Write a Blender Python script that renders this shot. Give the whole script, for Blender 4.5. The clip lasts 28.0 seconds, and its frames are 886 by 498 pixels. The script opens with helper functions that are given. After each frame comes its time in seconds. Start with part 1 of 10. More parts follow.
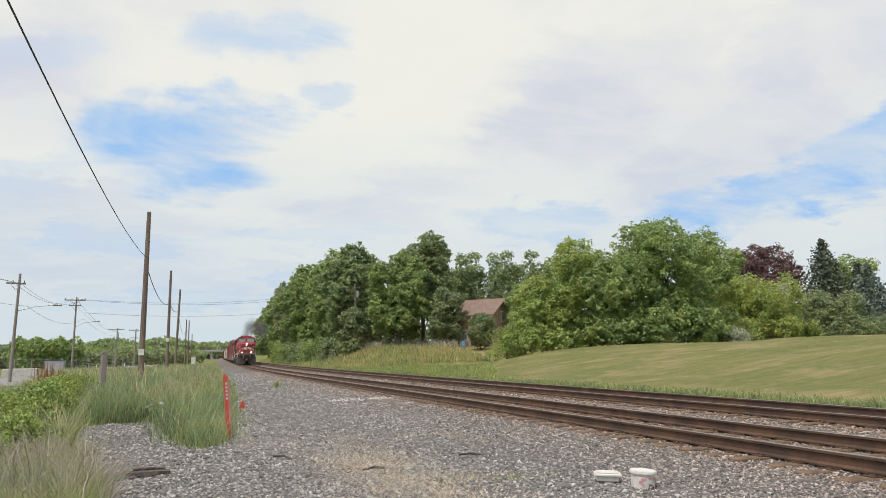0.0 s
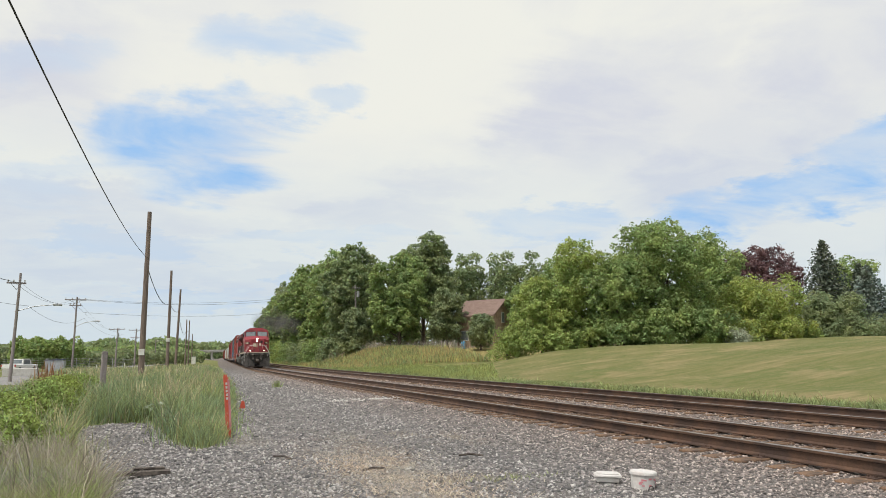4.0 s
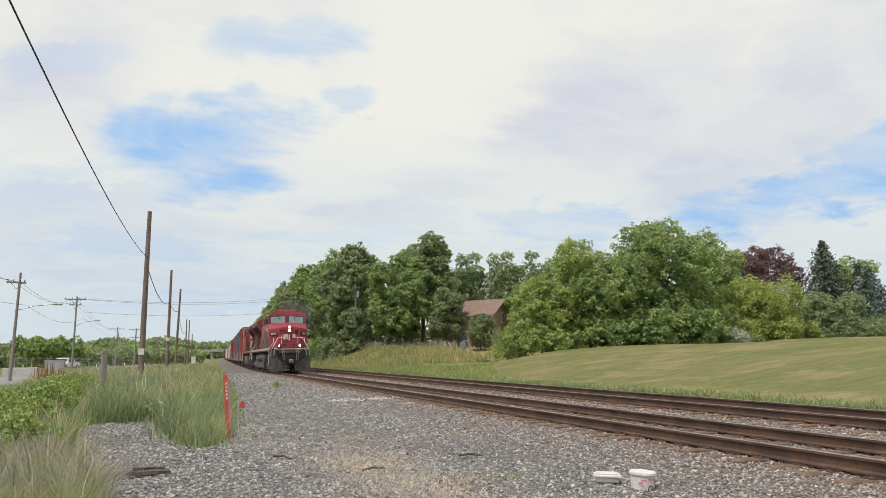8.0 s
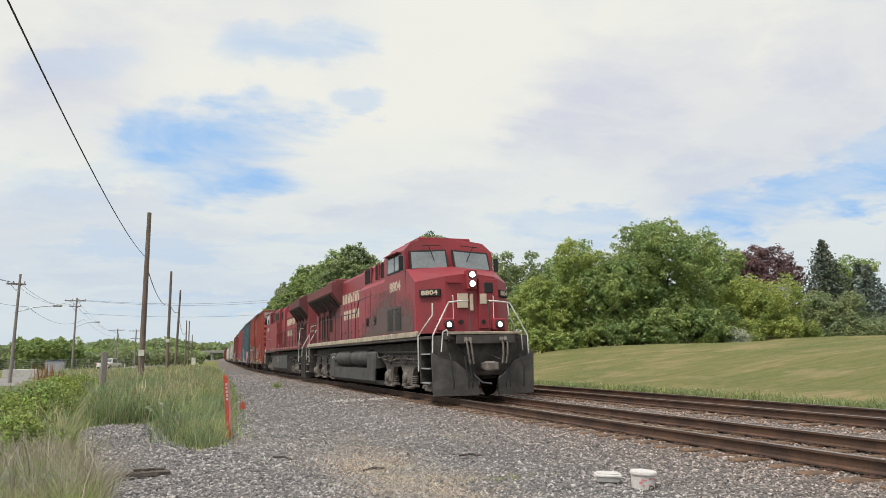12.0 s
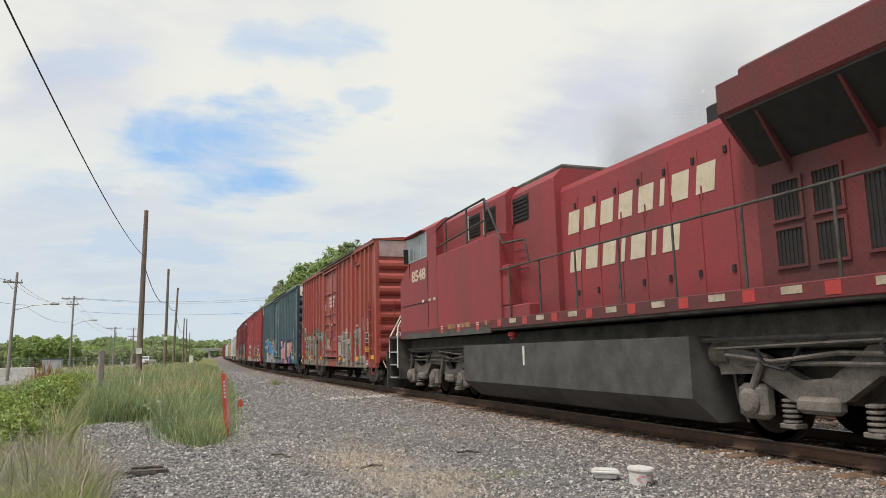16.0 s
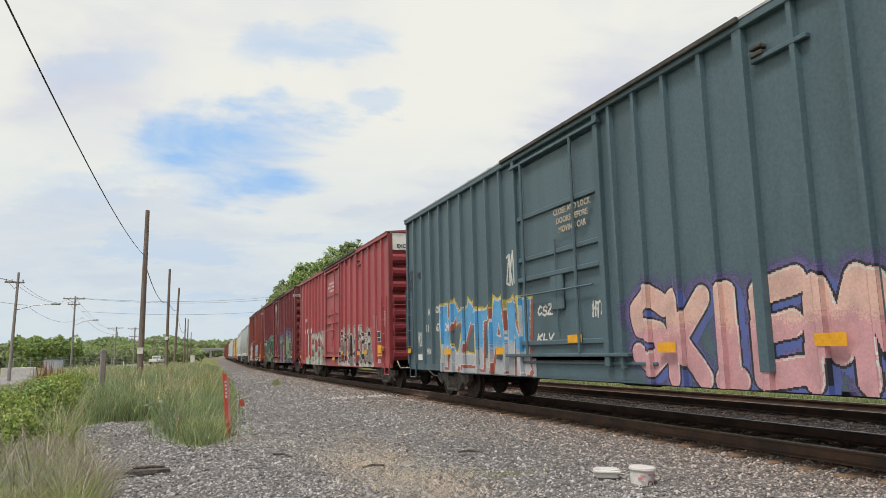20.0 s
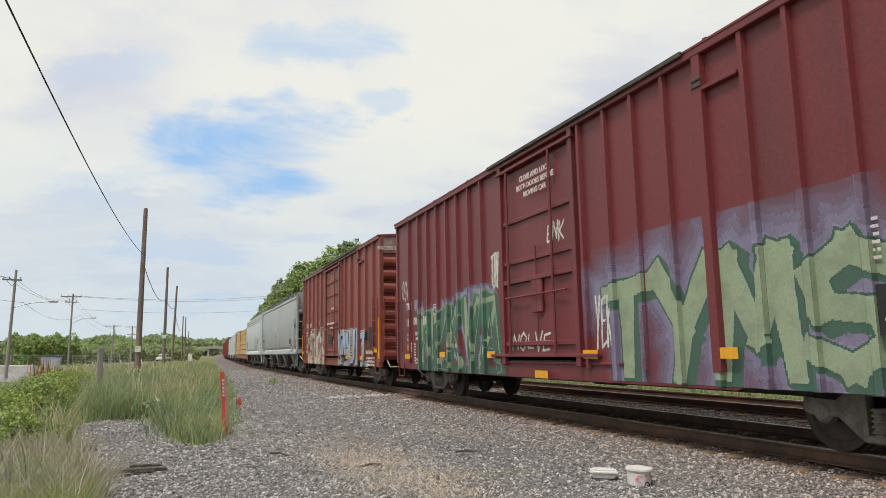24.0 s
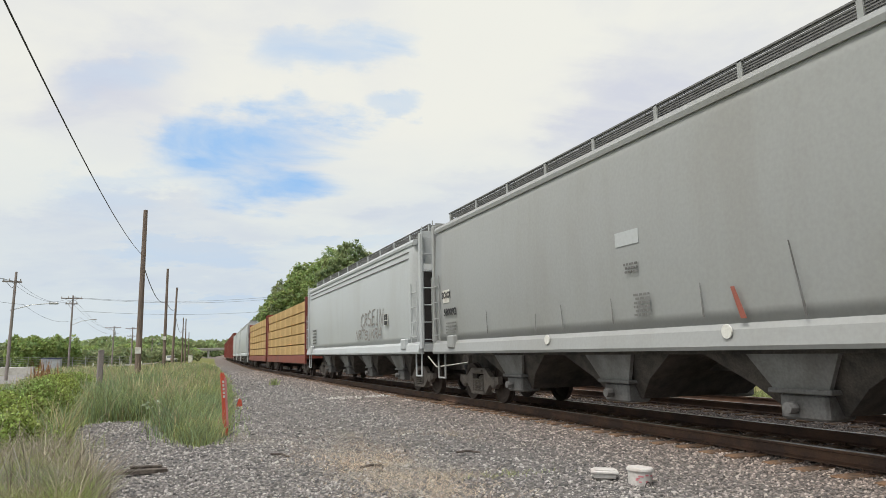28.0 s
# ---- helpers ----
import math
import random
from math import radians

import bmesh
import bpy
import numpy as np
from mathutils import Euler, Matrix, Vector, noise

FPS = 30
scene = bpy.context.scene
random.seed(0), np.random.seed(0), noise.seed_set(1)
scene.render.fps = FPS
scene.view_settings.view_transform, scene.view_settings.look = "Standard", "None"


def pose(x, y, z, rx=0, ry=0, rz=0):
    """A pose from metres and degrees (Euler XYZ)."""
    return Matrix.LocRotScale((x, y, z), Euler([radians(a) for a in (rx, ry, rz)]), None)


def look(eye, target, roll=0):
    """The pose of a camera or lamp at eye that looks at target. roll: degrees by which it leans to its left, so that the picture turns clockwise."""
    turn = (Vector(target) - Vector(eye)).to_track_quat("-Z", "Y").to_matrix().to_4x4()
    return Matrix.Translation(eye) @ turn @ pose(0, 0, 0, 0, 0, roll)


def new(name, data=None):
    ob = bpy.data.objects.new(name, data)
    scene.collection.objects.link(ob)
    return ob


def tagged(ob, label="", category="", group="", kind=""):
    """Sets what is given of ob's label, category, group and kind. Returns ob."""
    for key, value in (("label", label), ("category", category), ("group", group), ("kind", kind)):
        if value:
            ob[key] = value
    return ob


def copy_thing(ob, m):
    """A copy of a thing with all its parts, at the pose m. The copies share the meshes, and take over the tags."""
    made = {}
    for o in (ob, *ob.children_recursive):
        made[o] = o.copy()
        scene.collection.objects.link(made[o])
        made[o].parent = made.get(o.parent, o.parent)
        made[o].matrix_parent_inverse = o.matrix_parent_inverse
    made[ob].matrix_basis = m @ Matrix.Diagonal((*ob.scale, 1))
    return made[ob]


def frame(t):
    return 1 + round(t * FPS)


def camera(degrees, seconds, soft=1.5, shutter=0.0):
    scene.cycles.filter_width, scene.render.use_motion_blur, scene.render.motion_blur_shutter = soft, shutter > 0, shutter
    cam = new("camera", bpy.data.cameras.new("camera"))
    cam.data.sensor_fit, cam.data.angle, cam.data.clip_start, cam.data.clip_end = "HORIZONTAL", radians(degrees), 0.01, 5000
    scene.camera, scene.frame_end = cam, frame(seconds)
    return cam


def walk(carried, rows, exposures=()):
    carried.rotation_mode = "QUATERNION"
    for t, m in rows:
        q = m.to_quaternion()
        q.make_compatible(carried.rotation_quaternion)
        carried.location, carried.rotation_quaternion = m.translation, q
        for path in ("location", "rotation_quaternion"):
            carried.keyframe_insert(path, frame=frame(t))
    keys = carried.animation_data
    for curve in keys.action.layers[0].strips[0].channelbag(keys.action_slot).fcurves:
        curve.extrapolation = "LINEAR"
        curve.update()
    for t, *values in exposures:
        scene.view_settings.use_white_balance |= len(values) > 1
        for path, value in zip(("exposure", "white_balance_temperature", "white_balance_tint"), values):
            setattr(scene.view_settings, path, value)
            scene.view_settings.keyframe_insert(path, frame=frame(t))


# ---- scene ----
# The camera stands beside the track on a slightly shaken stand.
EYE_Z = 1.243
YAW, PITCH, ROLL = 20.361, 8.358, -1.219
cam = camera(64.07, 28.0, soft=0.6)


def aim(t, yaw, pitch, roll):
    a, b = radians(YAW + yaw), radians(PITCH + pitch)
    eye = Vector((0.0, 0.0, EYE_Z))
    way = Vector((math.sin(a) * math.cos(b), math.cos(a) * math.cos(b), math.sin(b)))
    return t, look(eye, eye + way * 10, ROLL + roll)


SHAKE = [
    (0, -0, 0, 0), (0.5, -0, 0, 0), (1, -0.009, 0.002, 0.01), (1.5, -0.016, 0.016, 0.013), (2, 0.002, 0.035, -0.066), (2.5, 0.01, 0.033, -0.076),
    (3, -0.011, 0.02, 0.029), (3.5, -0.027, 0.04, 0.094), (5.5, -0.036, 0.024, 0.156), (6, -0.036, 0.024, 0.156), (6.5, -0.04, 0.037, 0.185),
    (7, -0.048, 0.039, 0.194), (7.5, -0.04, 0.037, 0.185), (8, -0.034, 0.039, 0.195), (8.5, -0.04, 0.037, 0.185), (9, -0.04, 0.037, 0.185),
    (9.5, -0.048, 0.039, 0.194), (10, -0.031, 0.053, 0.124), (10.5, -0.025, 0.044, 0.079), (11, -0.021, 0.058, 0.045), (11.5, -0.027, 0.056, 0.038),
    (12, -0.016, 0.058, 0.012), (12.5, -0.033, 0.052, 0.083), (14.5, 0.202, -0.153, 0.052), (15, 0.093, -0.137, 0.016), (15.5, 0.086, -0.13, -0.054),
    (16, 0.179, -0.172, -0.144), (16.5, 0.164, -0.147, -0.154), (17, 0.081, -0.109, -0.079), (17.5, 0.111, -0.166, -0.156),
    (18, 0.206, -0.183, -0.09), (18.5, 0.091, -0.181, -0.085), (19, 0.097, -0.202, -0.127), (19.5, 0.224, -0.231, -0.202),
    (20, 0.09, -0.203, -0.193), (20.5, 0.225, -0.208, -0.151), (21, 0.228, -0.24, -0.172), (21.5, 0.174, -0.222, -0.166),
    (23.5, 0.204, -0.216, 0.045), (24, 0.23, -0.226, 0.103), (24.5, 0.221, -0.177, 0.158), (25, 0.193, -0.214, 0.116), (25.5, 0.167, -0.19, 0.175),
    (26, 0.283, -0.18, 0.147), (26.5, 0.177, -0.207, 0.047), (27, 0.177, -0.202, -0.003), (27.5, 0.164, -0.154, 0.015), (28, 0.232, -0.181, -0.085),
]
walk(cam, [aim(*row) for row in SHAKE])

# ---- light ----
SUN_EL, SUN_AZ = 62.0, -118.0  # degrees; azimuth from +Y towards +X
world = bpy.data.worlds.new("world")
scene.world = world
world.use_nodes = True
wn = world.node_tree
wsky = wn.nodes.new("ShaderNodeTexSky")
wsky.sky_type = "NISHITA"
wsky.sun_disc = False
wsky.sun_elevation = radians(SUN_EL)
wsky.sun_rotation = radians(SUN_AZ)
wn.links.new(wsky.outputs[0], wn.nodes["Background"].inputs[0])
wn.nodes["Background"].inputs[1].default_value = 0.12
sun_data = bpy.data.lights.new("sun", "SUN")
sun_data.energy, sun_data.angle, sun_data.color = 3.9, radians(14), (1.0, 0.95, 0.87)
sun = new("sun", sun_data)
sun_from = Vector((math.sin(radians(SUN_AZ)) * math.cos(radians(SUN_EL)), math.cos(radians(SUN_AZ)) * math.cos(radians(SUN_EL)), math.sin(radians(SUN_EL))))
sun.matrix_world = look(sun_from * 100, (0, 0, 0))
scene.view_settings.exposure = 0.0


# ---- mesh helpers ----
class Mesh:
    """Collects vertices and faces of one part."""

    def __init__(self):
        self.v, self.f = [], []

    def add(self, verts, faces):
        n = len(self.v)
        self.v += [tuple(q) for q in verts]
        self.f += [tuple(i + n for i in g) for g in faces]
        return self

    def box(self, x0, x1, y0, y1, z0, z1, c=0.0):
        if x0 > x1: x0, x1 = x1, x0
        if y0 > y1: y0, y1 = y1, y0
        if z0 > z1: z0, z1 = z1, z0
        c = min(c, 0.49 * min(x1 - x0, y1 - y0, z1 - z0))
        if c <= 0:
            return self.add([(x, y, z) for z in (z0, z1) for x, y in ((x0, y0), (x1, y0), (x1, y1), (x0, y1))],
                            [(3, 2, 1, 0), (4, 5, 6, 7), (0, 1, 5, 4), (1, 2, 6, 5), (2, 3, 7, 6), (3, 0, 4, 7)])
        # chamfered box: rings from the bottom up
        rings = []
        for z, k in ((z0, c), (z0 + c, 0), (z1 - c, 0), (z1, c)):
            a0, a1, b0, b1 = x0 + k, x1 - k, y0 + k, y1 - k
            e = c if k == 0 else c * 0.6
            rings.append([(a0 + e, b0, z), (a1 - e, b0, z), (a1, b0 + e, z), (a1, b1 - e, z), (a1 - e, b1, z), (a0 + e, b1, z), (a0, b1 - e, z), (a0, b0 + e, z)])
        return self.loft(rings)

    def loft(self, rings, caps=True, closed=True):
        m = len(rings[0])
        faces = []
        for r in range(len(rings) - 1):
            for i in range(m if closed else m - 1):
                j = (i + 1) % m
                faces.append((r * m + i, r * m + j, (r + 1) * m + j, (r + 1) * m + i))
        if caps:
            faces.append(tuple(range(m - 1, -1, -1)))
            faces.append(tuple((len(rings) - 1) * m + i for i in range(m)))
        return self.add([q for ring in rings for q in ring], faces)

    def cyl(self, a, b, r, seg=10, r2=None):
        a, b = Vector(a), Vector(b)
        q = (b - a).to_track_quat("Z", "Y")
        r2 = r if r2 is None else r2
        ring = lambda o, rr: [tuple(o + q @ Vector((rr * math.cos(6.28318 * i / seg), rr * math.sin(6.28318 * i / seg), 0))) for i in range(seg)]
        return self.loft([ring(a, r), ring(b, r2)])

    def tube(self, pts, r, seg=6):
        for a, b in zip(pts, pts[1:]):
            self.cyl(a, b, r, seg)
        return self

    def lathe(self, origin, axis, prof, seg=20):
        """prof: (radius, height along the axis)."""
        o, q = Vector(origin), Vector(axis).to_track_quat("Z", "Y")
        return self.loft([[tuple(o + q @ Vector((r * math.cos(6.28318 * i / seg), r * math.sin(6.28318 * i / seg), h))) for i in range(seg)] for r, h in prof])

    def prism(self, outline, axis, a, b):
        """Extrudes a 2D outline along axis 'x', 'y' or 'z' from a to b."""
        put = {"x": lambda u, w, k: (k, u, w), "y": lambda u, w, k: (u, k, w), "z": lambda u, w, k: (u, w, k)}[axis]
        return self.loft([[put(u, w, a) for u, w in outline], [put(u, w, b) for u, w in outline]])

    def data(self, name, smooth=False):
        me = bpy.data.meshes.new(name)
        me.from_pydata(self.v, [], self.f)
        bm = bmesh.new()
        bm.from_mesh(me)
        bmesh.ops.recalc_face_normals(bm, faces=bm.faces)
        bm.to_mesh(me)
        bm.free()
        if smooth:
            me.shade_smooth()
        return me


def part(name, m, mat, parent=None, label="", smooth=False, at=None):
    me = m.data(name, smooth) if isinstance(m, Mesh) else m
    if mat and not me.materials:
        me.materials.append(mat)
    ob = new(name, me)
    if parent:
        ob.parent = parent
    if label:
        ob["label"] = label
    if at is not None:
        ob.matrix_basis = at
    return ob


def thing(name, label, category, at=None, group="", kind=""):
    ob = new(name)
    ob.empty_display_size = 0.2
    if at is not None:
        ob.matrix_basis = at
    return tagged(ob, label, category, group, kind)


def raw_mesh(name, verts, faces):
    """verts (n,3), faces (m,k) arrays."""
    me = bpy.data.meshes.new(name)
    verts, faces = np.asarray(verts, dtype=np.float32), np.asarray(faces, dtype=np.int32)
    k = faces.shape[1]
    me.vertices.add(len(verts))
    me.vertices.foreach_set("co", verts.ravel())
    me.loops.add(faces.size)
    me.loops.foreach_set("vertex_index", faces.ravel())
    me.polygons.add(len(faces))
    me.polygons.foreach_set("loop_start", np.arange(0, faces.size, k, dtype=np.int32))
    me.update(calc_edges=True)
    return me


def ss(a, b, x):
    t = np.clip((np.asarray(x, dtype=float) - a) / (b - a), 0, 1)
    return t * t * (3 - 2 * t)


# ---- the line of the railway ----
TRACK_X, SPACING, BEND = 8.02, 4.05, 0.048


def bend(s):
    """Sideways shift and heading of the line at the distance s."""
    if s < 40: return 0.0, 0.0
    if s < 100: return BEND * (s - 40) ** 2 / 120, BEND * (s - 40) / 60
    return BEND * 30 + BEND * (s - 100), BEND


def line_x(y):
    y = np.asarray(y, dtype=float)
    return np.where(y < 40, 0, np.where(y < 100, BEND * (y - 40) ** 2 / 120, BEND * 30 + BEND * (y - 100)))


# ---- materials ----
def material(name, color, rough=0.7, metal=0.0, var=0.25, scale=3.0, fine=60.0, bump=0.15, dist=0.01, second=None, amount=0.4, spec=0.4, streak=None, coord="Object"):
    """A surface with variation at two scales; second: a second colour in stains; streak: stretch of the stains in z."""
    m = bpy.data.materials.new(name)
    m.use_nodes = True
    nt = m.node_tree
    b = nt.nodes["Principled BSDF"]
    tc = nt.nodes.new("ShaderNodeTexCoord")
    mp = nt.nodes.new("ShaderNodeMapping")
    nt.links.new(tc.outputs[coord], mp.inputs[0])
    if streak:
        mp.inputs["Scale"].default_value = (1, 1, 1 / streak)
    n1 = nt.nodes.new("ShaderNodeTexNoise")
    n1.inputs["Scale"].default_value, n1.inputs["Detail"].default_value, n1.inputs["Roughness"].default_value = scale, 6, 0.65
    n2 = nt.nodes.new("ShaderNodeTexNoise")
    n2.inputs["Scale"].default_value, n2.inputs["Detail"].default_value = fine, 3
    nt.links.new(mp.outputs[0], n1.inputs["Vector"])
    nt.links.new(tc.outputs[coord], n2.inputs["Vector"])
    mix = nt.nodes.new("ShaderNodeMix")
    mix.data_type = "RGBA"
    ramp = nt.nodes.new("ShaderNodeMapRange")
    ramp.inputs[1].default_value, ramp.inputs[2].default_value = 0.62 - amount * 0.5, 0.75 - amount * 0.3
    nt.links.new(n1.outputs[0], ramp.inputs[0])
    nt.links.new(ramp.outputs[0], mix.inputs[0])
    c = (*color, 1)
    mix.inputs[6].default_value = c
    mix.inputs[7].default_value = (*second, 1) if second else tuple(v * (1 - var) for v in color) + (1,)
    hsv = nt.nodes.new("ShaderNodeHueSaturation")
    val = nt.nodes.new("ShaderNodeMapRange")
    val.inputs[1].default_value, val.inputs[2].default_value, val.inputs[3].default_value, val.inputs[4].default_value = 0.3, 0.7, 1 - var * 0.6, 1 + var * 0.6
    nt.links.new(n2.outputs[0], val.inputs[0])
    nt.links.new(val.outputs[0], hsv.inputs["Value"])
    nt.links.new(mix.outputs[2], hsv.inputs["Color"])
    nt.links.new(hsv.outputs[0], b.inputs["Base Color"])
    b.inputs["Roughness"].default_value, b.inputs["Metallic"].default_value = rough, metal
    b.inputs["Specular IOR Level"].default_value = spec
    if bump:
        bp = nt.nodes.new("ShaderNodeBump")
        bp.inputs["Strength"].default_value, bp.inputs["Distance"].default_value = bump, dist
        nt.links.new(n2.outputs[0], bp.inputs["Height"])
        nt.links.new(bp.outputs[0], b.inputs["Normal"])
    return m


def leafy(name, color, spread=0.35, trans=0.25, rough=0.6):
    """Foliage: every leaf its own tone, some light through it."""
    m = bpy.data.materials.new(name)
    m.use_nodes = True
    nt = m.node_tree
    b = nt.nodes["Principled BSDF"]
    geo = nt.nodes.new("ShaderNodeNewGeometry")
    hsv = nt.nodes.new("ShaderNodeHueSaturation")
    hsv.inputs["Color"].default_value = (*color, 1)
    for out, lo, hi in (("Value", 1 - spread, 1 + spread), ("Hue", 0.48, 0.52)):
        r = nt.nodes.new("ShaderNodeMapRange")
        r.inputs[3].default_value, r.inputs[4].default_value = lo, hi
        nt.links.new(geo.outputs["Random Per Island"], r.inputs[0])
        nt.links.new(r.outputs[0], hsv.inputs[out])
    # boughs differ a little in tone, as leaves age
    ns, vr, tone = nt.nodes.new("ShaderNodeTexNoise"), nt.nodes.new("ShaderNodeMapRange"), nt.nodes.new("ShaderNodeMix")
    ns.inputs["Scale"].default_value, ns.inputs["Detail"].default_value = 0.55, 3
    nt.links.new(geo.outputs["Position"], ns.inputs["Vector"])
    nt.links.new(ns.outputs[0], vr.inputs[0])
    vr.inputs[1].default_value, vr.inputs[2].default_value = 0.36, 0.64
    tone.data_type = "RGBA"
    tone.inputs[6].default_value = (color[0] * 0.82, color[1] * 0.88, color[2] * 0.95, 1)
    tone.inputs[7].default_value = (color[0] * 1.22, color[1] * 1.13, color[2] * 1.05, 1)
    nt.links.new(vr.outputs[0], tone.inputs[0])
    nt.links.new(tone.outputs[2], hsv.inputs["Color"])
    nt.links.new(hsv.outputs[0], b.inputs["Base Color"])
    b.inputs["Roughness"].default_value = rough
    b.inputs["Specular IOR Level"].default_value = 0.3
    tr = nt.nodes.new("ShaderNodeBsdfTranslucent")
    nt.links.new(hsv.outputs[0], tr.inputs[0])
    mx = nt.nodes.new("ShaderNodeMixShader")
    mx.inputs[0].default_value = trans
    nt.links.new(b.outputs[0], mx.inputs[1])
    nt.links.new(tr.outputs[0], mx.inputs[2])
    nt.links.new(mx.outputs[0], nt.nodes["Material Output"].inputs[0])
    return m


def glow(name, color, strength):
    m = bpy.data.materials.new(name)
    m.use_nodes = True
    b = m.node_tree.nodes["Principled BSDF"]
    b.inputs["Base Color"].default_value = (*color, 1)
    b.inputs["Emission Color"].default_value = (*color, 1)
    b.inputs["Emission Strength"].default_value = strength
    return m


# ---- sky ----
def cloud_material():
    m = bpy.data.materials.new("clouds")
    m.use_nodes = True
    nt = m.node_tree
    nt.nodes.clear()
    N, L = nt.nodes.new, nt.links.new

    def val(x):
        return x

    def math_(op, a, b=None, c=None, clamp=False):
        n = N("ShaderNodeMath")
        n.operation, n.use_clamp = op, clamp
        for i, q in enumerate((a, b, c)):
            if q is None: continue
            if isinstance(q, (int, float)): n.inputs[i].default_value = q
            else: L(q, n.inputs[i])
        return n.outputs[0]

    tc = N("ShaderNodeTexCoord")
    nrm = N("ShaderNodeVectorMath")
    nrm.operation = "NORMALIZE"
    L(tc.outputs["Object"], nrm.inputs[0])
    sep = N("ShaderNodeSeparateXYZ")
    L(nrm.outputs[0], sep.inputs[0])
    x, y, z = sep.outputs
    flat = math_("ADD", math_("MAXIMUM", z, 0.0), 0.18)
    cmb = N("ShaderNodeCombineXYZ")
    L(math_("DIVIDE", x, flat), cmb.inputs[0])
    L(math_("DIVIDE", y, flat), cmb.inputs[1])

    def noise_(scale, detail, rough, seed, dist=0.0):
        n = N("ShaderNodeTexNoise")
        n.noise_dimensions = "4D"
        n.inputs["W"].default_value = seed
        n.inputs["Scale"].default_value, n.inputs["Detail"].default_value, n.inputs["Roughness"].default_value = scale, detail, rough
        n.inputs["Distortion"].default_value = dist
        L(cmb.outputs[0], n.inputs["Vector"])
        return n.outputs[0]

    stretch = N("ShaderNodeMapping")
    stretch.inputs["Rotation"].default_value = (0, 0, 0.5)
    stretch.inputs["Scale"].default_value = (1.0, 1.7, 1.0)
    L(cmb.outputs[0], stretch.inputs[0])
    wn = N("ShaderNodeTexNoise")
    wn.inputs["Scale"].default_value, wn.inputs["Detail"].default_value, wn.inputs["Roughness"].default_value, wn.inputs["Distortion"].default_value = 1.9, 9, 0.56, 0.5
    L(stretch.outputs[0], wn.inputs["Vector"])
    wisp = wn.outputs[0]
    big, mid, fine = noise_(0.9, 7, 0.55, 3.1, 0.3), noise_(2.2, 8, 0.6, 7.7, 0.4), noise_(6.0, 6, 0.6, 1.3)
    az = math_("MULTIPLY", math_("ARCTAN2", x, y), 57.2958)
    el = math_("MULTIPLY", math_("ARCSINE", z), 57.2958)
    azw = math_("ADD", az, math_("MULTIPLY", math_("SUBTRACT", mid, 0.5), 10.0))
    elw = math_("ADD", el, math_("MULTIPLY", math_("SUBTRACT", big, 0.5), 7.0))
    elw = math_("ADD", elw, math_("MULTIPLY", math_("SUBTRACT", fine, 0.5), 5.0))
    azw = math_("ADD", azw, math_("MULTIPLY", math_("SUBTRACT", wisp, 0.5), 9.0))

    ragged = math_("ADD", math_("MULTIPLY", math_("SUBTRACT", wisp, 0.5), 2.6), math_("MULTIPLY", math_("SUBTRACT", fine, 0.5), 1.5))

    def patch(a, e, ra, re, lean=0.0, soft=1.0):
        da, de = math_("SUBTRACT", azw, a), math_("SUBTRACT", elw, e)
        de = math_("SUBTRACT", de, math_("MULTIPLY", da, lean))
        q = math_("ADD", math_("POWER", math_("ABSOLUTE", math_("DIVIDE", da, ra)), 2), math_("POWER", math_("ABSOLUTE", math_("DIVIDE", de, re)), 2))
        q = math_("ADD", q, ragged)
        n = N("ShaderNodeMapRange")
        n.interpolation_type = "SMOOTHSTEP"
        L(q, n.inputs[0])
        n.inputs[1].default_value, n.inputs[2].default_value, n.inputs[3].default_value, n.inputs[4].default_value = 0.15, 1.5, soft, 0.0
        return n.outputs[0]

    def total(items):
        out = items[0]
        for q in items[1:]:
            out = math_("MAXIMUM", out, q)
        return out

    blue = total([patch(-0.2, 16.5, 8.2, 4.0, 0.10, 0.88), patch(6.3, 24.9, 6.5, 1.7, 0.15, 0.5), patch(10.1, 20.7, 2.5, 1.2, 0.00, 0.40), patch(46.3, 11.2, 9.0, 2.2, 0.12, 0.95), patch(52.4, 13.9, 4.0, 2.5, 0.30, 0.80), patch(28.1, 10.0, 6.0, 1.5, 0.00, 0.45), patch(-10.9, 12.1, 5.0, 2.0, 0.00, 0.25), patch(-3.0, 8.2, 9.0, 1.0, 0.03, 0.28), patch(8.3, 8.9, 8.0, 0.9, 0.04, 0.22), patch(0.3, 4.5, 10.0, 0.9, 0.02, 0.25), patch(-10.8, 21.5, 4.0, 1.8, 0.20, 0.30)])
    grey = total([patch(30.8, 19.2, 13.0, 5.5, 0.10, 0.5), patch(41.5, 14.7, 10.0, 4.0, 0.10, 0.60), patch(13.7, 11.2, 6.0, 1.6, 0.05, 0.55), patch(-7.5, 8.8, 12.0, 3.0, 0.00, 0.60), patch(0.2, 10.0, 9.0, 1.0, 0.04, 0.60), patch(-9.1, 11.7, 7.0, 1.2, 0.05, 0.50), patch(4.0, 5.8, 10.0, 1.1, 0.03, 0.55), patch(-6.3, 6.4, 8.0, 1.2, 0.03, 0.60), patch(16.5, 13.5, 8.0, 1.6, 0.08, 0.50), patch(37.7, 21.5, 7.0, 2.2, 0.20, 0.35), patch(-10.7, 20.3, 6.0, 5.0, 0.30, 0.50), patch(49.7, 19.5, 8.0, 6.0, 0.20, 0.45)])
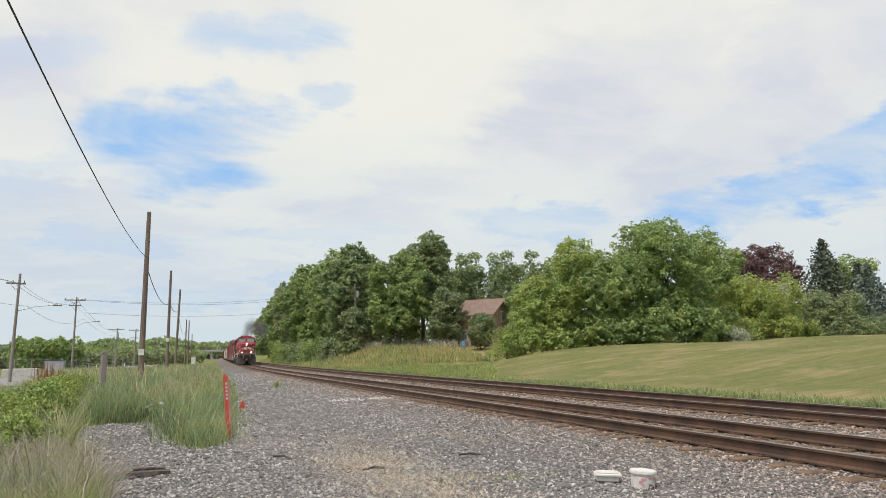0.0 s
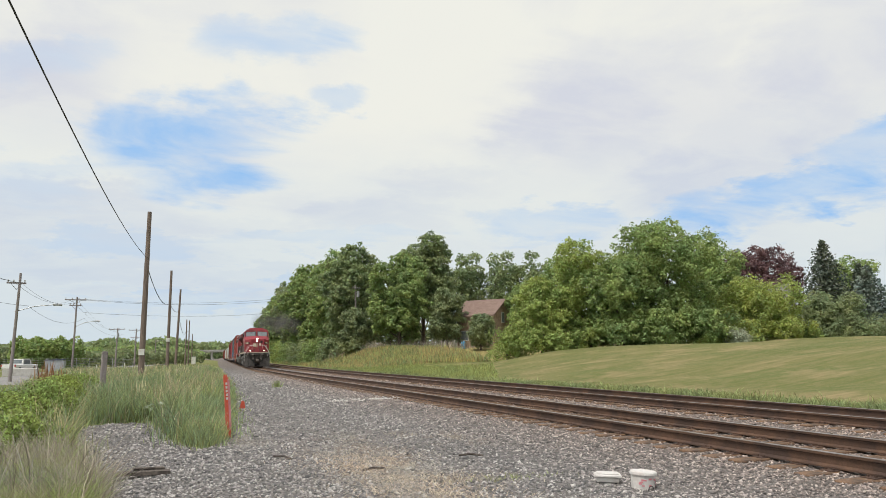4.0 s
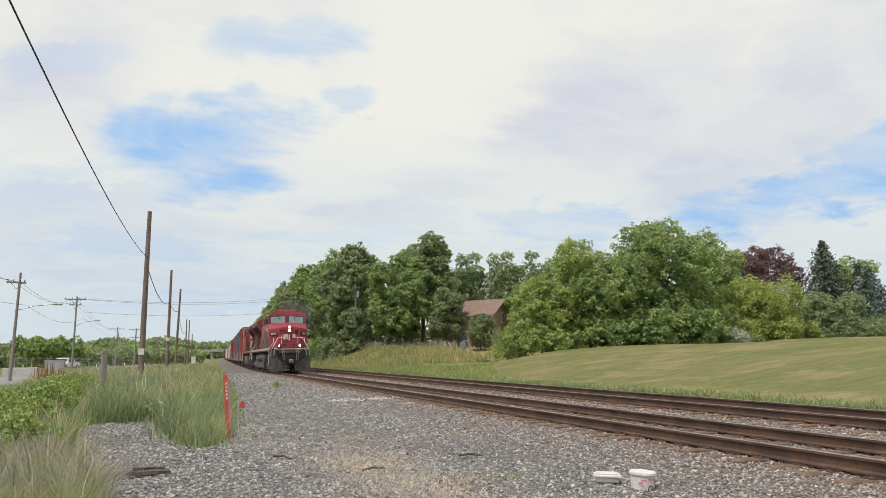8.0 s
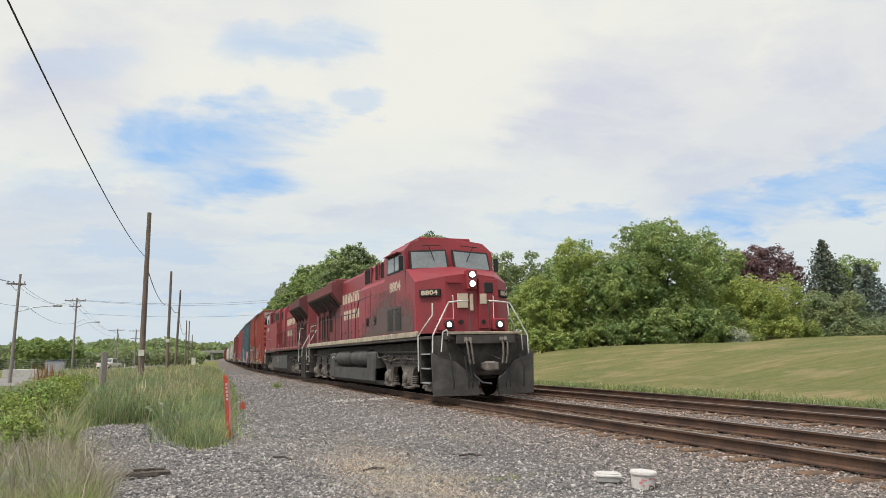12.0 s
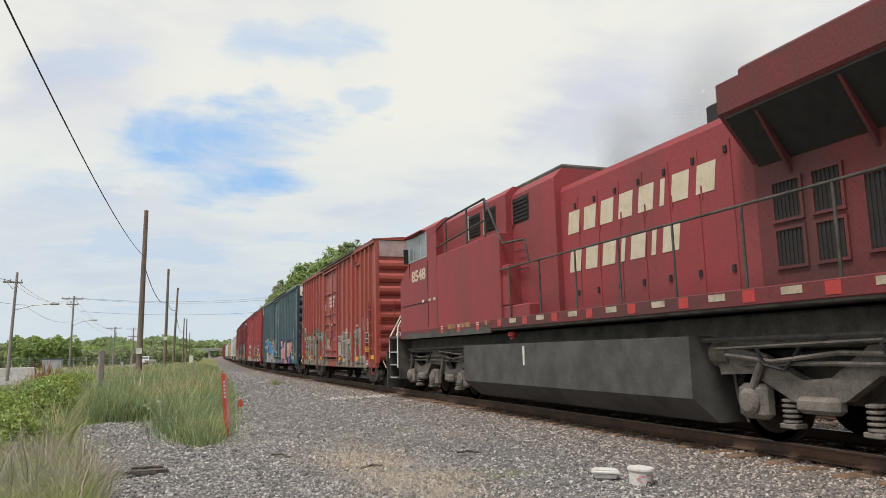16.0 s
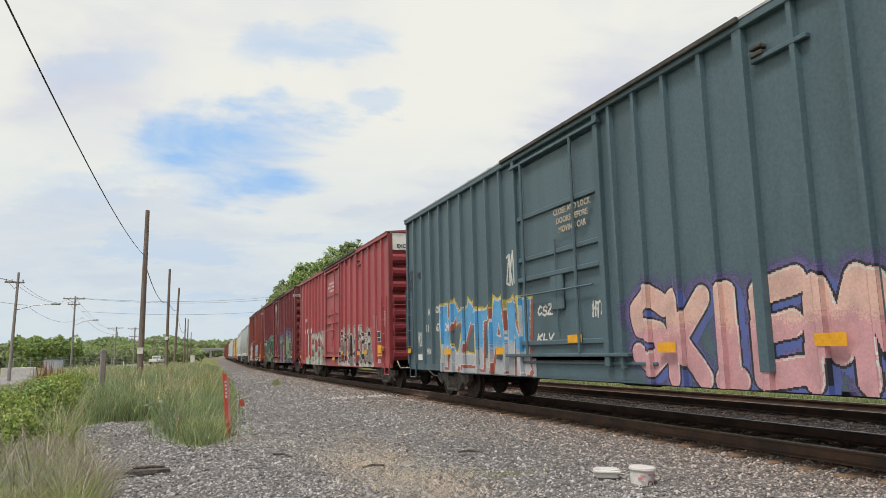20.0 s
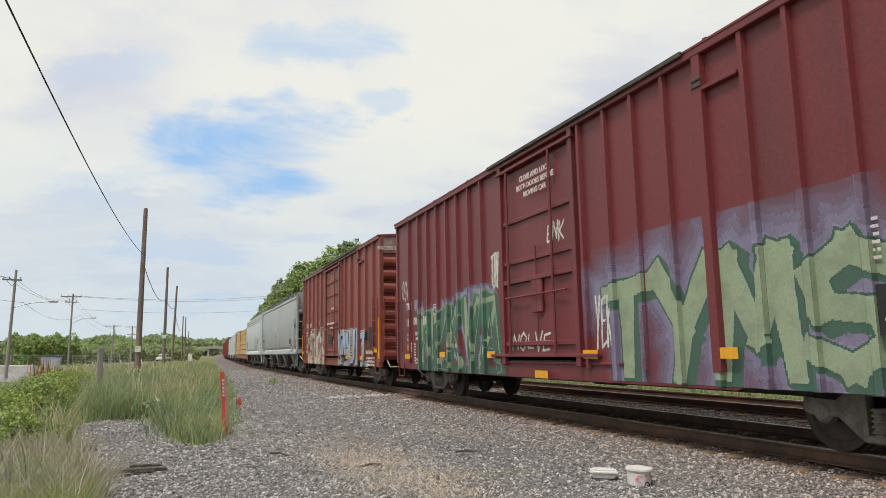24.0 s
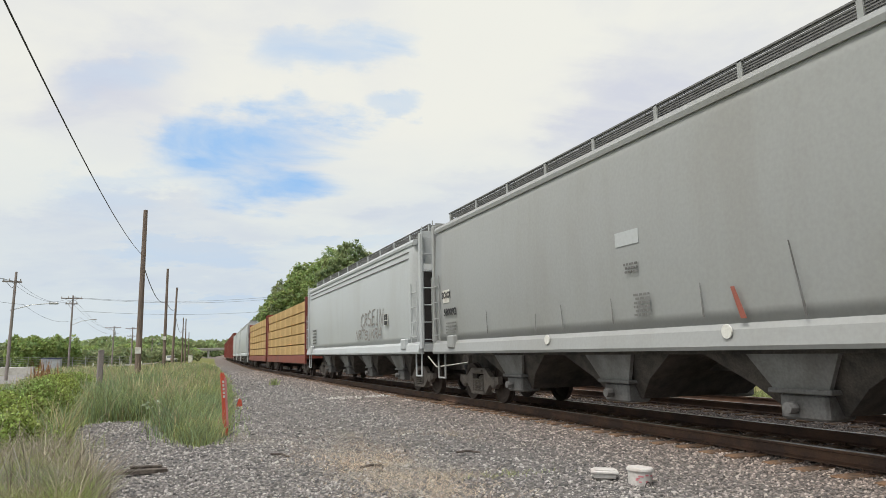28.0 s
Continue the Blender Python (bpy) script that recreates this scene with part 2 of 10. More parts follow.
    white = total([patch(18.6, 22.8, 9.0, 9.0, 0.00, 0.90), patch(11.9, 16.1, 7.0, 4.0, 0.00, 0.80), patch(3.1, 11.4, 5.0, 2.0, 0.00, 0.60), patch(50.5, 8.3, 6.0, 2.0, 0.10, 0.80), patch(-1.5, 21.7, 7.0, 3.0, 0.00, 0.50)])
    ramp = N("ShaderNodeMapRange")
    ramp.interpolation_type = "SMOOTHSTEP"
    L(math_("ADD", math_("MULTIPLY", big, 0.55), math_("MULTIPLY", mid, 0.45)), ramp.inputs[0])
    ramp.inputs[1].default_value, ramp.inputs[2].default_value = 0.42, 0.62
    grey = math_("ADD", math_("MULTIPLY", ramp.outputs[0], 0.45), grey, clamp=True)
    grey = math_("MULTIPLY", grey, math_("SUBTRACT", 1.0, white), clamp=True)
    streak = N("ShaderNodeMapRange")
    streak.interpolation_type = "SMOOTHSTEP"
    L(wisp, streak.inputs[0])
    streak.inputs[1].default_value, streak.inputs[2].default_value, streak.inputs[3].default_value, streak.inputs[4].default_value = 0.34, 0.66, 0.6, 1.3
    grey = math_("MULTIPLY", grey, streak.outputs[0], clamp=True)
    blue = math_("MULTIPLY", blue, math_("SUBTRACT", 1.85, streak.outputs[0]), clamp=True)
    low = N("ShaderNodeMapRange")
    L(elw, low.inputs[0])
    low.inputs[1].default_value, low.inputs[2].default_value, low.inputs[3].default_value, low.inputs[4].default_value = 1.0, 19.0, 0.72, 0.0

    def mix(f, a, b):
        n = N("ShaderNodeMix")
        n.data_type = "RGBA"
        for s, q in ((0, f), (6, a), (7, b)):
            if isinstance(q, tuple): n.inputs[s].default_value = (*q, 1)
            else: L(q, n.inputs[s])
        return n.outputs[2]

    col = mix(grey, (0.865, 0.865, 0.80), (0.66, 0.685, 0.76))
    col = mix(low.outputs[0], col, (0.56, 0.68, 0.78))
    col = mix(math_("MULTIPLY", blue, math_("MULTIPLY_ADD", fine, 0.7, 0.55), clamp=True), col, (0.32, 0.55, 0.88))
    em = N("ShaderNodeEmission")
    L(col, em.inputs[0])
    em.inputs[1].default_value = 1.0
    out = N("ShaderNodeOutputMaterial")
    L(em.outputs[0], out.inputs[0])
    return m


def build_sky():
    R, vs, fs, na, ne = 3000.0, [], [], 72, 16
    for j in range(ne + 1):
        e = radians(-3 + 61 * j / ne)
        for i in range(na):
            a = 2 * math.pi * i / na
            vs.append((R * math.cos(e) * math.sin(a), R * math.cos(e) * math.cos(a), R * math.sin(e)))
    for j in range(ne):
        for i in range(na):
            k = (i + 1) % na
            fs.append((j * na + i, (j + 1) * na + i, (j + 1) * na + k, j * na + k))
    ob = new("backdrop", raw_mesh("backdrop", vs, fs))
    ob.data.materials.append(cloud_material())
    ob.data.shade_smooth()
    ob.location = (0, 0, EYE_Z)
    return tagged(ob, "bright drifting broken cloud layer with pale blue gaps", "sky", kind="structure")


sky = build_sky()


# ---- ground ----
def height(x, y):
    """Height of the ground; the rail heads are at 0."""
    x, y = np.asarray(x, dtype=float), np.asarray(y, dtype=float)
    u = x - line_x(y)
    n = 0.06 * np.sin(x * 0.31 + 1.3) * np.sin(y * 0.23) + 0.03 * np.sin(x * 0.9 + y * 0.7)
    bed = ss(4.8, 6.4, u) * (1 - ss(13.6, 15.2, u))
    z = -0.24 + 0.032 * bed
    z = z + (n - 0.02) * (1 - ss(-1, 3, u) * (1 - ss(14, 17, u)))
    lawn = 1.95 * ss(14.8, 38, x) ** 0.8 * (1 - ss(52, 82, y + 0.22 * (x - 35))) * ss(-8, 7, x - 0.44 * y) - 0.95 * ss(32, 60, x) * (y < 60)
    bank = 2.2 * ss(16.8, 25, u) * ss(66, 90, y + 0.3 * (x - 30))
    wood = 2.2 * ss(36, 52, x)
    z = z + np.maximum(np.maximum(lawn, bank), wood * ss(-60, 20, y))
    z = z + 0.9 * ss(-3.5, -1.2, x) * (1 - ss(-1.2, 1.0, x)) * 0.12 * ss(13, 17, y)
    return z


def spaced(parts):
    out = []
    for a, b, n in parts:
        out += list(np.linspace(a, b, n, endpoint=False))
    return np.array(out + [parts[-1][1]])


def gravel_edge(y):
    """The x at which the gravel ends and the grass begins."""
    y = np.asarray(y, dtype=float)
    far = np.interp(y, [12.3, 13.2, 14.5, 18.2, 29, 46, 90, 200, 400], [0.3, 0.6, 0.95, 1.3, 2.05, 2.9, 4.6, 9.5, 19])
    return far


def gravel_zone(x, y):
    """1 on gravel, 0 on grass."""
    right = ss(-0.12, 0.12, x - gravel_edge(y)) * (y > 12.4)
    # bare stones in front of the grass, out to the dry weeds
    front = ss(-0.15, 0.15, x + 0.35 * np.sin(y * 0.55 + 1.0) * (y < 5) - np.interp(y, [4, 8.5, 11, 13, 15, 18.5], [0.2, -0.7, -1.25, -1.6, -1.85, -1.95])) * (y <= 12.4)
    bay = ss(-0.1, 0.1, x + np.interp(y, [11, 15, 18.5], [1.25, 1.85, 1.95])) * (1 - ss(17.8, 18.8, y)) * (y > 12.4) * (1 - ss(0, 0.25, x - np.interp(y, [12.4, 14.4, 18.0], [0.3, -0.2, -0.6])))
    return np.clip(np.maximum(np.maximum(right, front), bay), 0, 1)


def ground_material():
    m = bpy.data.materials.new("ground")
    m.use_nodes = True
    nt = m.node_tree
    N, L = nt.nodes.new, nt.links.new
    b = nt.nodes["Principled BSDF"]
    geo, at = N("ShaderNodeNewGeometry"), N("ShaderNodeAttribute")
    at.attribute_name = "zone"
    sp = N("ShaderNodeSeparateColor")
    L(at.outputs["Color"], sp.inputs[0])

    def noise_(scale, detail=5, rough=0.6):
        n = N("ShaderNodeTexNoise")
        n.inputs["Scale"].default_value, n.inputs["Detail"].default_value, n.inputs["Roughness"].default_value = scale, detail, rough
        L(geo.outputs["Position"], n.inputs["Vector"])
        return n.outputs[0]

    def rng(v, a, c, lo=0.0, hi=1.0):
        n = N("ShaderNodeMapRange")
        L(v, n.inputs[0])
        for i, q in enumerate((a, c, lo, hi)):
            n.inputs[i + 1].default_value = q
        return n.outputs[0]

    def mix(f, a, c):
        n = N("ShaderNodeMix")
        n.data_type = "RGBA"
        for s, q in ((0, f), (6, a), (7, c)):
            if isinstance(q, tuple): n.inputs[s].default_value = (*q, 1)
            else: L(q, n.inputs[s])
        return n.outputs[2]

    def edge(mask, wob):
        n = N("ShaderNodeMath")
        n.operation = "ADD"
        L(mask, n.inputs[0])
        L(wob, n.inputs[1])
        return rng(n.outputs[0], 0.42, 0.58)

    slow, mid, fine = noise_(0.22, 6, 0.65), noise_(1.1, 5), noise_(9, 4)
    wob = rng(noise_(1.6, 5), 0.2, 0.8, -0.3, 0.3)
    vor = N("ShaderNodeTexVoronoi")
    vor.inputs["Scale"].default_value = 22
    L(geo.outputs["Position"], vor.inputs["Vector"])
    tone = N("ShaderNodeSeparateColor")
    L(vor.outputs["Color"], tone.inputs[0])
    crack = N("ShaderNodeTexVoronoi")
    crack.feature = "DISTANCE_TO_EDGE"
    crack.inputs["Scale"].default_value = 22
    L(geo.outputs["Position"], crack.inputs["Vector"])
    stones = mix(tone.outputs[0], (0.11, 0.107, 0.107), (0.40, 0.38, 0.36))
    dusty = mix(rng(mid, 0.4, 0.7), stones, (0.185, 0.172, 0.162))
    gravel = mix(rng(fine, 0.35, 0.7, 0, 0.5), dusty, (0.145, 0.138, 0.135))
    sx = N("ShaderNodeSeparateXYZ")
    L(geo.outputs["Position"], sx.inputs[0])
    gravel = mix(rng(sx.outputs[0], 4.5, 7.5, 0, 0.55), gravel, (0.19, 0.15, 0.128))
    straw = mix(rng(fine, 0.3, 0.7), (0.23, 0.165, 0.125), (0.34, 0.27, 0.205))
    grass = mix(rng(mid, 0.35, 0.65), (0.10, 0.13, 0.035), (0.20, 0.19, 0.075))
    mown = mix(rng(slow, 0.38, 0.62), (0.10, 0.13, 0.036), (0.18, 0.17, 0.066))
    mown = mix(rng(fine, 0.3, 0.75, 0, 0.4), mown, (0.215, 0.19, 0.085))
    mown = mix(rng(noise_(2.6, 9, 0.72), 0.42, 0.66, 0, 0.55), mown, (0.245, 0.205, 0.11))
    mown = mix(rng(noise_(14.0, 5, 0.7), 0.45, 0.7, 0, 0.35), mown, (0.075, 0.10, 0.03))
    # swaths of the mower, dry and green
    sw = N("ShaderNodeMapping")
    sw.inputs["Rotation"].default_value = (0, 0, 0.86)
    sw.inputs["Scale"].default_value = (0.35, 3.2, 1.0)
    L(geo.outputs["Position"], sw.inputs[0])
    swath = N("ShaderNodeTexNoise")
    swath.inputs["Scale"].default_value, swath.inputs["Detail"].default_value, swath.inputs["Roughness"].default_value = 0.9, 6, 0.7
    L(sw.outputs[0], swath.inputs["Vector"])
    mown = mix(rng(swath.outputs[0], 0.45, 0.62, 0, 0.5), mown, (0.085, 0.115, 0.032))
    dry = N("ShaderNodeMath")
    dry.operation = "MULTIPLY"
    L(rng(noise_(0.33, 5, 0.6), 0.5, 0.62), dry.inputs[0])
    L(rng(swath.outputs[0], 0.36, 0.56, 1.0, 0.35), dry.inputs[1])
    mown = mix(dry.outputs[0], mown, (0.285, 0.225, 0.12))
    meadow = mix(rng(mid, 0.3, 0.7), (0.17, 0.15, 0.055), (0.31, 0.25, 0.11))
    col = mix(edge(sp.outputs[1], wob), grass, mown)
    col = mix(edge(sp.outputs[2], wob), col, meadow)
    col = mix(edge(sp.outputs[0], wob), col, gravel)
    at2 = N("ShaderNodeAttribute")
    at2.attribute_name = "straw"
    n = N("ShaderNodeMath")
    n.operation = "MULTIPLY"
    L(at2.outputs["Fac"], n.inputs[0])
    L(rng(noise_(2.4, 6), 0.45, 0.6), n.inputs[1])
    col = mix(n.outputs[0], col, straw)
    at3 = N("ShaderNodeAttribute")
    at3.attribute_name = "fines"
    n2 = N("ShaderNodeMath")
    n2.operation = "MULTIPLY"
    L(at3.outputs["Fac"], n2.inputs[0])
    L(rng(noise_(1.8, 6), 0.35, 0.6), n2.inputs[1])
    col = mix(n2.outputs[0], col, mix(tone.outputs[0], (0.075, 0.074, 0.076), (0.15, 0.145, 0.145)))
    # dark lines painted for the shade in the gaps between the stones
    gap = N("ShaderNodeMath")
    gap.operation = "MULTIPLY"
    L(rng(crack.outputs["Distance"], 0.0, 0.16, 0.8, 0.0), gap.inputs[0])
    L(sp.outputs[0], gap.inputs[1])
    col = mix(gap.outputs[0], col, (0.05, 0.046, 0.044))
    L(col, b.inputs["Base Color"])
    b.inputs["Roughness"].default_value = 0.95
    b.inputs["Specular IOR Level"].default_value = 0.15
    bp = N("ShaderNodeBump")
    bp.inputs["Strength"].default_value, bp.inputs["Distance"].default_value = 0.6, 0.03
    L(vor.outputs["Distance"], bp.inputs["Height"])
    bp2 = N("ShaderNodeBump")
    bp2.inputs["Strength"].default_value, bp2.inputs["Distance"].default_value = 0.5, 0.05
    L(fine, bp2.inputs["Height"])
    L(bp.outputs[0], bp2.inputs["Normal"])
    L(bp2.outputs[0], b.inputs["Normal"])
    return m


def build_ground():
    xs = spaced([(-2800, -300, 8), (-300, -40, 14), (-40, -6, 20), (-6, 16, 110), (16, 60, 55), (60, 140, 20), (140, 500, 10), (500, 2800, 6)])
    ys = spaced([(-2800, -200, 6), (-200, -20, 8), (-20, 4, 20), (4, 30, 120), (30, 110, 110), (110, 260, 60), (260, 600, 20), (600, 2800, 8)])
    X, Y = np.meshgrid(xs, ys)
    Z = height(X, Y)
    nx, ny = len(xs), len(ys)
    i = np.arange(nx * ny).reshape(ny, nx)
    faces = np.stack([i[:-1, :-1], i[:-1, 1:], i[1:, 1:], i[1:, :-1]], -1).reshape(-1, 4)
    me = raw_mesh("ground", np.stack([X, Y, Z], -1).reshape(-1, 3), faces)
    u = X - line_x(Y)
    gravel = gravel_zone(X, Y) * (1 - ss(14.7, 15.4, u))
    mown = ss(14.4, 15.4, u) * (1 - ss(66, 80, Y + 0.25 * (X - 30))) * (1 - ss(48, 58, X))
    mown *= ss(-7, -3, X - 0.44 * Y)
    meadow = ss(17.5, 20, u) * ss(70, 78, Y + 0.25 * (X - 30)) * (1 - ss(180, 220, Y))
    zone = np.stack([gravel, mown, meadow, np.ones_like(X)], -1).reshape(-1, 4).astype(np.float32)
    col = me.color_attributes.new("zone", "FLOAT_COLOR", "POINT")
    col.data.foreach_set("color", zone.ravel())
    straw = 1.3 * np.exp(-(((X - 2.55) / 0.75) ** 2 + ((Y - 9.6) / 3.6) ** 2)) + 0.6 * np.exp(-(((X - 4.6) / 0.6) ** 2 + ((Y - 12) / 1.4) ** 2))
    at = me.attributes.new("straw", "FLOAT", "POINT")
    at.data.foreach_set("value", np.clip(straw, 0, 1).ravel().astype(np.float32))
    fines = 0.85 * np.exp(-(((X - 4.55) / 0.75) ** 2 + ((Y - 9.41) / 1.5) ** 2))
    at = me.attributes.new("fines", "FLOAT", "POINT")
    at.data.foreach_set("value", np.clip(fines, 0, 1).ravel().astype(np.float32))
    me.materials.append(ground_material())
    me.shade_smooth()
    return tagged(new("ground", me), "gravel beside the track, mown lawn bank and rough grass", "ground", kind="structure")


ground = build_ground()


def ground_z(x, y):
    return float(height(x, y))


# ---- the two tracks ----
M_rust = material("rail_rust", (0.075, 0.048, 0.038), 0.75, 0.2, 0.35, 2.0, 80, 0.2, 0.004, second=(0.13, 0.075, 0.05))
M_railtop = material("rail_head_steel", (0.30, 0.27, 0.25), 0.38, 0.7, 0.25, 1.5, 60, 0.05, 0.002, second=(0.18, 0.13, 0.10))
M_tie = material("creosoted_timber", (0.085, 0.062, 0.048), 0.9, 0, 0.4, 6.0, 40, 0.5, 0.01, second=(0.19, 0.115, 0.07), amount=0.55)


def build_track(name, cx, label, y0=-24.0, y1=430.0):
    tr = thing(name, label, "railway track", kind="structure")
    ys = list(np.arange(y0, 36, 12.0)) + list(np.arange(36, 108, 4.0)) + list(np.arange(108, y1, 20.0))
    foot = [(-0.07, -0.172), (0.07, -0.172), (0.07, -0.155), (0.012, -0.135), (0.012, -0.04), (0.037, -0.032), (0.037, -0.004), (-0.037, -0.004), (-0.037, -0.032), (-0.012, -0.04), (-0.012, -0.135), (-0.07, -0.155)]
    head = [(-0.036, -0.006), (0.036, -0.006), (0.034, 0.0), (-0.034, 0.0)]
    for side in (-0.7525, 0.7525):
        for nm, prof, mat in (("rail", foot, M_rust), ("rail_head", head, M_railtop)):
            m = Mesh()
            rings = []
            for y in ys:
                dx, th = bend(y)
                rings.append([(cx + dx + side + u, y, w) for u, w in prof])
            m.loft(rings)
            part(nm, m, mat, tr)
    tie = Mesh().box(-1.3, 1.3, -0.115, 0.115, -0.34, -0.178, 0.012).data("tie")
    tie.materials.append(M_tie)
    plate = Mesh()
    for side in (-0.7525, 0.7525):
        plate.box(side - 0.17, side + 0.17, -0.09, 0.09, -0.18, -0.166)
        for q in (-0.1, 0.1):
            for e in (-0.05, 0.05):
                plate.box(side + q - 0.012, side + q + 0.012, e - 0.012, e + 0.012, -0.17, -0.145)
    plate = plate.data("tie_plate")
    plate.materials.append(M_rust)
    rnd = random.Random(4)
    rest = Mesh()
    y = -8.0
    while y < 300:
        dx, th = bend(y)
        jit = rnd.uniform(-0.03, 0.03)
        if y < 82:
            m = pose(cx + dx + rnd.uniform(-0.05, 0.05), y + jit, rnd.uniform(-0.012, 0.004), 0, 0, -math.degrees(th) + rnd.uniform(-1.2, 1.2))
            t = part("tie", tie, None, tr, at=m)
            if y < 45:
                part("tie_plate", plate, None, t)
        else:
            rest.box(cx + dx - 1.3, cx + dx + 1.3, y - 0.115, y + 0.115, -0.34, -0.178)
        y += 0.535
    tagged(part("ties_far", rest, M_tie, tr), kind="stuff")
    return tr


track_near = build_track("track_near", TRACK_X, "steel rails spiked to weathered timber ties in ballast")
track_far = build_track("track_far", TRACK_X + SPACING, "rusty siding rails on timber ties beside the main track")

# ---- trees ----
M_bark = material("bark", (0.11, 0.09, 0.07), 0.95, 0, 0.4, 4, 30, 0.8, 0.03, second=(0.19, 0.16, 0.13))
LEAF = {
    "mid": leafy("leaves_mid_green", (0.275, 0.36, 0.135), trans=0.42),
    "dark": leafy("leaves_dark_green", (0.265, 0.33, 0.16), trans=0.42),
    "light": leafy("leaves_light_green", (0.31, 0.385, 0.12), trans=0.42),
    "lime": leafy("leaves_yellow_green", (0.345, 0.405, 0.12), trans=0.42),
    "olive": leafy("leaves_olive", (0.25, 0.30, 0.15), trans=0.4),
    "purple": leafy("leaves_purple", (0.14, 0.078, 0.082), trans=0.2),
    "spruce": leafy("needles_dark", (0.105, 0.13, 0.095), trans=0.12),
    "blue": leafy("needles_blue_green", (0.165, 0.21, 0.18), trans=0.12),
    "pale": leafy("leaves_silvery", (0.42, 0.46, 0.34), trans=0.25),
}


def leaf_quads(rs, centres, size, up=0.35, facing=None):
    """A pointed leaf round each centre, turned at random, its face mostly to the sky or along 'facing'."""
    n = len(centres)
    nrm = rs.normal(size=(n, 3)) * (1.0 if facing is None else 0.55) + np.array([0, 0, up])
    if facing is not None:
        nrm = nrm + facing
    nrm /= np.linalg.norm(nrm, axis=1)[:, None] + 1e-9
    a = np.cross(nrm, rs.normal(size=(n, 3)))
    a /= np.linalg.norm(a, axis=1)[:, None] + 1e-9
    b = np.cross(nrm, a)
    s = (size * rs.uniform(0.55, 1.35, n))[:, None]
    a, b = a * s, b * s * 0.58
    v = np.stack([centres - a, centres + b - a * 0.1, centres + a, centres - b - a * 0.1], 1).reshape(-1, 3)
    f = np.arange(4 * n).reshape(n, 4)
    return v, f


def broadleaf(x, y, h, w, leaf, seed, label, leaves=6000, size=0.26, low=0.12, z=None, name="tree", skirt=0.0, loose=0.0):
    rs = np.random.RandomState(seed)
    z0 = ground_z(x, y) - 0.15 if z is None else z
    t = thing(name, label, "tree" if name == "tree" else name, pose(x, y, z0))
    top = h * (0.62 if low < 0.3 else 0.8)
    tr = Mesh()
    r0 = 0.018 * h + 0.05
    pts = [Vector((0, 0, 0))]
    k = 5
    for i in range(1, k + 1):
        pts.append(Vector((rs.normal() * 0.012 * h * i ** 0.5, rs.normal() * 0.012 * h * i ** 0.5, top * i / k)))
    for i in range(k):
        tr.cyl(pts[i], pts[i + 1], r0 * (1 - 0.75 * i / k), 7, r0 * (1 - 0.75 * (i + 1) / k))
    lobes = []
    nl = 9 + int(w)
    for i in range(nl):
        a = 2.4 * i + rs.uniform(-0.4, 0.4)
        q = (i + 0.5) / nl
        zc = h * (low + 0.1 + (0.74 - low) * q)
        env = math.sin(math.pi * min(1, max(0.12, (zc / h - low * 0.6) / (1.06 - low * 0.6)))) ** 0.6
        rr = w * env * rs.uniform(0.35, 0.72)
        c = Vector((rr * math.cos(a), rr * math.sin(a), zc))
        rad = w * rs.uniform(0.30, 0.46) * (0.7 + 0.3 * env)
        lobes.append((c, rad))
        s = pts[min(k, 1 + int(q * (k - 1)))]
        mid = s.lerp(c, 0.55) + Vector((0, 0, 0.05 * h * rs.uniform(-1, 0.6)))
        r1 = r0 * 0.38 * (1 - 0.5 * q)
        tr.cyl(s, mid, r1, 5, r1 * 0.6)
        tr.cyl(mid, c, r1 * 0.6, 5, r1 * 0.2)
    lobes.append((Vector((rs.normal() * w * 0.12, rs.normal() * w * 0.12, h - w * 0.36)), w * 0.38))
    if skirt:
        for i in range(8):
            a = i * 0.785
            lobes.append((Vector((w * skirt * math.cos(a), w * skirt * math.sin(a), h * 0.16)), w * 0.3))
    part("trunk", tr, M_bark, t)
    far = y > 100
    leaves, size = int(leaves * (1.9 if far else 2.7)), size * (0.66 if far else 0.56)
    weights = np.array([r ** 2 for c, r in lobes])
    counts = rs.multinomial(leaves, weights / weights.sum())
    cs, face = [], []
    for (c, rad), n in zip(lobes, counts):
        # each lobe carries rounded sprays on its outside; the leaves sit on the sprays' shells and face outwards
        k = max(30, int(58 * rad ** 0.7))
        d = rs.normal(size=(k, 3))
        d[:, 2] = d[:, 2] * 0.85 + 0.25
        d /= np.linalg.norm(d, axis=1)[:, None]
        spray = np.array(c) + d * (rad * rs.uniform(0.35, 1.05, k) ** 0.7)[:, None]
        broad = (0.12 + 0.6 * rad ** 0.5 * rs.uniform(0.2, 0.55, k)) * (1 + loose * 2)
        pick = rs.choice(k, n, p=broad ** 2 / (broad ** 2).sum())
        e = rs.normal(size=(n, 3)) + 0.75 * d[pick] + np.array([0, 0, 0.25])
        e /= np.linalg.norm(e, axis=1)[:, None] + 1e-9
        reach = rs.uniform(0.62, 1.08, n) + (rs.uniform(0, 1, n) < 0.15) * rs.uniform(0.1, 0.8, n)
        cs.append(spray[pick] + e * (broad[pick] * reach)[:, None] * np.array([1.0, 1.0, 0.72]))
        face.append(e)
    cs, face = np.concatenate(cs), np.concatenate(face)
    keep = cs[:, 2] > h * low * 0.5 - (0.3 if skirt else 0)
    v, f = leaf_quads(rs, cs[keep], size, 0.45, face[keep])
    part("crown", raw_mesh("crown", v, f), LEAF[leaf], t)
    return t


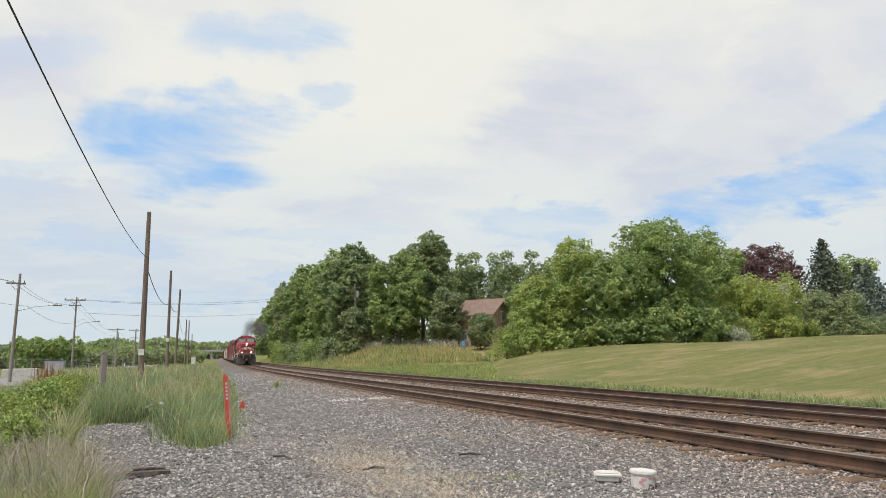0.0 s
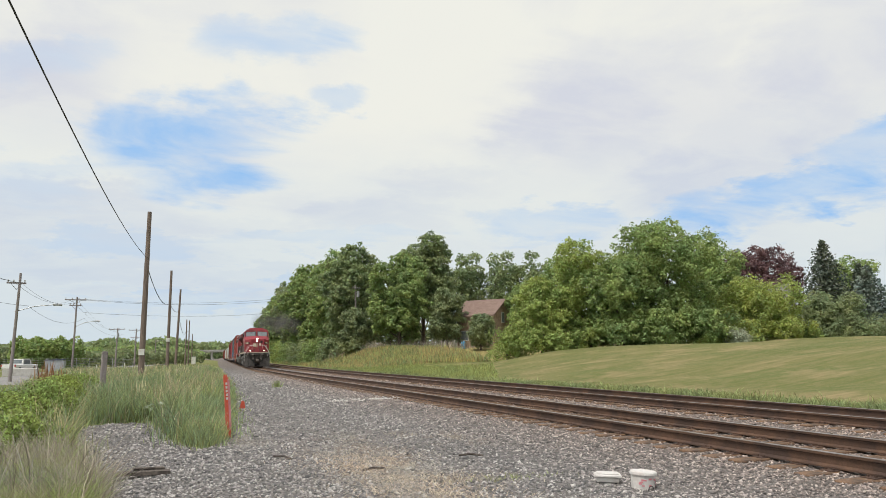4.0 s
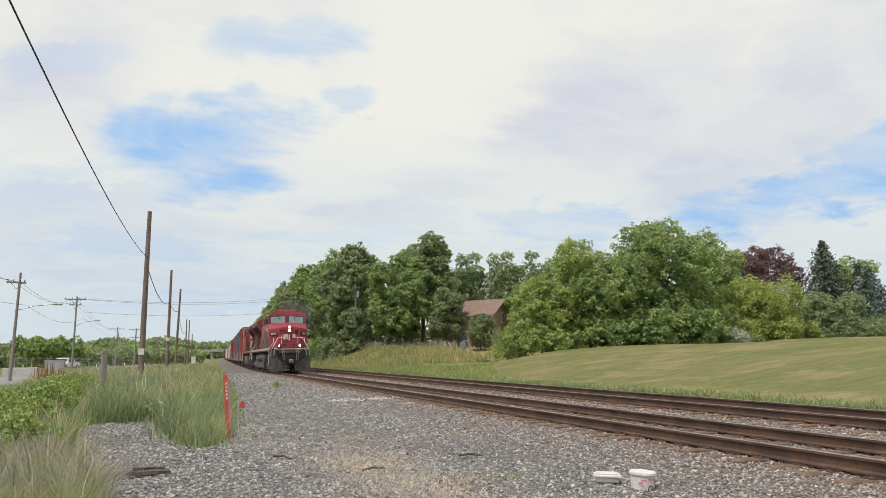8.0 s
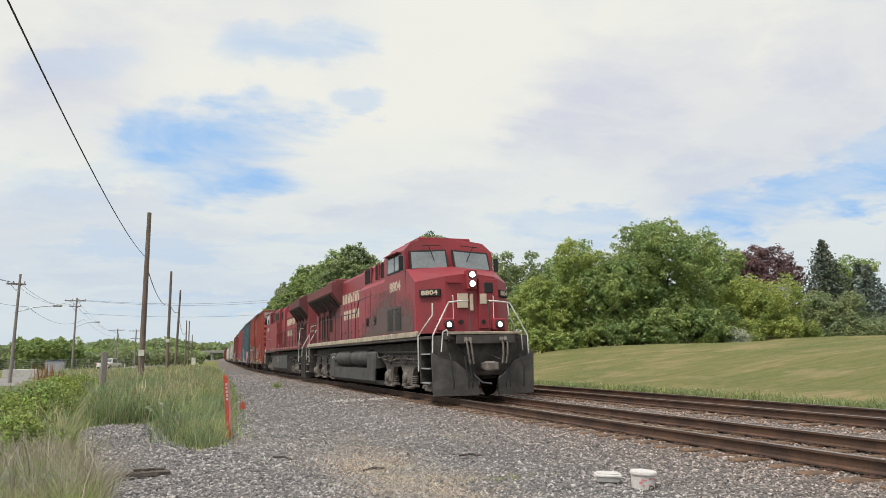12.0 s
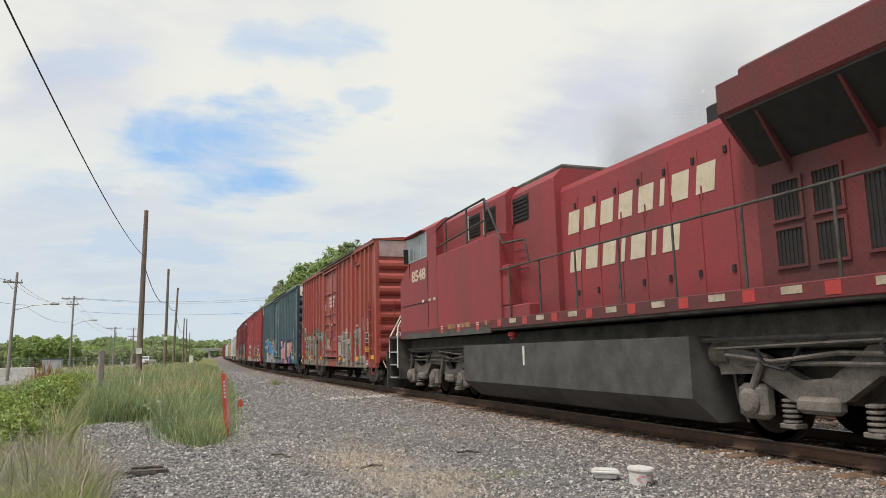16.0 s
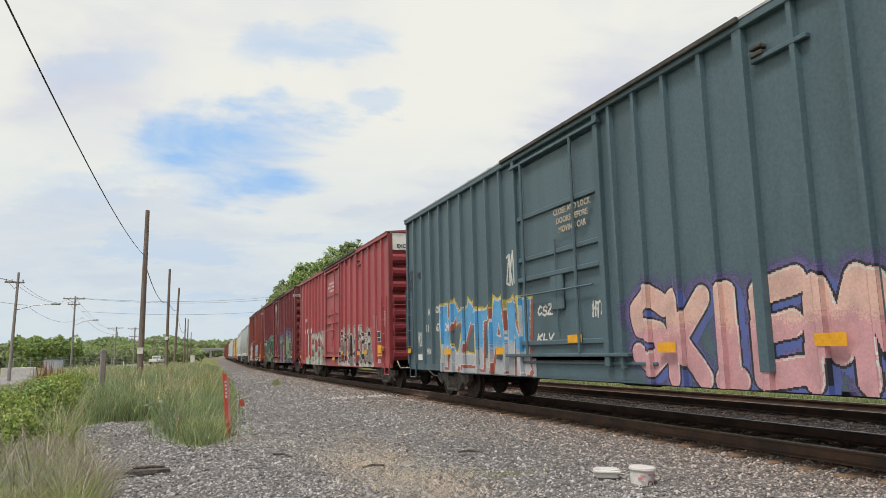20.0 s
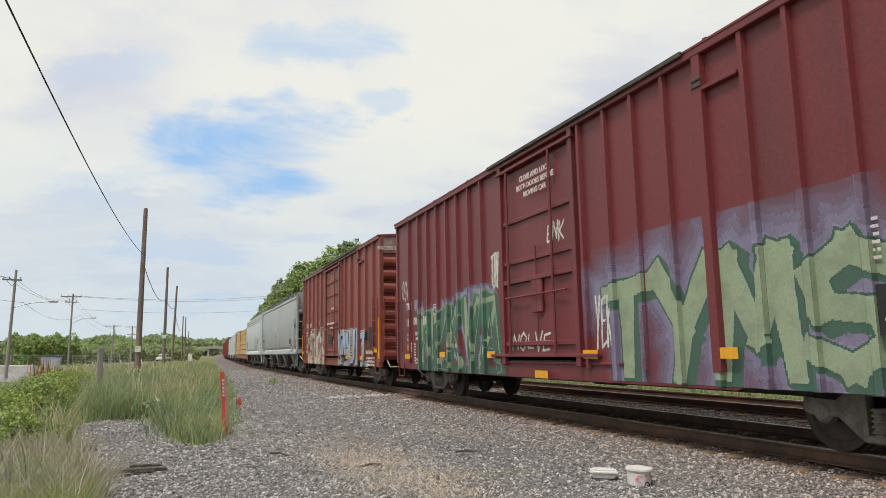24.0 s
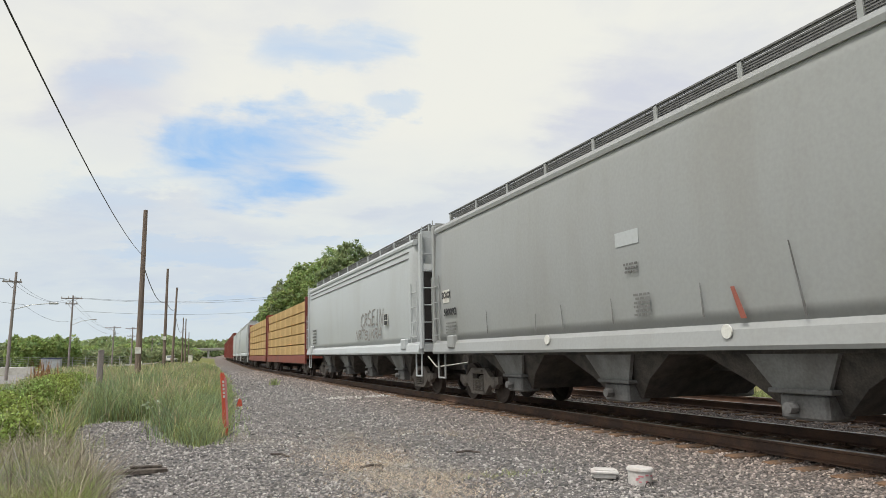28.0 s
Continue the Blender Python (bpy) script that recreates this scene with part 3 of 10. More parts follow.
def conifer(x, y, h, w, leaf, seed, label, z=None):
    rs = np.random.RandomState(seed)
    z0 = ground_z(x, y) - 0.1 if z is None else z
    t = thing("spruce", label, "tree", pose(x, y, z0))
    tr = Mesh().cyl((0, 0, 0), (0, 0, h * 0.97), 0.02 * h, 8, 0.02)
    cs, dirs = [], []
    n = int(h * 38)
    for i in range(n):
        q = (i / n) ** 0.85
        zz = h * (0.05 + 0.93 * q)
        rad = w * (1 - q) ** 0.78 * rs.uniform(0.55, 1.12) + 0.12
        a = i * 2.39996
        e = Vector((rad * math.cos(a), rad * math.sin(a), zz - rad * 0.28))
        if i % 3 == 0:
            tr.cyl((0, 0, zz), e, 0.03, 4, 0.01)
        m = max(5, int(40 * rad / w))
        u = rs.uniform(0.15, 1, m)[:, None]
        p = np.array([0, 0, zz]) * (1 - u) + np.array(e) * u
        cs.append(p + rs.normal(size=(m, 3)) * np.array([0.2, 0.2, 0.10]) * (0.5 + rad / w))
    part("trunk", tr, M_bark, t)
    v, f = leaf_quads(rs, np.concatenate(cs), 0.19, 0.9)
    part("crown", raw_mesh("crown", v, f), LEAF[leaf], t)
    return t


broadleaf(43.1, 55.2, 12.3, 6.1, "mid", 11, "large spreading maple with bright green crown", 24000, 0.24, 0.06, skirt=0.7)
broadleaf(36.3, 58.5, 10.5, 4.6, "light", 12, "light green locust tree with airy crown", 14400, 0.22, 0.05, skirt=0.6)
broadleaf(31.0, 58.0, 6.9, 3.6, "light", 13, "low spreading green tree at the edge of the lawn", 12000, 0.22, 0.03, skirt=0.8)
broadleaf(37.5, 55.0, 8.5, 3.6, "mid", 14, "green tree between taller trees", 10400, 0.23, 0.05, skirt=0.6)
broadleaf(33.6, 99.5, 17.3, 5.2, "dark", 15, "tall dark oak with ragged top", 14400, 0.32, 0.22)
broadleaf(28.6, 95.5, 13.6, 5.4, "mid", 16, "broad green maple with low branches", 17600, 0.3, 0.08)
broadleaf(25.4, 113.0, 17.6, 5.8, "dark", 17, "tall leafy tree beside the railway", 14400, 0.34, 0.1)
broadleaf(27.5, 128.0, 18.2, 6.6, "mid", 18, "tall leafy tree beside the railway", 12800, 0.38, 0.1)
broadleaf(25.0, 150.0, 19.5, 6.6, "mid", 19, "tall leafy tree beside the railway", 11200, 0.42, 0.05)
broadleaf(26.0, 172.0, 19.0, 6.4, "olive", 20, "tall leafy tree beside the railway", 9600, 0.45, 0.05)
broadleaf(26.4, 196.0, 18.5, 6.4, "mid", 21, "tall leafy tree beside the railway", 8000, 0.5, 0.04)
broadleaf(27.8, 226.0, 17.5, 6.4, "dark", 22, "distant tree beside the railway", 6720, 0.55, 0.04)
broadleaf(29.8, 262.0, 16.0, 6.5, "mid", 23, "distant tree beside the railway", 5600, 0.6, 0.04)
for i, (tx, ty, th) in enumerate(((39.5, 119.0, 17.2), (43.6, 121.0, 17.6), (47.2, 119.0, 17.2), (50.8, 121.0, 17.9), (54.2, 118.5, 17.4), (57.8, 120.5, 18.4), (61.0, 118.0, 18.2))):
    broadleaf(tx, ty, th, 3.3, "dark", 240 + i, "tall thin-leaved tree with sky showing through", 2500, 0.34, 0.34, loose=0.05)
broadleaf(62.0, 110.0, 16.0, 5.0, "mid", 27, "tall tree behind the house", 7200, 0.34, 0.15)
broadleaf(55.6, 63.0, 11.2, 3.9, "mid", 28, "green tree beside the large maple", 10400, 0.25, 0.08, skirt=0.5)
broadleaf(77.6, 79.2, 14.0, 6.3, "purple", 29, "copper beech with dark purple crown", 14400, 0.28, 0.08)
broadleaf(52.1, 54.0, 5.8, 4.6, "lime", 30, "rounded light green tree on the lawn's edge", 15200, 0.2, 0.02, skirt=0.8)
broadleaf(60.4, 52.4, 4.6, 3.6, "olive", 31, "low olive green tree behind the lawn", 10400, 0.2, 0.02, skirt=0.8)
broadleaf(92.0, 77.0, 12.6, 5.0, "mid", 32, "green tree behind the spruces", 8000, 0.28, 0.08)
broadleaf(84.0, 60.0, 8.0, 3.6, "olive", 33, "green tree behind the spruces", 7200, 0.26, 0.05)
broadleaf(34.3, 91.8, 8.4, 3.0, "olive", 34, "half-tall tree with pale new leaves", 7200, 0.26, 0.06)
broadleaf(35.2, 82.0, 4.6, 2.0, "olive", 35, "small rounded tree before the house", 6720, 0.17, 0.1)
broadleaf(24.0, 104.0, 7.0, 2.6, "olive", 36, "bushy young tree beside the utility pole", 5600, 0.28, 0.03, skirt=0.6)
broadleaf(45.0, 88.0, 9.0, 3.6, "mid", 37, "green tree beside the house", 8000, 0.27, 0.05, skirt=0.5)
conifer(75.6, 66.4, 12.9, 6.0, "spruce", 41, "tall dark green spruce")
conifer(70.2, 56.3, 8.2, 4.4, "blue", 42, "blue-green spruce with layered branches")
conifer(76.5, 54.0, 8.9, 4.0, "blue", 43, "blue-green spruce with layered branches")
conifer(81.0, 66.0, 10.0, 3.0, "spruce", 44, "dark green spruce among other trees")
for i, (bx, by, bh, bw, lf) in enumerate([(46.5, 50.5, 1.7, 1.1, "pale"), (43.6, 51.0, 1.3, 0.9, "light"), (28.6, 60.5, 3.2, 2.0, "light"), (33.5, 57.5, 2.4, 1.6, "mid"), (40.0, 52.8, 2.6, 1.8, "mid"), (48.8, 51.6, 2.0, 1.6, "mid"),
                                         (56.5, 51.5, 1.3, 1.0, "light"), (64.8, 50.2, 2.4, 1.8, "olive"), (22.4, 112.0, 3.4, 2.4, "olive"), (21.5, 122.0, 4.2, 2.8, "mid"), (21.2, 136.0, 4.5, 3.0, "olive"), (22.2, 155.0, 5.0, 3.2, "mid"), (23.2, 178.0, 5.5, 3.4, "light")]):
    broadleaf(bx, by, bh, bw, lf, 60 + i, "leafy shrub in rough grass", 1800, 0.13 if by < 70 else 0.26, 0.0, name="shrub", skirt=0.7)


# ---- woods along the horizon, too far to count ----
def far_woods(name, label, x0, y0, x1, y1, h, depth, seed, leaf, count, size):
    rs = np.random.RandomState(seed)
    q = rs.uniform(0, 1, count)
    lump = 0.62 + 0.38 * np.abs(np.sin(q * 23 + seed) * np.sin(q * 9.1 + 2 * seed)) ** 0.5
    n = np.array([y1 - y0, x0 - x1], dtype=float)
    n /= np.linalg.norm(n)
    d = rs.uniform(-1, 1, count) * depth
    zz = h * lump * rs.uniform(0.0, 1, count) ** 0.6 * np.sqrt(np.clip(1 - (d / depth) ** 2 * 0.5, 0, 1))
    x, y = x0 + (x1 - x0) * q + n[0] * d, y0 + (y1 - y0) * q + n[1] * d
    v, f = leaf_quads(rs, np.stack([x, y, zz - 0.3], -1), size)
    ob = part(name, raw_mesh(name, v, f), LEAF[leaf])
    return tagged(ob, label, "woods", kind="stuff")


far_woods("woods", "hedge of trees beyond the road", -75, 150, -30, 208, 6.0, 6, 3, "olive", 12000, 0.6)
far_woods("woods", "clump of taller trees beyond the road", -31, 165, -21, 172, 6.8, 4, 4, "mid", 9000, 0.36)
far_woods("woods", "low brush beyond the road", -20, 175, 4, 240, 4.5, 4, 9, "olive", 6000, 0.5)
far_woods("undergrowth", "brush and saplings under the trees", 26, 113, 60, 104, 8.5, 2.5, 11, "olive", 11000, 0.32)
far_woods("woods", "distant treeline beyond the fields", -150, 330, 8, 420, 9.0, 9, 5, "mid", 14000, 0.95)
far_woods("woods", "distant wooded hills", -300, 800, 160, 900, 26.0, 30, 6, "dark", 9000, 3.2)
far_woods("woods", "dense trees behind the first row", 32, 135, 42, 300, 18.0, 7, 7, "dark", 9000, 0.8)
far_woods("woods", "dense trees behind the gardens", 60, 135, 170, 70, 9.0, 6, 8, "dark", 9000, 0.7)


# ---- rolling stock: materials ----
def paint(name, color, fade, rough=0.47, rust=0.35, scale=0.9):
    """Weathered vehicle paint: faded clouds, fine dirt, streaks that run down."""
    return material(name, color, rough, 0, 0.22, scale, 26, 0.12, 0.004, second=fade, amount=rust, spec=0.42, streak=5.0)


P_cpr = paint("locomotive_red", (0.285, 0.034, 0.045), (0.22, 0.038, 0.046))
P_cpr_soot = paint("locomotive_red_dusty", (0.21, 0.045, 0.05), (0.15, 0.05, 0.052), 0.7, 0.5)
P_plough = material("plough_grime", (0.098, 0.09, 0.084), 0.8, 0, 0.35, 2.5, 40, 0.3, 0.01, second=(0.055, 0.051, 0.048), amount=0.5)
P_cpr_dirty = paint("locomotive_red_sooty", (0.185, 0.026, 0.032), (0.10, 0.036, 0.036), 0.7, 0.6)
P_cpr_worn = paint("locomotive_red_worn", (0.285, 0.042, 0.05), (0.215, 0.046, 0.052), 0.65, 0.45, 1.4)
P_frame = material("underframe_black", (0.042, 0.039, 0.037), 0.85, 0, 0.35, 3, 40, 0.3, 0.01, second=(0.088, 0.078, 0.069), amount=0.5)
P_truck = material("truck_grime", (0.115, 0.102, 0.092), 0.85, 0, 0.35, 4, 40, 0.4, 0.01, second=(0.195, 0.17, 0.15), amount=0.5)
P_tank = material("fuel_tank_grey", (0.094, 0.091, 0.088), 0.75, 0, 0.3, 1.4, 40, 0.2, 0.006, second=(0.056, 0.053, 0.050), amount=0.5)
P_wheel = material("wheel_steel", (0.075, 0.058, 0.05), 0.7, 0.5, 0.3, 5, 40, 0.2, 0.004)
P_white = material("white_paint", (0.72, 0.72, 0.68), 0.55, 0, 0.12, 2, 40, 0.1, 0.003, second=(0.55, 0.53, 0.48))
P_cream = material("cream_stripe", (0.52, 0.45, 0.33), 0.6, 0, 0.25, 2.5, 30, 0.1, 0.003, second=(0.30, 0.25, 0.20), amount=0.5)
P_ochre = material("worn_ochre_stripe", (0.36, 0.22, 0.08), 0.6, 0, 0.25, 5, 30, 0.1, 0.003, second=(0.24, 0.10, 0.06), amount=0.5)
P_letter = material("worn_cream_lettering", (0.60, 0.51, 0.40), 0.6, 0, 0.15, 6, 50, 0.05, 0.002, second=(0.52, 0.44, 0.32), amount=0.35)
P_stencil = material("white_stencil", (0.66, 0.62, 0.60), 0.6, 0, 0.15, 8, 60, 0.0, 0.002, second=(0.50, 0.44, 0.42))
P_yellow = material("reflector_yellow", (0.75, 0.36, 0.015), 0.45, 0, 0.15, 5, 50, 0.05, 0.002)
P_reflred = material("reflector_red", (0.45, 0.05, 0.045), 0.45, 0, 0.15, 5, 50, 0.05, 0.002)
P_black = material("black_panel", (0.02, 0.02, 0.022), 0.6, 0, 0.2, 5, 50, 0.05, 0.002)
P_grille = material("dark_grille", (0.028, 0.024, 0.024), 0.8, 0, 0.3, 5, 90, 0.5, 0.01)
# Glass base colour is lightened to carry the sky's reflection.
P_glass = material("cab_glass", (0.19, 0.22, 0.235), 0.08, 0, 0.15, 2, 10, 0.0, 0.001, spec=0.8)
P_galv = material("galvanised_steel", (0.42, 0.43, 0.43), 0.5, 0.4, 0.2, 3, 40, 0.1, 0.003)
G_head = glow("headlight_lens", (1.0, 0.93, 0.78), 11.0)
G_ditch = glow("ditch_light_lens", (1.0, 0.92, 0.74), 10.0)

# ---- lettering ----
TEXTS = {}


def text_mesh(s, size, mat, width=None):
    key = (s, size, mat.name, width)
    if key not in TEXTS:
        cu = bpy.data.curves.new("lettering", "FONT")
        cu.body, cu.size, cu.align_x, cu.align_y, cu.resolution_u, cu.offset = s, size, "CENTER", "CENTER", 2, size * 0.028
        cu.extrude = 0.0015
        ob = bpy.data.objects.new("lettering", cu)
        scene.collection.objects.link(ob)
        me = bpy.data.meshes.new_from_object(ob.evaluated_get(bpy.context.evaluated_depsgraph_get()))
        bpy.data.objects.remove(ob)
        if width:
            xs = [v.co.x for v in me.vertices]
            k = width / (max(xs) - min(xs))
            for v in me.vertices:
                v.co.x *= k
        me.materials.clear()
        me.materials.append(mat)
        TEXTS[key] = me
    return TEXTS[key]


SIDE_NEAR = Matrix(((0, 0, -1, 0), (-1, 0, 0, 0), (0, 1, 0, 0), (0, 0, 0, 1)))
SIDE_FAR = Matrix(((0, 0, 1, 0), (1, 0, 0, 0), (0, 1, 0, 0), (0, 0, 0, 1)))
FRONT = Matrix(((1, 0, 0, 0), (0, 0, -1, 0), (0, 1, 0, 0), (0, 0, 0, 1)))


def side_text(s, size, x, y, z, mat, parent, width=None, turn=None, name="lettering"):
    m = Matrix.Translation((x, y, z)) @ (SIDE_NEAR if turn is None else turn)
    return part(name, text_mesh(s, size, mat, width), None, parent, at=m)


def stencil_lines(parent, x, y0, y1, z, rows, h, seed, mat=None, gap=1.7, face="x"):
    """Lines of writing too small to read: plain bars."""
    rnd = random.Random(seed)
    m = Mesh()
    for r in range(rows):
        y = y0
        zz = z - r * h * gap
        while y < y1 - h:
            w = rnd.uniform(1.0, 3.4) * h
            e = min(y + w, y1)
            if face == "x":
                m.box(x - 0.003, x, y, e, zz - h, zz)
            else:
                m.box(y, e, x - 0.003, x, zz - h, zz)
            y += w + h * 0.7
    return part("stencil", m, mat or P_stencil, parent)


# ---- trucks, couplers ----
WHEELSETS = []


def wheelset(parent, y, r=0.457):
    """Two flanged wheels on an axle; its own space has the axle at its origin."""
    key = "wheelset_%d" % round(r * 1000)
    if key not in TEXTS:
        m = Mesh()
        for s in (-1, 1):
            f = [(0.05, 0), (0.10, 0.0), (0.12, 0.035), (r * 0.72, 0.03), (r * 0.80, 0.0), (r * 0.985, 0.0), (r, 0.01), (r, 0.09), (r + 0.026, 0.10), (r + 0.026, 0.128), (r * 0.8, 0.135), (r * 0.74, 0.10), (0.12, 0.11), (0.05, 0.14)]
            m.lathe((s * 0.83, 0, 0), (-s, 0, 0), f, 28)
            for i in range(3):
                a = i * 2.0944
                m.cyl((s * 0.80, 0.07 * math.cos(a), 0.07 * math.sin(a)), (s * 0.86, 0.07 * math.cos(a), 0.07 * math.sin(a)), 0.018, 5)
        m.cyl((-0.95, 0, 0), (0.95, 0, 0), 0.08, 12)
        TEXTS[key] = m.data("wheelset")
        TEXTS[key].materials.append(P_wheel)
    ob = part("wheelset", TEXTS[key], None, parent)
    ob.matrix_parent_inverse = Matrix.Translation((0, y, r))
    WHEELSETS.append((ob, r))
    return ob


def freight_truck(parent, yc, r=0.457):
    t = Mesh().box(-0.95, 0.95, yc - 0.22, yc + 0.22, 0.38, 0.62, 0.04)
    t.cyl((0, yc, 0.6), (0, yc, 0.82), 0.2, 14)
    bol = part("truck", t, P_truck, parent, "cast steel two-axle truck")
    for s in (-1, 1):
        f = Mesh()
        xa, xb = s * 0.93, s * 1.05
        # cast frame with the window for the springs
        f.prism([(yc + u, w) for u, w in [(-1.18, 0.46), (-1.15, 0.62), (-0.72, 0.60), (-0.42, 0.80), (-0.34, 0.80), (-0.34, 0.24), (-0.42, 0.20), (-0.70, 0.42), (-0.98, 0.40)]], "x", xa, xb)
        f.prism([(yc - u, w) for u, w in [(-1.18, 0.46), (-1.15, 0.62), (-0.72, 0.60), (-0.42, 0.80), (-0.34, 0.80), (-0.34, 0.24), (-0.42, 0.20), (-0.70, 0.42), (-0.98, 0.40)]], "x", xa, xb)
        f.box(xa, xb, yc - 0.36, yc + 0.36, 0.66, 0.80, 0.02)
        f.box(xa - s * 0.08, xb + s * 0.03, yc - 0.40, yc + 0.40, 0.17, 0.25, 0.02)
        f.box(xb - s * 0.02, xb + s * 0.05, yc - 0.3, yc + 0.3, 0.70, 0.76, 0.01)
        part("side_frame", f, P_truck, bol)
        for q in (-0.22, 0, 0.22):
            prof = [(0.07, -0.02)]
            for k in range(5):
                prof += [(0.075, k * 0.058), (0.098, k * 0.058 + 0.012), (0.098, k * 0.058 + 0.028), (0.075, k * 0.058 + 0.04)]
            part("spring", Mesh().lathe((s * 0.99, yc + q, 0.27), (0, 0, 1), prof, 10), P_truck, bol)
        for q in (-0.9, 0.9):
            c = Mesh().lathe((s * 0.92, yc + q, r), (s, 0, 0), [(0.11, 0), (0.13, 0.02), (0.13, 0.12), (0.09, 0.16), (0.03, 0.165)], 12)
            part("bearing_cap", c, P_truck, bol)
    for q in (-0.9, 0.9):
        wheelset(bol, yc + q, r)
    return bol


def coupler(parent, y, d):
    """At the end y, pointing along d (-1 or 1)."""
    m = Mesh().box(-0.09, 0.09, y - 0.7 * d, y + 0.28 * d, 0.78, 0.98, 0.03)
    m.box(-0.17, 0.14, y + 0.22 * d, y + 0.48 * d, 0.74, 1.02, 0.05)
    m.box(0.06, 0.17, y + 0.3 * d, y + 0.58 * d, 0.76, 1.0, 0.04)
    c = part("coupler", m, P_truck, parent, "rusty knuckle coupler")
    h = Mesh().tube([(-0.45, y + 0.05 * d, 0.85), (-0.42, y + 0.25 * d, 0.62), (-0.3, y + 0.45 * d, 0.45), (-0.1, y + 0.62 * d, 0.42)], 0.03, 6)
    part("air_hose", h, P_black, parent)
    return c


def ladder(parent, pts, rungs, width, axis, mat, r=0.014):
    """A ladder of two stiles and its rungs; pts: bottom (x, y, z) and top z; axis 'y' or 'x' of the rungs."""
    (x, y, z0), z1 = pts
    m = Mesh()
    a = (width / 2, 0)[axis == "y"], (0, width / 2)[axis == "y"]
    for s in (-1, 1):
        m.box(x + s * a[0] - 0.012, x + s * a[0] + 0.012, y + s * a[1] - 0.012, y + s * a[1] + 0.012, z0, z1)
    lad = part("ladder", m, mat, parent)
    q = Mesh().cyl((x - a[0], y - a[1], 0), (x + a[0], y + a[1], 0), r, 6).data("rung")
    q.materials.append(mat)
    for i in range(rungs):
        part("rung", q, None, lad, at=Matrix.Translation((0, 0, z0 + (z1 - z0) * (i + 0.35) / rungs)))
    return lad


# ---- sprayed pictures on the cars ----
STROKES = {
    "S": [[(0.9, 0.85), (0.5, 1), (0.1, 0.8), (0.2, 0.55), (0.8, 0.45), (0.9, 0.2), (0.5, 0), (0.1, 0.15)]],
    "C": [[(0.9, 0.8), (0.5, 1), (0.12, 0.7), (0.12, 0.3), (0.5, 0), (0.9, 0.2)]],
    "I": [[(0.5, 1), (0.5, 0)], [(0.3, 0), (0.7, 0)]],
    "E": [[(0.9, 1), (0.2, 0.9), (0.15, 0), (0.9, 0.1)], [(0.2, 0.5), (0.75, 0.55)]],
    "N": [[(0.1, 0), (0.15, 1), (0.85, 0.05), (0.9, 1)]],
    "M": [[(0.05, 0), (0.15, 1), (0.5, 0.3), (0.85, 1), (0.95, 0)]],
    "T": [[(0.05, 0.95), (0.95, 1)], [(0.5, 0.95), (0.45, 0)]],
    "Y": [[(0.1, 1), (0.5, 0.45), (0.9, 1)], [(0.5, 0.45), (0.35, 0)]],
    "K": [[(0.15, 1), (0.15, 0)], [(0.9, 1), (0.25, 0.5), (0.9, 0)]],
    "D": [[(0.15, 0.05), (0.15, 0.95), (0.6, 0.95), (0.9, 0.5), (0.6, 0.05), (0.15, 0.05)]],
    "R": [[(0.15, 0), (0.15, 0.95), (0.75, 0.9), (0.75, 0.55), (0.2, 0.5), (0.9, 0)]],
    "A": [[(0.05, 0), (0.45, 1), (0.6, 1), (0.95, 0)], [(0.25, 0.35), (0.8, 0.35)]],
    "Z": [[(0.1, 0.95), (0.9, 1), (0.1, 0.05), (0.95, 0)]],
    "O": [[(0.5, 1), (0.12, 0.75), (0.12, 0.25), (0.5, 0), (0.88, 0.25), (0.88, 0.75), (0.5, 1)]],
    "V": [[(0.08, 1), (0.5, 0), (0.92, 1)]],
    "L": [[(0.2, 1), (0.2, 0.05), (0.9, 0.0)]],
    "B": [[(0.15, 0), (0.15, 1), (0.75, 0.9), (0.7, 0.58), (0.2, 0.5), (0.85, 0.4), (0.85, 0.1), (0.15, 0)]],
    "H": [[(0.12, 0), (0.18, 1)], [(0.85, 0), (0.88, 1)], [(0.15, 0.5), (0.86, 0.55)]],
    "U": [[(0.1, 1), (0.15, 0.2), (0.5, 0), (0.85, 0.2), (0.9, 1)]],
    "X": [[(0.1, 1), (0.9, 0)], [(0.9, 1), (0.1, 0)]],
    "J": [[(0.75, 1), (0.75, 0.15), (0.4, 0), (0.12, 0.2)]],
}


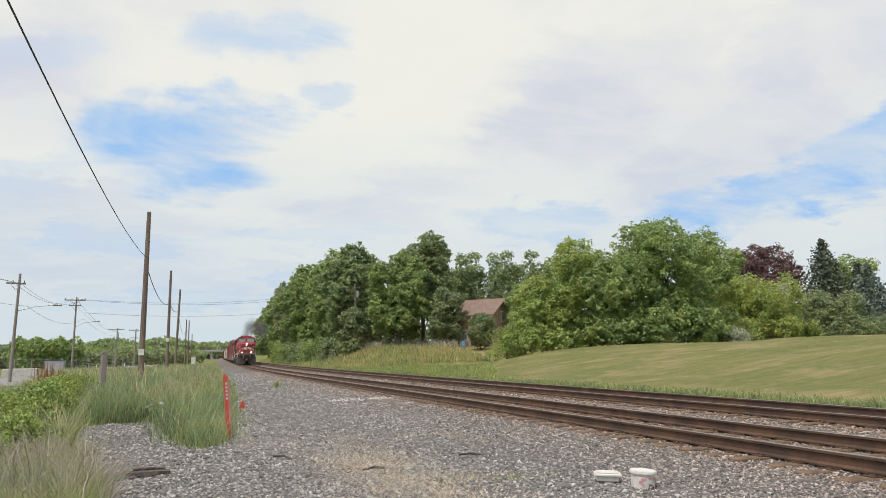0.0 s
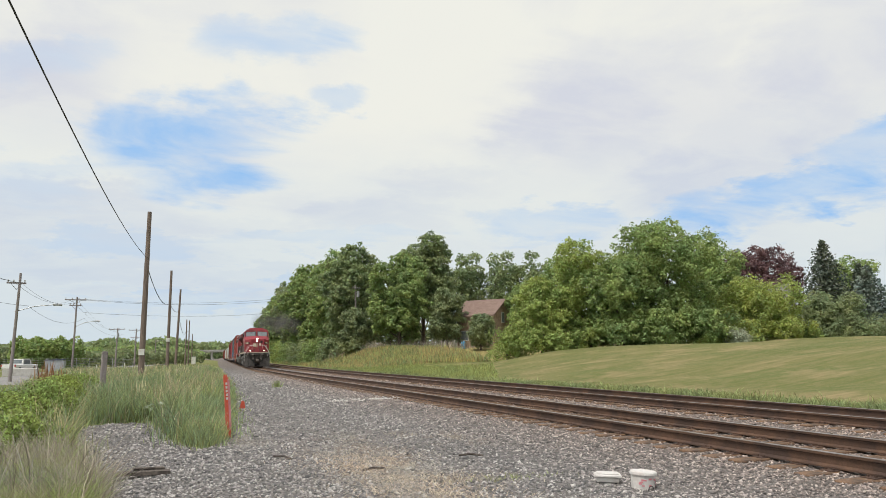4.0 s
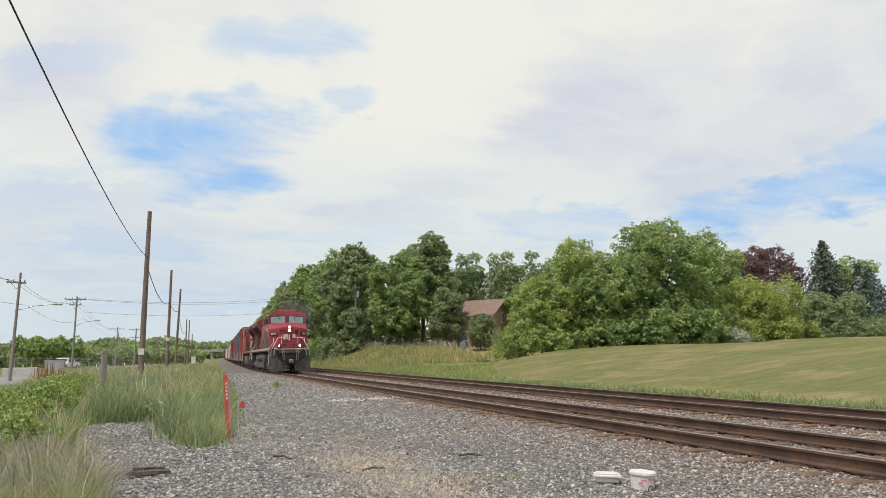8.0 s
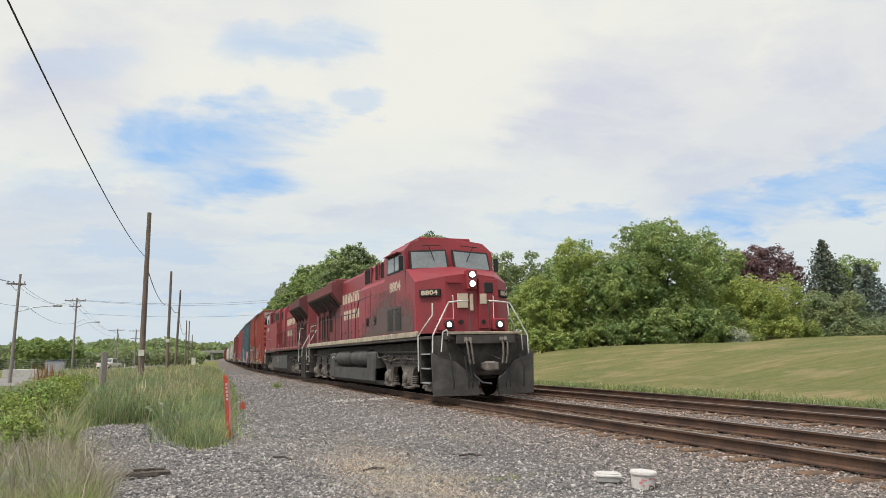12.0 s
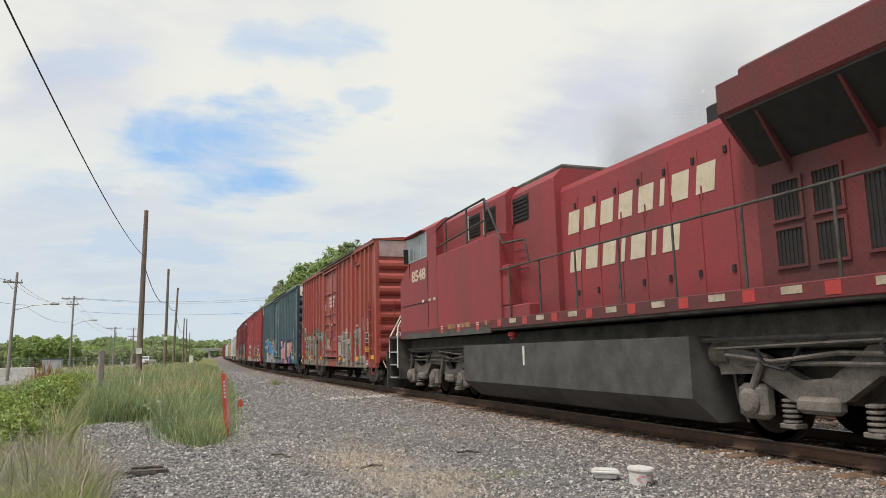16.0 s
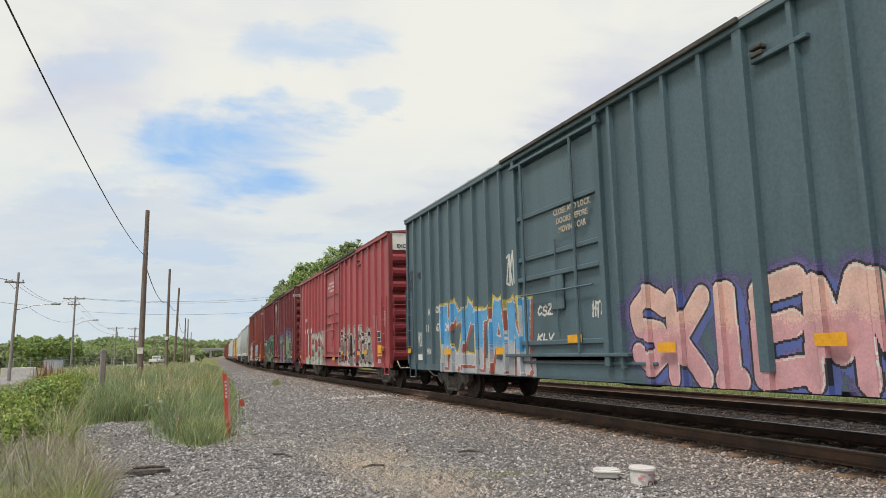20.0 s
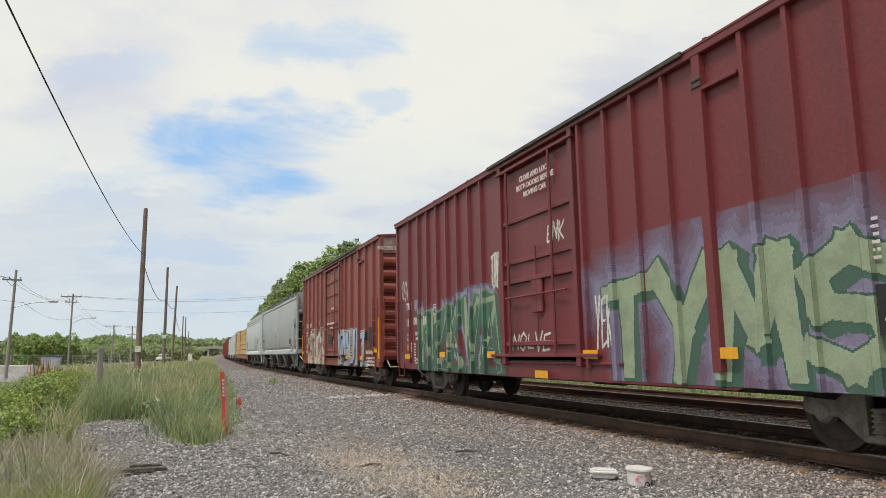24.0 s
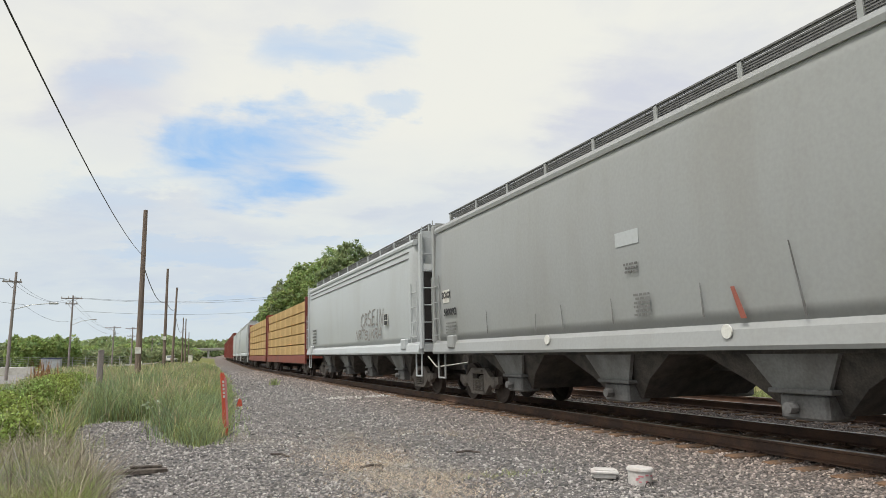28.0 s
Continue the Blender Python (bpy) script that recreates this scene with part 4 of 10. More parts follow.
def strokes_distance(Y, Z, letters, y0, y1, z0, z1, seed, slant=0.0, block=False):
    """Distance of each cell from the letters' strokes; the word runs from y1 (first) towards y0, as read from the side.
    block: strokes with square ends that grow wider upwards."""
    rnd = random.Random(seed)
    d = np.full(Y.shape, 9.0)
    n = len(letters)
    w = (y1 - y0) / n
    for i, ch in enumerate(letters):
        hi, lo = z1 + rnd.uniform(-0.12, 0.08) * (z1 - z0), z0 + rnd.uniform(-0.05, 0.12) * (z1 - z0)
        for line in STROKES[ch]:
            pts = [(y1 - (i + 0.02 + 0.96 * u + rnd.uniform(-0.04, 0.04) + slant * (v - 0.5)) * w, lo + (hi - lo) * (v + rnd.uniform(-0.03, 0.03))) for u, v in line]
            for (ya, za), (yb, zb) in zip(pts, pts[1:]):
                ey, ez = yb - ya, zb - za
                if block:
                    lng = math.hypot(ey, ez) + 1e-9
                    along = ((Y - ya) * ey + (Z - za) * ez) / lng
                    across = np.abs((Y - ya) * ez - (Z - za) * ey) / lng
                    grow = 1.3 - 0.5 * np.clip((Z - z0) / (z1 - z0), 0, 1) * abs(ez) / lng
                    d = np.minimum(d, np.maximum(across * grow, np.maximum(-along, along - lng)))
                    continue
                t = np.clip(((Y - ya) * ey + (Z - za) * ez) / (ey * ey + ez * ez + 1e-9), 0, 1)
                d = np.minimum(d, np.hypot(Y - ya - t * ey, Z - za - t * ez))
    return d


def smooth_noise(Y, Z, scale, seed):
    rs = np.random.RandomState(seed)
    out = 0
    for k in range(5):
        a, b, c, e = rs.uniform(-1, 1, 4)
        out = out + np.sin((Y * a * 2 + Z * b * 2) * scale * (1 + 0.6 * k) + c * 9) * np.cos((Z * a * 2 - Y * b * 2) * scale * (1 + 0.5 * k) + e * 9)
    return out / 5


def spray(parent, depth, region, classify, mats, step=0.022, lift=0.0035, name="graffiti", label=""):
    """A skin of paint over panels and posts: a cell of each colour that classify(Y, Z) gives (-1: bare)."""
    y0, y1, z0, z1 = region
    ny, nz = int((y1 - y0) / step), int((z1 - z0) / step)
    yc, zc = y0 + (np.arange(ny) + 0.5) * step, z0 + (np.arange(nz) + 0.5) * step
    Y, Z = np.meshgrid(yc, zc)
    cls = classify(Y, Z)
    dep = np.array([depth(v) for v in yc]) - lift
    holder = None
    for ci, mat in enumerate(mats):
        on = np.zeros((nz + 2, ny), dtype=np.int8)
        on[1:-1] = cls == ci
        step_ = np.diff(on, axis=0)
        ii, jj = np.nonzero(step_.T == 1)
        ends = np.nonzero(step_.T == -1)[1]
        if not len(ii):
            continue
        h = step / 2
        ya, yb, za, zb, x = yc[ii] - h, yc[ii] + h, z0 + jj * step, z0 + ends * step, dep[ii]
        v = np.stack([np.stack([x, yb, za], -1), np.stack([x, ya, za], -1), np.stack([x, ya, zb], -1), np.stack([x, yb, zb], -1)], 1).reshape(-1, 3)
        f = np.arange(len(v)).reshape(-1, 4)
        # the flanks of the posts take paint too
        k = np.nonzero((ii > 0) & (np.abs(dep[ii] - dep[ii - 1]) > 0.01))[0]
        if len(k):
            q = ii[k]
            yy, xa, xb = yc[q] - h, dep[q], dep[q - 1]
            off = np.where(xa < xb, -0.003, 0.003)
            v2 = np.stack([np.stack([xa, yy + off, za[k]], -1), np.stack([xb, yy + off, za[k]], -1), np.stack([xb, yy + off, zb[k]], -1), np.stack([xa, yy + off, zb[k]], -1)], 1).reshape(-1, 3)
            f = np.concatenate([f, np.arange(len(v2)).reshape(-1, 4) + len(v)])
            v = np.concatenate([v, v2])
        ob = part(name if holder is None else "paint_layer", raw_mesh(name, v, f), mat, parent if holder is None else holder)
        ob["kind"] = "stuff"
        if holder is None:
            holder = ob
            if label: ob["label"] = label
    return holder


SPRAYS = {}


def can(name, color):
    if name not in SPRAYS:
        SPRAYS[name] = material("spray_" + name, color, 0.55, 0, 0.15, 3.0, 30, 0.03, 0.002, second=tuple(0.75 * c + 0.02 for c in color))
    return SPRAYS[name]


can("mustard", (0.50, 0.40, 0.09)), can("sage", (0.28, 0.34, 0.225)), can("umber", (0.19, 0.15, 0.13)), can("forest", (0.045, 0.10, 0.07))
can("drab", (0.25, 0.215, 0.185)), can("pine", (0.055, 0.115, 0.085)), can("rose", (0.58, 0.31, 0.33))
can("khaki", (0.27, 0.235, 0.195)), can("ash", (0.36, 0.335, 0.30)), can("olive", (0.26, 0.27, 0.20)), can("steel", (0.17, 0.26, 0.34)), can("blue", (0.09, 0.12, 0.33))
can("white", (0.62, 0.60, 0.56)), can("chalk", (0.50, 0.48, 0.44)), can("grey", (0.27, 0.25, 0.235)), can("black", (0.022, 0.022, 0.028)), can("mint", (0.27, 0.38, 0.29))
can("pink", (0.62, 0.24, 0.27)), can("peach", (0.66, 0.42, 0.36)), can("violet", (0.17, 0.13, 0.32)), can("navy", (0.035, 0.045, 0.13)), can("sky", (0.10, 0.33, 0.58)), can("silver", (0.38, 0.40, 0.43))
can("green", (0.075, 0.17, 0.11)), can("leaf", (0.27, 0.40, 0.19)), can("lilac", (0.25, 0.225, 0.34)), can("ice", (0.36, 0.45, 0.60)), can("magenta", (0.45, 0.12, 0.35)), can("rust", (0.33, 0.10, 0.07))


def mist(name, alpha):
    """The thin edge of a spray: the paint of that can, through which the wall shows."""
    key = name + "_mist_%d" % round(alpha * 100)
    if key not in SPRAYS:
        m = can(name, None).copy()
        m.name = key
        m.node_tree.nodes["Principled BSDF"].inputs["Alpha"].default_value = alpha
        SPRAYS[key] = m
    return SPRAYS[key]


def piece(parent, depth, region, word, cans, seed, stroke=0.16, reach=0.0, slant=0.0, pad=0.25, wild="", head=0.25, soft=0.12, line=0.045, drop=0.1, foot=0.0, split=0.5, block=True, ragged=0.12, shine=0.03, label="spray-painted lettering"):
    """cans: fill low, fill high, outline, cloud, shine, drop shade, foot. reach: how far the cloud goes beyond the letters.
    wild: strokes drawn over the letters in the shine's colour."""
    y0, y1, z0, z1 = region

    def classify(Y, Z):
        rs = np.random.RandomState(seed)
        dust = rs.uniform(-1, 1, Y.shape)
        n = smooth_noise(Y, Z, 2.0, seed)
        fine = smooth_noise(Y, Z, 9.0, seed + 1)

        def far(dy, dz, w=word, k=0):
            return strokes_distance(Y + dy, Z + dz, w, y0 + pad, y1 - pad, z0 + 0.16, z1 - head, seed + k, slant, block)

        d = far(0, 0) + 0.008 * n
        wide = stroke * (1 + 0.16 * n)
        cls = np.full(Y.shape, -1)
        if reach:
            edge = reach - (d - wide) + ragged * n + 0.03 * fine + 0.015 * dust
            edge = np.minimum(edge, np.minimum.reduce([Y - y0, y1 - Y, z1 - Z]) - 0.02)
            for k, c in ((0.0, 10), (0.2, 9), (0.4, 8), (0.6, 7), (0.8, 6), (1.0, 3)):
                cls[edge > soft * (k - 0.5)] = c
        if foot:
            low = (Z - z0) * 0.7 + 0.06 * n + 0.05 * fine + 0.02 * dust
            cls[low < foot] = 5 if len(cans) < 7 else 11
        if drop:
            shade = 5 if len(cans) > 5 else 2
            for k in (0.25, 0.5, 0.75, 1.0):
                cls[far(drop * k, drop * 0.7 * k) < wide + line] = shade
        cls[d < wide + line] = 2
        lo = (Z - z0) / (z1 - z0) + 0.10 * n + 0.04 * dust < split
        cls[(d < wide) & lo] = 0
        cls[(d < wide) & ~lo] = 1
        if shine:
            rim = np.maximum(far(-shine, 0.0), far(0.0, shine)) > wide * 0.97
            cls[(d < wide - 0.012) & rim & (fine + 0.12 * dust > -0.25)] = 4
        if wild:
            q = far(0.05, 0.0, wild, 7)
            cls[(q < 0.075) & (d < wide + 0.02)] = 2
            cls[(q < 0.045) & (d < wide + 0.01)] = 4
            q = far(-0.31, 0.12, wild[::-1], 9)
            cls[(q < 0.05) & (d < wide)] = 5 if len(cans) > 5 else 4
        return cls

    mats = [can(c, None) for c in cans[:6]]
    mats += [mats[3]] * (6 - len(mats)) + [mist(cans[3], a) for a in (0.82, 0.64, 0.46, 0.28, 0.12)] + [can(cans[-1], None)]
    return spray(parent, depth, region, classify, mats, 0.016, label=label)


def tag(parent, depth, region, word, colour, seed, stroke=0.022, label="scrawled spray-paint tag"):
    y0, y1, z0, z1 = region
    return spray(parent, depth, region, lambda Y, Z: np.where(strokes_distance(Y, Z, word, y0 + 0.05, y1 - 0.05, z0 + 0.05, z1 - 0.05, seed, 0.2) < stroke, 0, -1), [can(colour, None)], 0.016, 0.006, "tag", label)


# ---- boxcars ----
def boxcar(label, L, body, end_mat, header, door, pitch, top=5.23, base=0.92, inset_door=0.0, reflect=(), lad=None, wide=1.60, seed=1, heavy=(), fore=(), aft=(), ribs=(2.6, 3.0, 3.85, 1.34)):
    """A box car centred at its own origin; its front is at -L/2 and its near side at -x."""
    car = thing("boxcar", label, "freight car", group="cars of the freight train")
    lad = lad or body
    h = L / 2
    px = wide - 0.075  # panel plane; posts stand proud to 'wide'
    d0, d1 = door
    posts = list(fore) + list(aft)
    if not posts:
        y = d0 - 0.28
        while y > -h + 0.45:
            posts.append(y)
            y -= pitch
        y = d1 + 0.28
        while y < h - 0.45:
            posts.append(y)
            y += pitch
    part("floor", Mesh().box(-px + 0.03, px - 0.03, -h + 0.05, h - 0.05, base, base + 0.1), P_frame, car)
    for s in (-1, 1):
        w = Mesh()
        xa, xb = s * px, s * (px - 0.05)
        if d0 < d1:
            w.box(xa, xb, -h, d0, base, top - 0.06).box(xa, xb, d1, h, base, top - 0.06)
            w.box(xa, xb, d0, d1, top - 0.32, top - 0.06)
        wall = part("side_wall", w, body, car)
        pm = Mesh().prism([(-0.055, s * (px - 0.01)), (0.055, s * (px - 0.01)), (0.035, s * wide), (-0.035, s * wide)], "z", base - 0.02, top - 0.1)
        pm.v = [(b, a, c) for a, b, c in pm.v]
        pm = pm.data("side_post")
        pm.materials.append(body)
        pw = Mesh().prism([(-0.09, s * (px - 0.01)), (0.09, s * (px - 0.01)), (0.075, s * (wide + 0.012)), (-0.075, s * (wide + 0.012))], "z", base - 0.02, top - 0.1)
        pw.v = [(b, a, c) for a, b, c in pw.v]
        pw = pw.data("side_post")
        pw.materials.append(body)
        for i, q in enumerate(posts):
            part("side_post", pw if i in heavy else pm, None, wall, at=Matrix.Translation((0, q, 0)))
        e = Mesh().box(s * (px - 0.02), s * (wide + 0.02), -h, h, top - 0.13, top, 0.012)
        part("top_chord", e, body, car)
        si = Mesh().box(s * (px - 0.06), s * (px + 0.002), -h, h, base - 0.2, base + 0.03)
        si.prism([(-h * 0.60, base - 0.09), (-h * 0.56, 0.68), (h * 0.56, 0.68), (h * 0.60, base - 0.09)], "x", s * (px - 0.05), s * (px - 0.002))
        part("side_sill", si, body, car)
        # sliding door with its frame, ribs, rods and lock
        x0 = px + 0.012 - inset_door
        dm = Mesh().box(s * (x0 - 0.05), s * x0, d0 + 0.06, d1 - 0.06, base + 0.22, top - 0.34)
        dr = part("door", dm, body, car, "sliding plug door")
        for q in (d0, d1):
            part("door_jamb", Mesh().box(s * (px - 0.01), s * (wide + 0.015), q - 0.07, q + 0.07, base, top - 0.1, 0.01), body, dr)
        part("door_track", Mesh().box(s * (px - 0.01), s * (px + 0.035), d0 - 1.2, d1 + 0.3, base + 0.03, base + 0.08, 0.01), body, dr)
        part("door_track", Mesh().box(s * px, s * (wide + 0.03), d0 - 0.6, d1 + 0.6, base + 0.16, base + 0.22, 0.01), body, dr)
        part("door_track", Mesh().box(s * px, s * (wide + 0.05), d0 - 0.1, d1 + 0.1, top - 0.30, top - 0.24, 0.01), body, dr)
        # Upper track made black so that its colour carries the eave's shade.
        part("door_track", Mesh().box(s * (wide + 0.022), s * (wide + 0.07), -4.7, d1 + 0.5, top - 0.05, top + 0.025, 0.01), P_frame, dr, "upper door track, black for the shade under the eave")
        part("door_stop", Mesh().box(s * px, s * (wide + 0.005), -5.62, -4.8, top - 0.64, top - 0.58, 0.01), body, dr)
        part("door_stop", Mesh().box(s * px, s * (wide + 0.03), -5.0, -4.82, top - 0.58, top - 0.52, 0.01).box(s * px, s * (wide + 0.03), -5.0, -4.82, top - 0.49, top - 0.44, 0.01), P_frame, dr)
        for k, z in enumerate(ribs):
            part("door_rib", Mesh().box(s * x0, s * (x0 + (0.07 if k == 0 else 0.045)), d0 + 0.08, d1 - 0.08, z - 0.045, z + 0.045, 0.012), body, dr)
        for q in (0.25, 0.87):
            y = d0 + (d1 - d0) * q
            part("door_rod", Mesh().cyl((s * (x0 + 0.09), y, base + 0.2), (s * (x0 + 0.09), y, top - 0.3), 0.03, 8), body, dr)
        lk = Mesh().box(s * x0, s * (x0 + 0.06), d0 + (d1 - d0) * 0.42, d0 + (d1 - d0) * 0.56, base + 1.0, base + 1.65, 0.02)
        lk.cyl((s * (x0 + 0.05), d0 + (d1 - d0) * 0.49, base + 0.6), (s * (x0 + 0.05), d0 + (d1 - d0) * 0.49, base + 2.3), 0.018, 6)
        lk.tube([(s * (x0 + 0.1), d0 + 0.25, base + 1.35), (s * (x0 + 0.1), d1 - 0.25, base + 1.35)], 0.02, 6)
        part("door_lock", lk, body, dr)
        for yy in (-h + 0.42, h - 0.42):
            ladder(car, ((s * (wide + 0.03), yy, base + 0.3), base + 2.15), 4, 0.62, "y", lad)
            st = Mesh().tube([(s * (wide - 0.05), yy - 0.28, base - 0.05), (s * (wide - 0.05), yy - 0.26, base - 0.42), (s * (wide - 0.05), yy + 0.26, base - 0.42), (s * (wide - 0.05), yy + 0.28, base - 0.05)], 0.018, 6)
            part("step", st, lad, car)
        for y0, y1, z in reflect:
            part("reflector", Mesh().box(s * (wide + 0.006), s * (wide + 0.010), y0, y1, z - 0.07, z + 0.07), P_yellow, car)
    rf = Mesh().prism([(-wide - 0.03, top - 0.02), (wide + 0.03, top - 0.02), (wide + 0.03, top + 0.012), (0.6, top + 0.10), (-0.6, top + 0.10), (-wide - 0.03, top + 0.012)], "y", -h - 0.03, h + 0.03)
    roof = part("roof", rf, P_galv if seed % 2 else body, car)
    rb = Mesh().box(-wide + 0.1, wide - 0.1, -0.03, 0.03, top + 0.0, top + 0.115).data("roof_rib")
    rb.materials.append(P_galv if seed % 2 else body)
    for i in range(int(L / 1.2)):
        part("roof_rib", rb, None, roof, at=Matrix.Translation((0, -h + 0.6 + i * 1.2, 0)))
    # corrugated ends
    zh = top - 0.62
    n = 8
    p = (zh - base - 0.06) / n
    rib = Mesh().prism([(-0.05, -p * 0.14), (-0.05, p * 0.60), (-0.11, p * 0.60), (-0.175, p * 0.40), (-0.175, p * 0.16), (-0.11, -p * 0.06)], "x", -px + 0.08, px - 0.08).data("end_rib")
    rib.materials.append(end_mat)
    for s in (-1, 1):
        e = Mesh().box(-px, px, s * (h - 0.10), s * (h - 0.05), base, top - 0.05)
        e.box(-px - 0.05, -px + 0.10, s * (h - 0.12), s * (h + 0.02), base - 0.05, top - 0.05, 0.015).box(px - 0.10, px + 0.05, s * (h - 0.12), s * (h + 0.02), base - 0.05, top - 0.05, 0.015)
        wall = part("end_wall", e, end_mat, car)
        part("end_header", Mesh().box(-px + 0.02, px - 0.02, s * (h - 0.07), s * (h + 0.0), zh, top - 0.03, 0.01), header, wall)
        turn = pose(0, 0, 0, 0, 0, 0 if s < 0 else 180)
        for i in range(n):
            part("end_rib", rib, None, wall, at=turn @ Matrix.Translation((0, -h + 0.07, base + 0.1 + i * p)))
        ladder(car, ((-px + 0.35, s * (h + 0.10), base + 0.3), base + 2.15), 4, 0.5, "x", lad)
        ladder(car, ((px - 0.35, s * (h + 0.10), base + 0.3), base + 2.15), 4, 0.5, "x", lad)
        part("end_handrail", Mesh().tube([(-px + 0.6, s * (h + 0.03), base + 2.1), (-px + 0.62, s * (h + 0.16), base + 2.08), (px - 0.62, s * (h + 0.16), base + 2.05), (px - 0.6, s * (h + 0.03), base + 2.05)], 0.014, 6), lad, car)
        part("end_platform", Mesh().box(-0.9, 0.9, s * (h + 0.02), s * (h + 0.32), base + 0.28, base + 0.33, 0.01), P_frame, car)
        part("cut_lever", Mesh().tube([(-1.35, s * (h + 0.12), 0.95), (-1.3, s * (h + 0.3), 0.72), (-0.3, s * (h + 0.34), 0.74), (-0.1, s * (h + 0.4), 0.9)], 0.016, 6), P_white if seed % 2 else P_cream, car)
        part("draft_sill", Mesh().box(-0.3, 0.3, s * (h - 0.5), s * (h + 0.3), 0.66, 1.0, 0.03), P_frame, car)
        coupler(car, s * (h + 0.3), s)
    part("brake_wheel", Mesh().lathe((0.55, -h - 0.2, base + 1.4), (0, -1, 0), [(0.05, 0), (0.26, 0.02), (0.28, 0.05), (0.25, 0.055), (0.05, 0.07)], 16), lad, car)
    part("center_sill", Mesh().box(-0.25, 0.25, -h + 0.3, h - 0.3, 0.55, base + 0.02), P_frame, car)
    for i in range(7):
        y = -h * 0.6 + i * h * 0.2
        part("cross_bearer", Mesh().box(-px + 0.05, px - 0.05, y - 0.05, y + 0.05, 0.72, base, 0.01), P_frame, car)
    part("air_reservoir", Mesh().cyl((0.7, 0.4, 0.62), (0.7, 1.5, 0.62), 0.18, 12), P_frame, car)
    for s in (-1, 1):
        part("brake_pipe", Mesh().tube([(s * 0.9, -h + 0.6, 0.78), (s * 0.95, -1.5, 0.74), (s * 0.8, 0.5, 0.76), (s * 0.92, h - 0.6, 0.78)], 0.022, 6), P_frame, car)
    for s in (-1, 1):
        freight_truck(car, s * (h - 2.35))

    def depth(y):
        x = px
        for q in posts:
            if abs(y - q) < 0.05: x = wide
        for q in (d0, d1):
            if abs(y - q) < 0.08: x = wide + 0.015
        if d0 + 0.08 < y < d1 - 0.08: x = px + 0.012
        return -x

    return car, depth, wide


def stencils(car, x, y, seed, z=2.3):
    """Data panels near a corner."""
    stencil_lines(car, x, y, y + 0.17, z, 7, 0.034, seed, gap=2.3)
    stencil_lines(car, x, y + 0.34, y + 0.46, z + 0.03, 6, 0.034, seed + 1, gap=2.3)


def plates(car, x, y, z):
    p = part("data_plate", Mesh().box(x - 0.006, x, y - 0.21, y + 0.21, z - 0.19, z + 0.19), P_white, car, "white-framed black data panel")
    part("plate_field", Mesh().box(x - 0.010, x - 0.006, y - 0.19, y - 0.015, z - 0.02, z + 0.17), P_black, p)
    part("plate_field", Mesh().box(x - 0.010, x - 0.006, y + 0.015, y + 0.19, z - 0.02, z + 0.17), P_black, p)
    part("plate_field", Mesh().box(x - 0.010, x - 0.006, y - 0.19, y + 0.19, z - 0.17, z - 0.045), P_black, p)
    return p


CARS = []  # thing, distance of its middle at the start, turn
# End paints are tuned apart from the sides for how light meets them.
P_c1, P_c1e = paint("oxide_red", (0.298, 0.060, 0.044), (0.233, 0.056, 0.044)), paint("oxide_red_end", (0.36, 0.076, 0.06), (0.27, 0.07, 0.06))
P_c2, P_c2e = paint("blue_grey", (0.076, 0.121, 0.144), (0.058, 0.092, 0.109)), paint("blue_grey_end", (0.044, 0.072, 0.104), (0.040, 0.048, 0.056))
# The crimson end is also darkened for the shade in its recesses.
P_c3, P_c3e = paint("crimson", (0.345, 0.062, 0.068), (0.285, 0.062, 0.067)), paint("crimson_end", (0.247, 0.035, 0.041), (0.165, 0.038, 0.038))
P_c4, P_c4e = paint("dark_maroon", (0.160, 0.028, 0.033), (0.124, 0.030, 0.033)), paint("dark_maroon_end", (0.21, 0.037, 0.04), (0.13, 0.036, 0.036))
P_c5, P_c5e = paint("brown_red", (0.206, 0.045, 0.033), (0.168, 0.045, 0.035)), paint("brown_red_end", (0.25, 0.058, 0.045), (0.16, 0.05, 0.042))
P_h1 = material("faded_pink_grey", (0.42, 0.33, 0.33), 0.6, 0, 0.2, 2, 30, 0.1, 0.003, second=(0.33, 0.22, 0.22))
P_h2 = material("white_header", (0.84, 0.83, 0.80), 0.6, 0, 0.1, 2, 30, 0.1, 0.003, second=(0.72, 0.70, 0.66))
P_h5 = material("dirty_header", (0.33, 0.24, 0.22), 0.65, 0, 0.3, 2.5, 30, 0.1, 0.003, second=(0.20, 0.09, 0.08), amount=0.6)


def common_writing(car, x, L, seed, notice, col):
    """Notices that recur on the cars' near side: (y, z) of the door notice."""
    y, z = notice
    side_text("CLOSE AND LOCK", 0.15, x, y, z, col, car)
    side_text("BOTH DOORS BEFORE" if seed > 2 else "DOORS BEFORE", 0.15, x, y, z - 0.17, col, car)
    side_text("MOVING CAR", 0.15, x, y, z - 0.34, col, car)


# the first car: oxide red, grey lettering sprayed along its foot
car, dep, wide = boxcar("oxide red boxcar with grey and mint graffiti along its foot", 15.6, P_c1, P_c1e, P_h1, (-1.38, 1.56), 0.77, seed=2,
                        reflect=[(-7.65, -7.2, 1.08), (-5.3, -4.88, 1.03), (-2.2, -1.82, 1.02), (1.9, 2.34, 1.05), (5.08, 5.42, 1.06), (7.32, 7.66, 1.11)],
                        heavy=(3,), fore=(-1.75, -2.68, -3.5, -4.28, -5.0, -5.74, -6.4, -7.0), aft=(2.6, 3.42, 4.2, 4.93, 5.62, 6.35, 7.0), ribs=(2.56, 3.0, 3.95, 1.38))
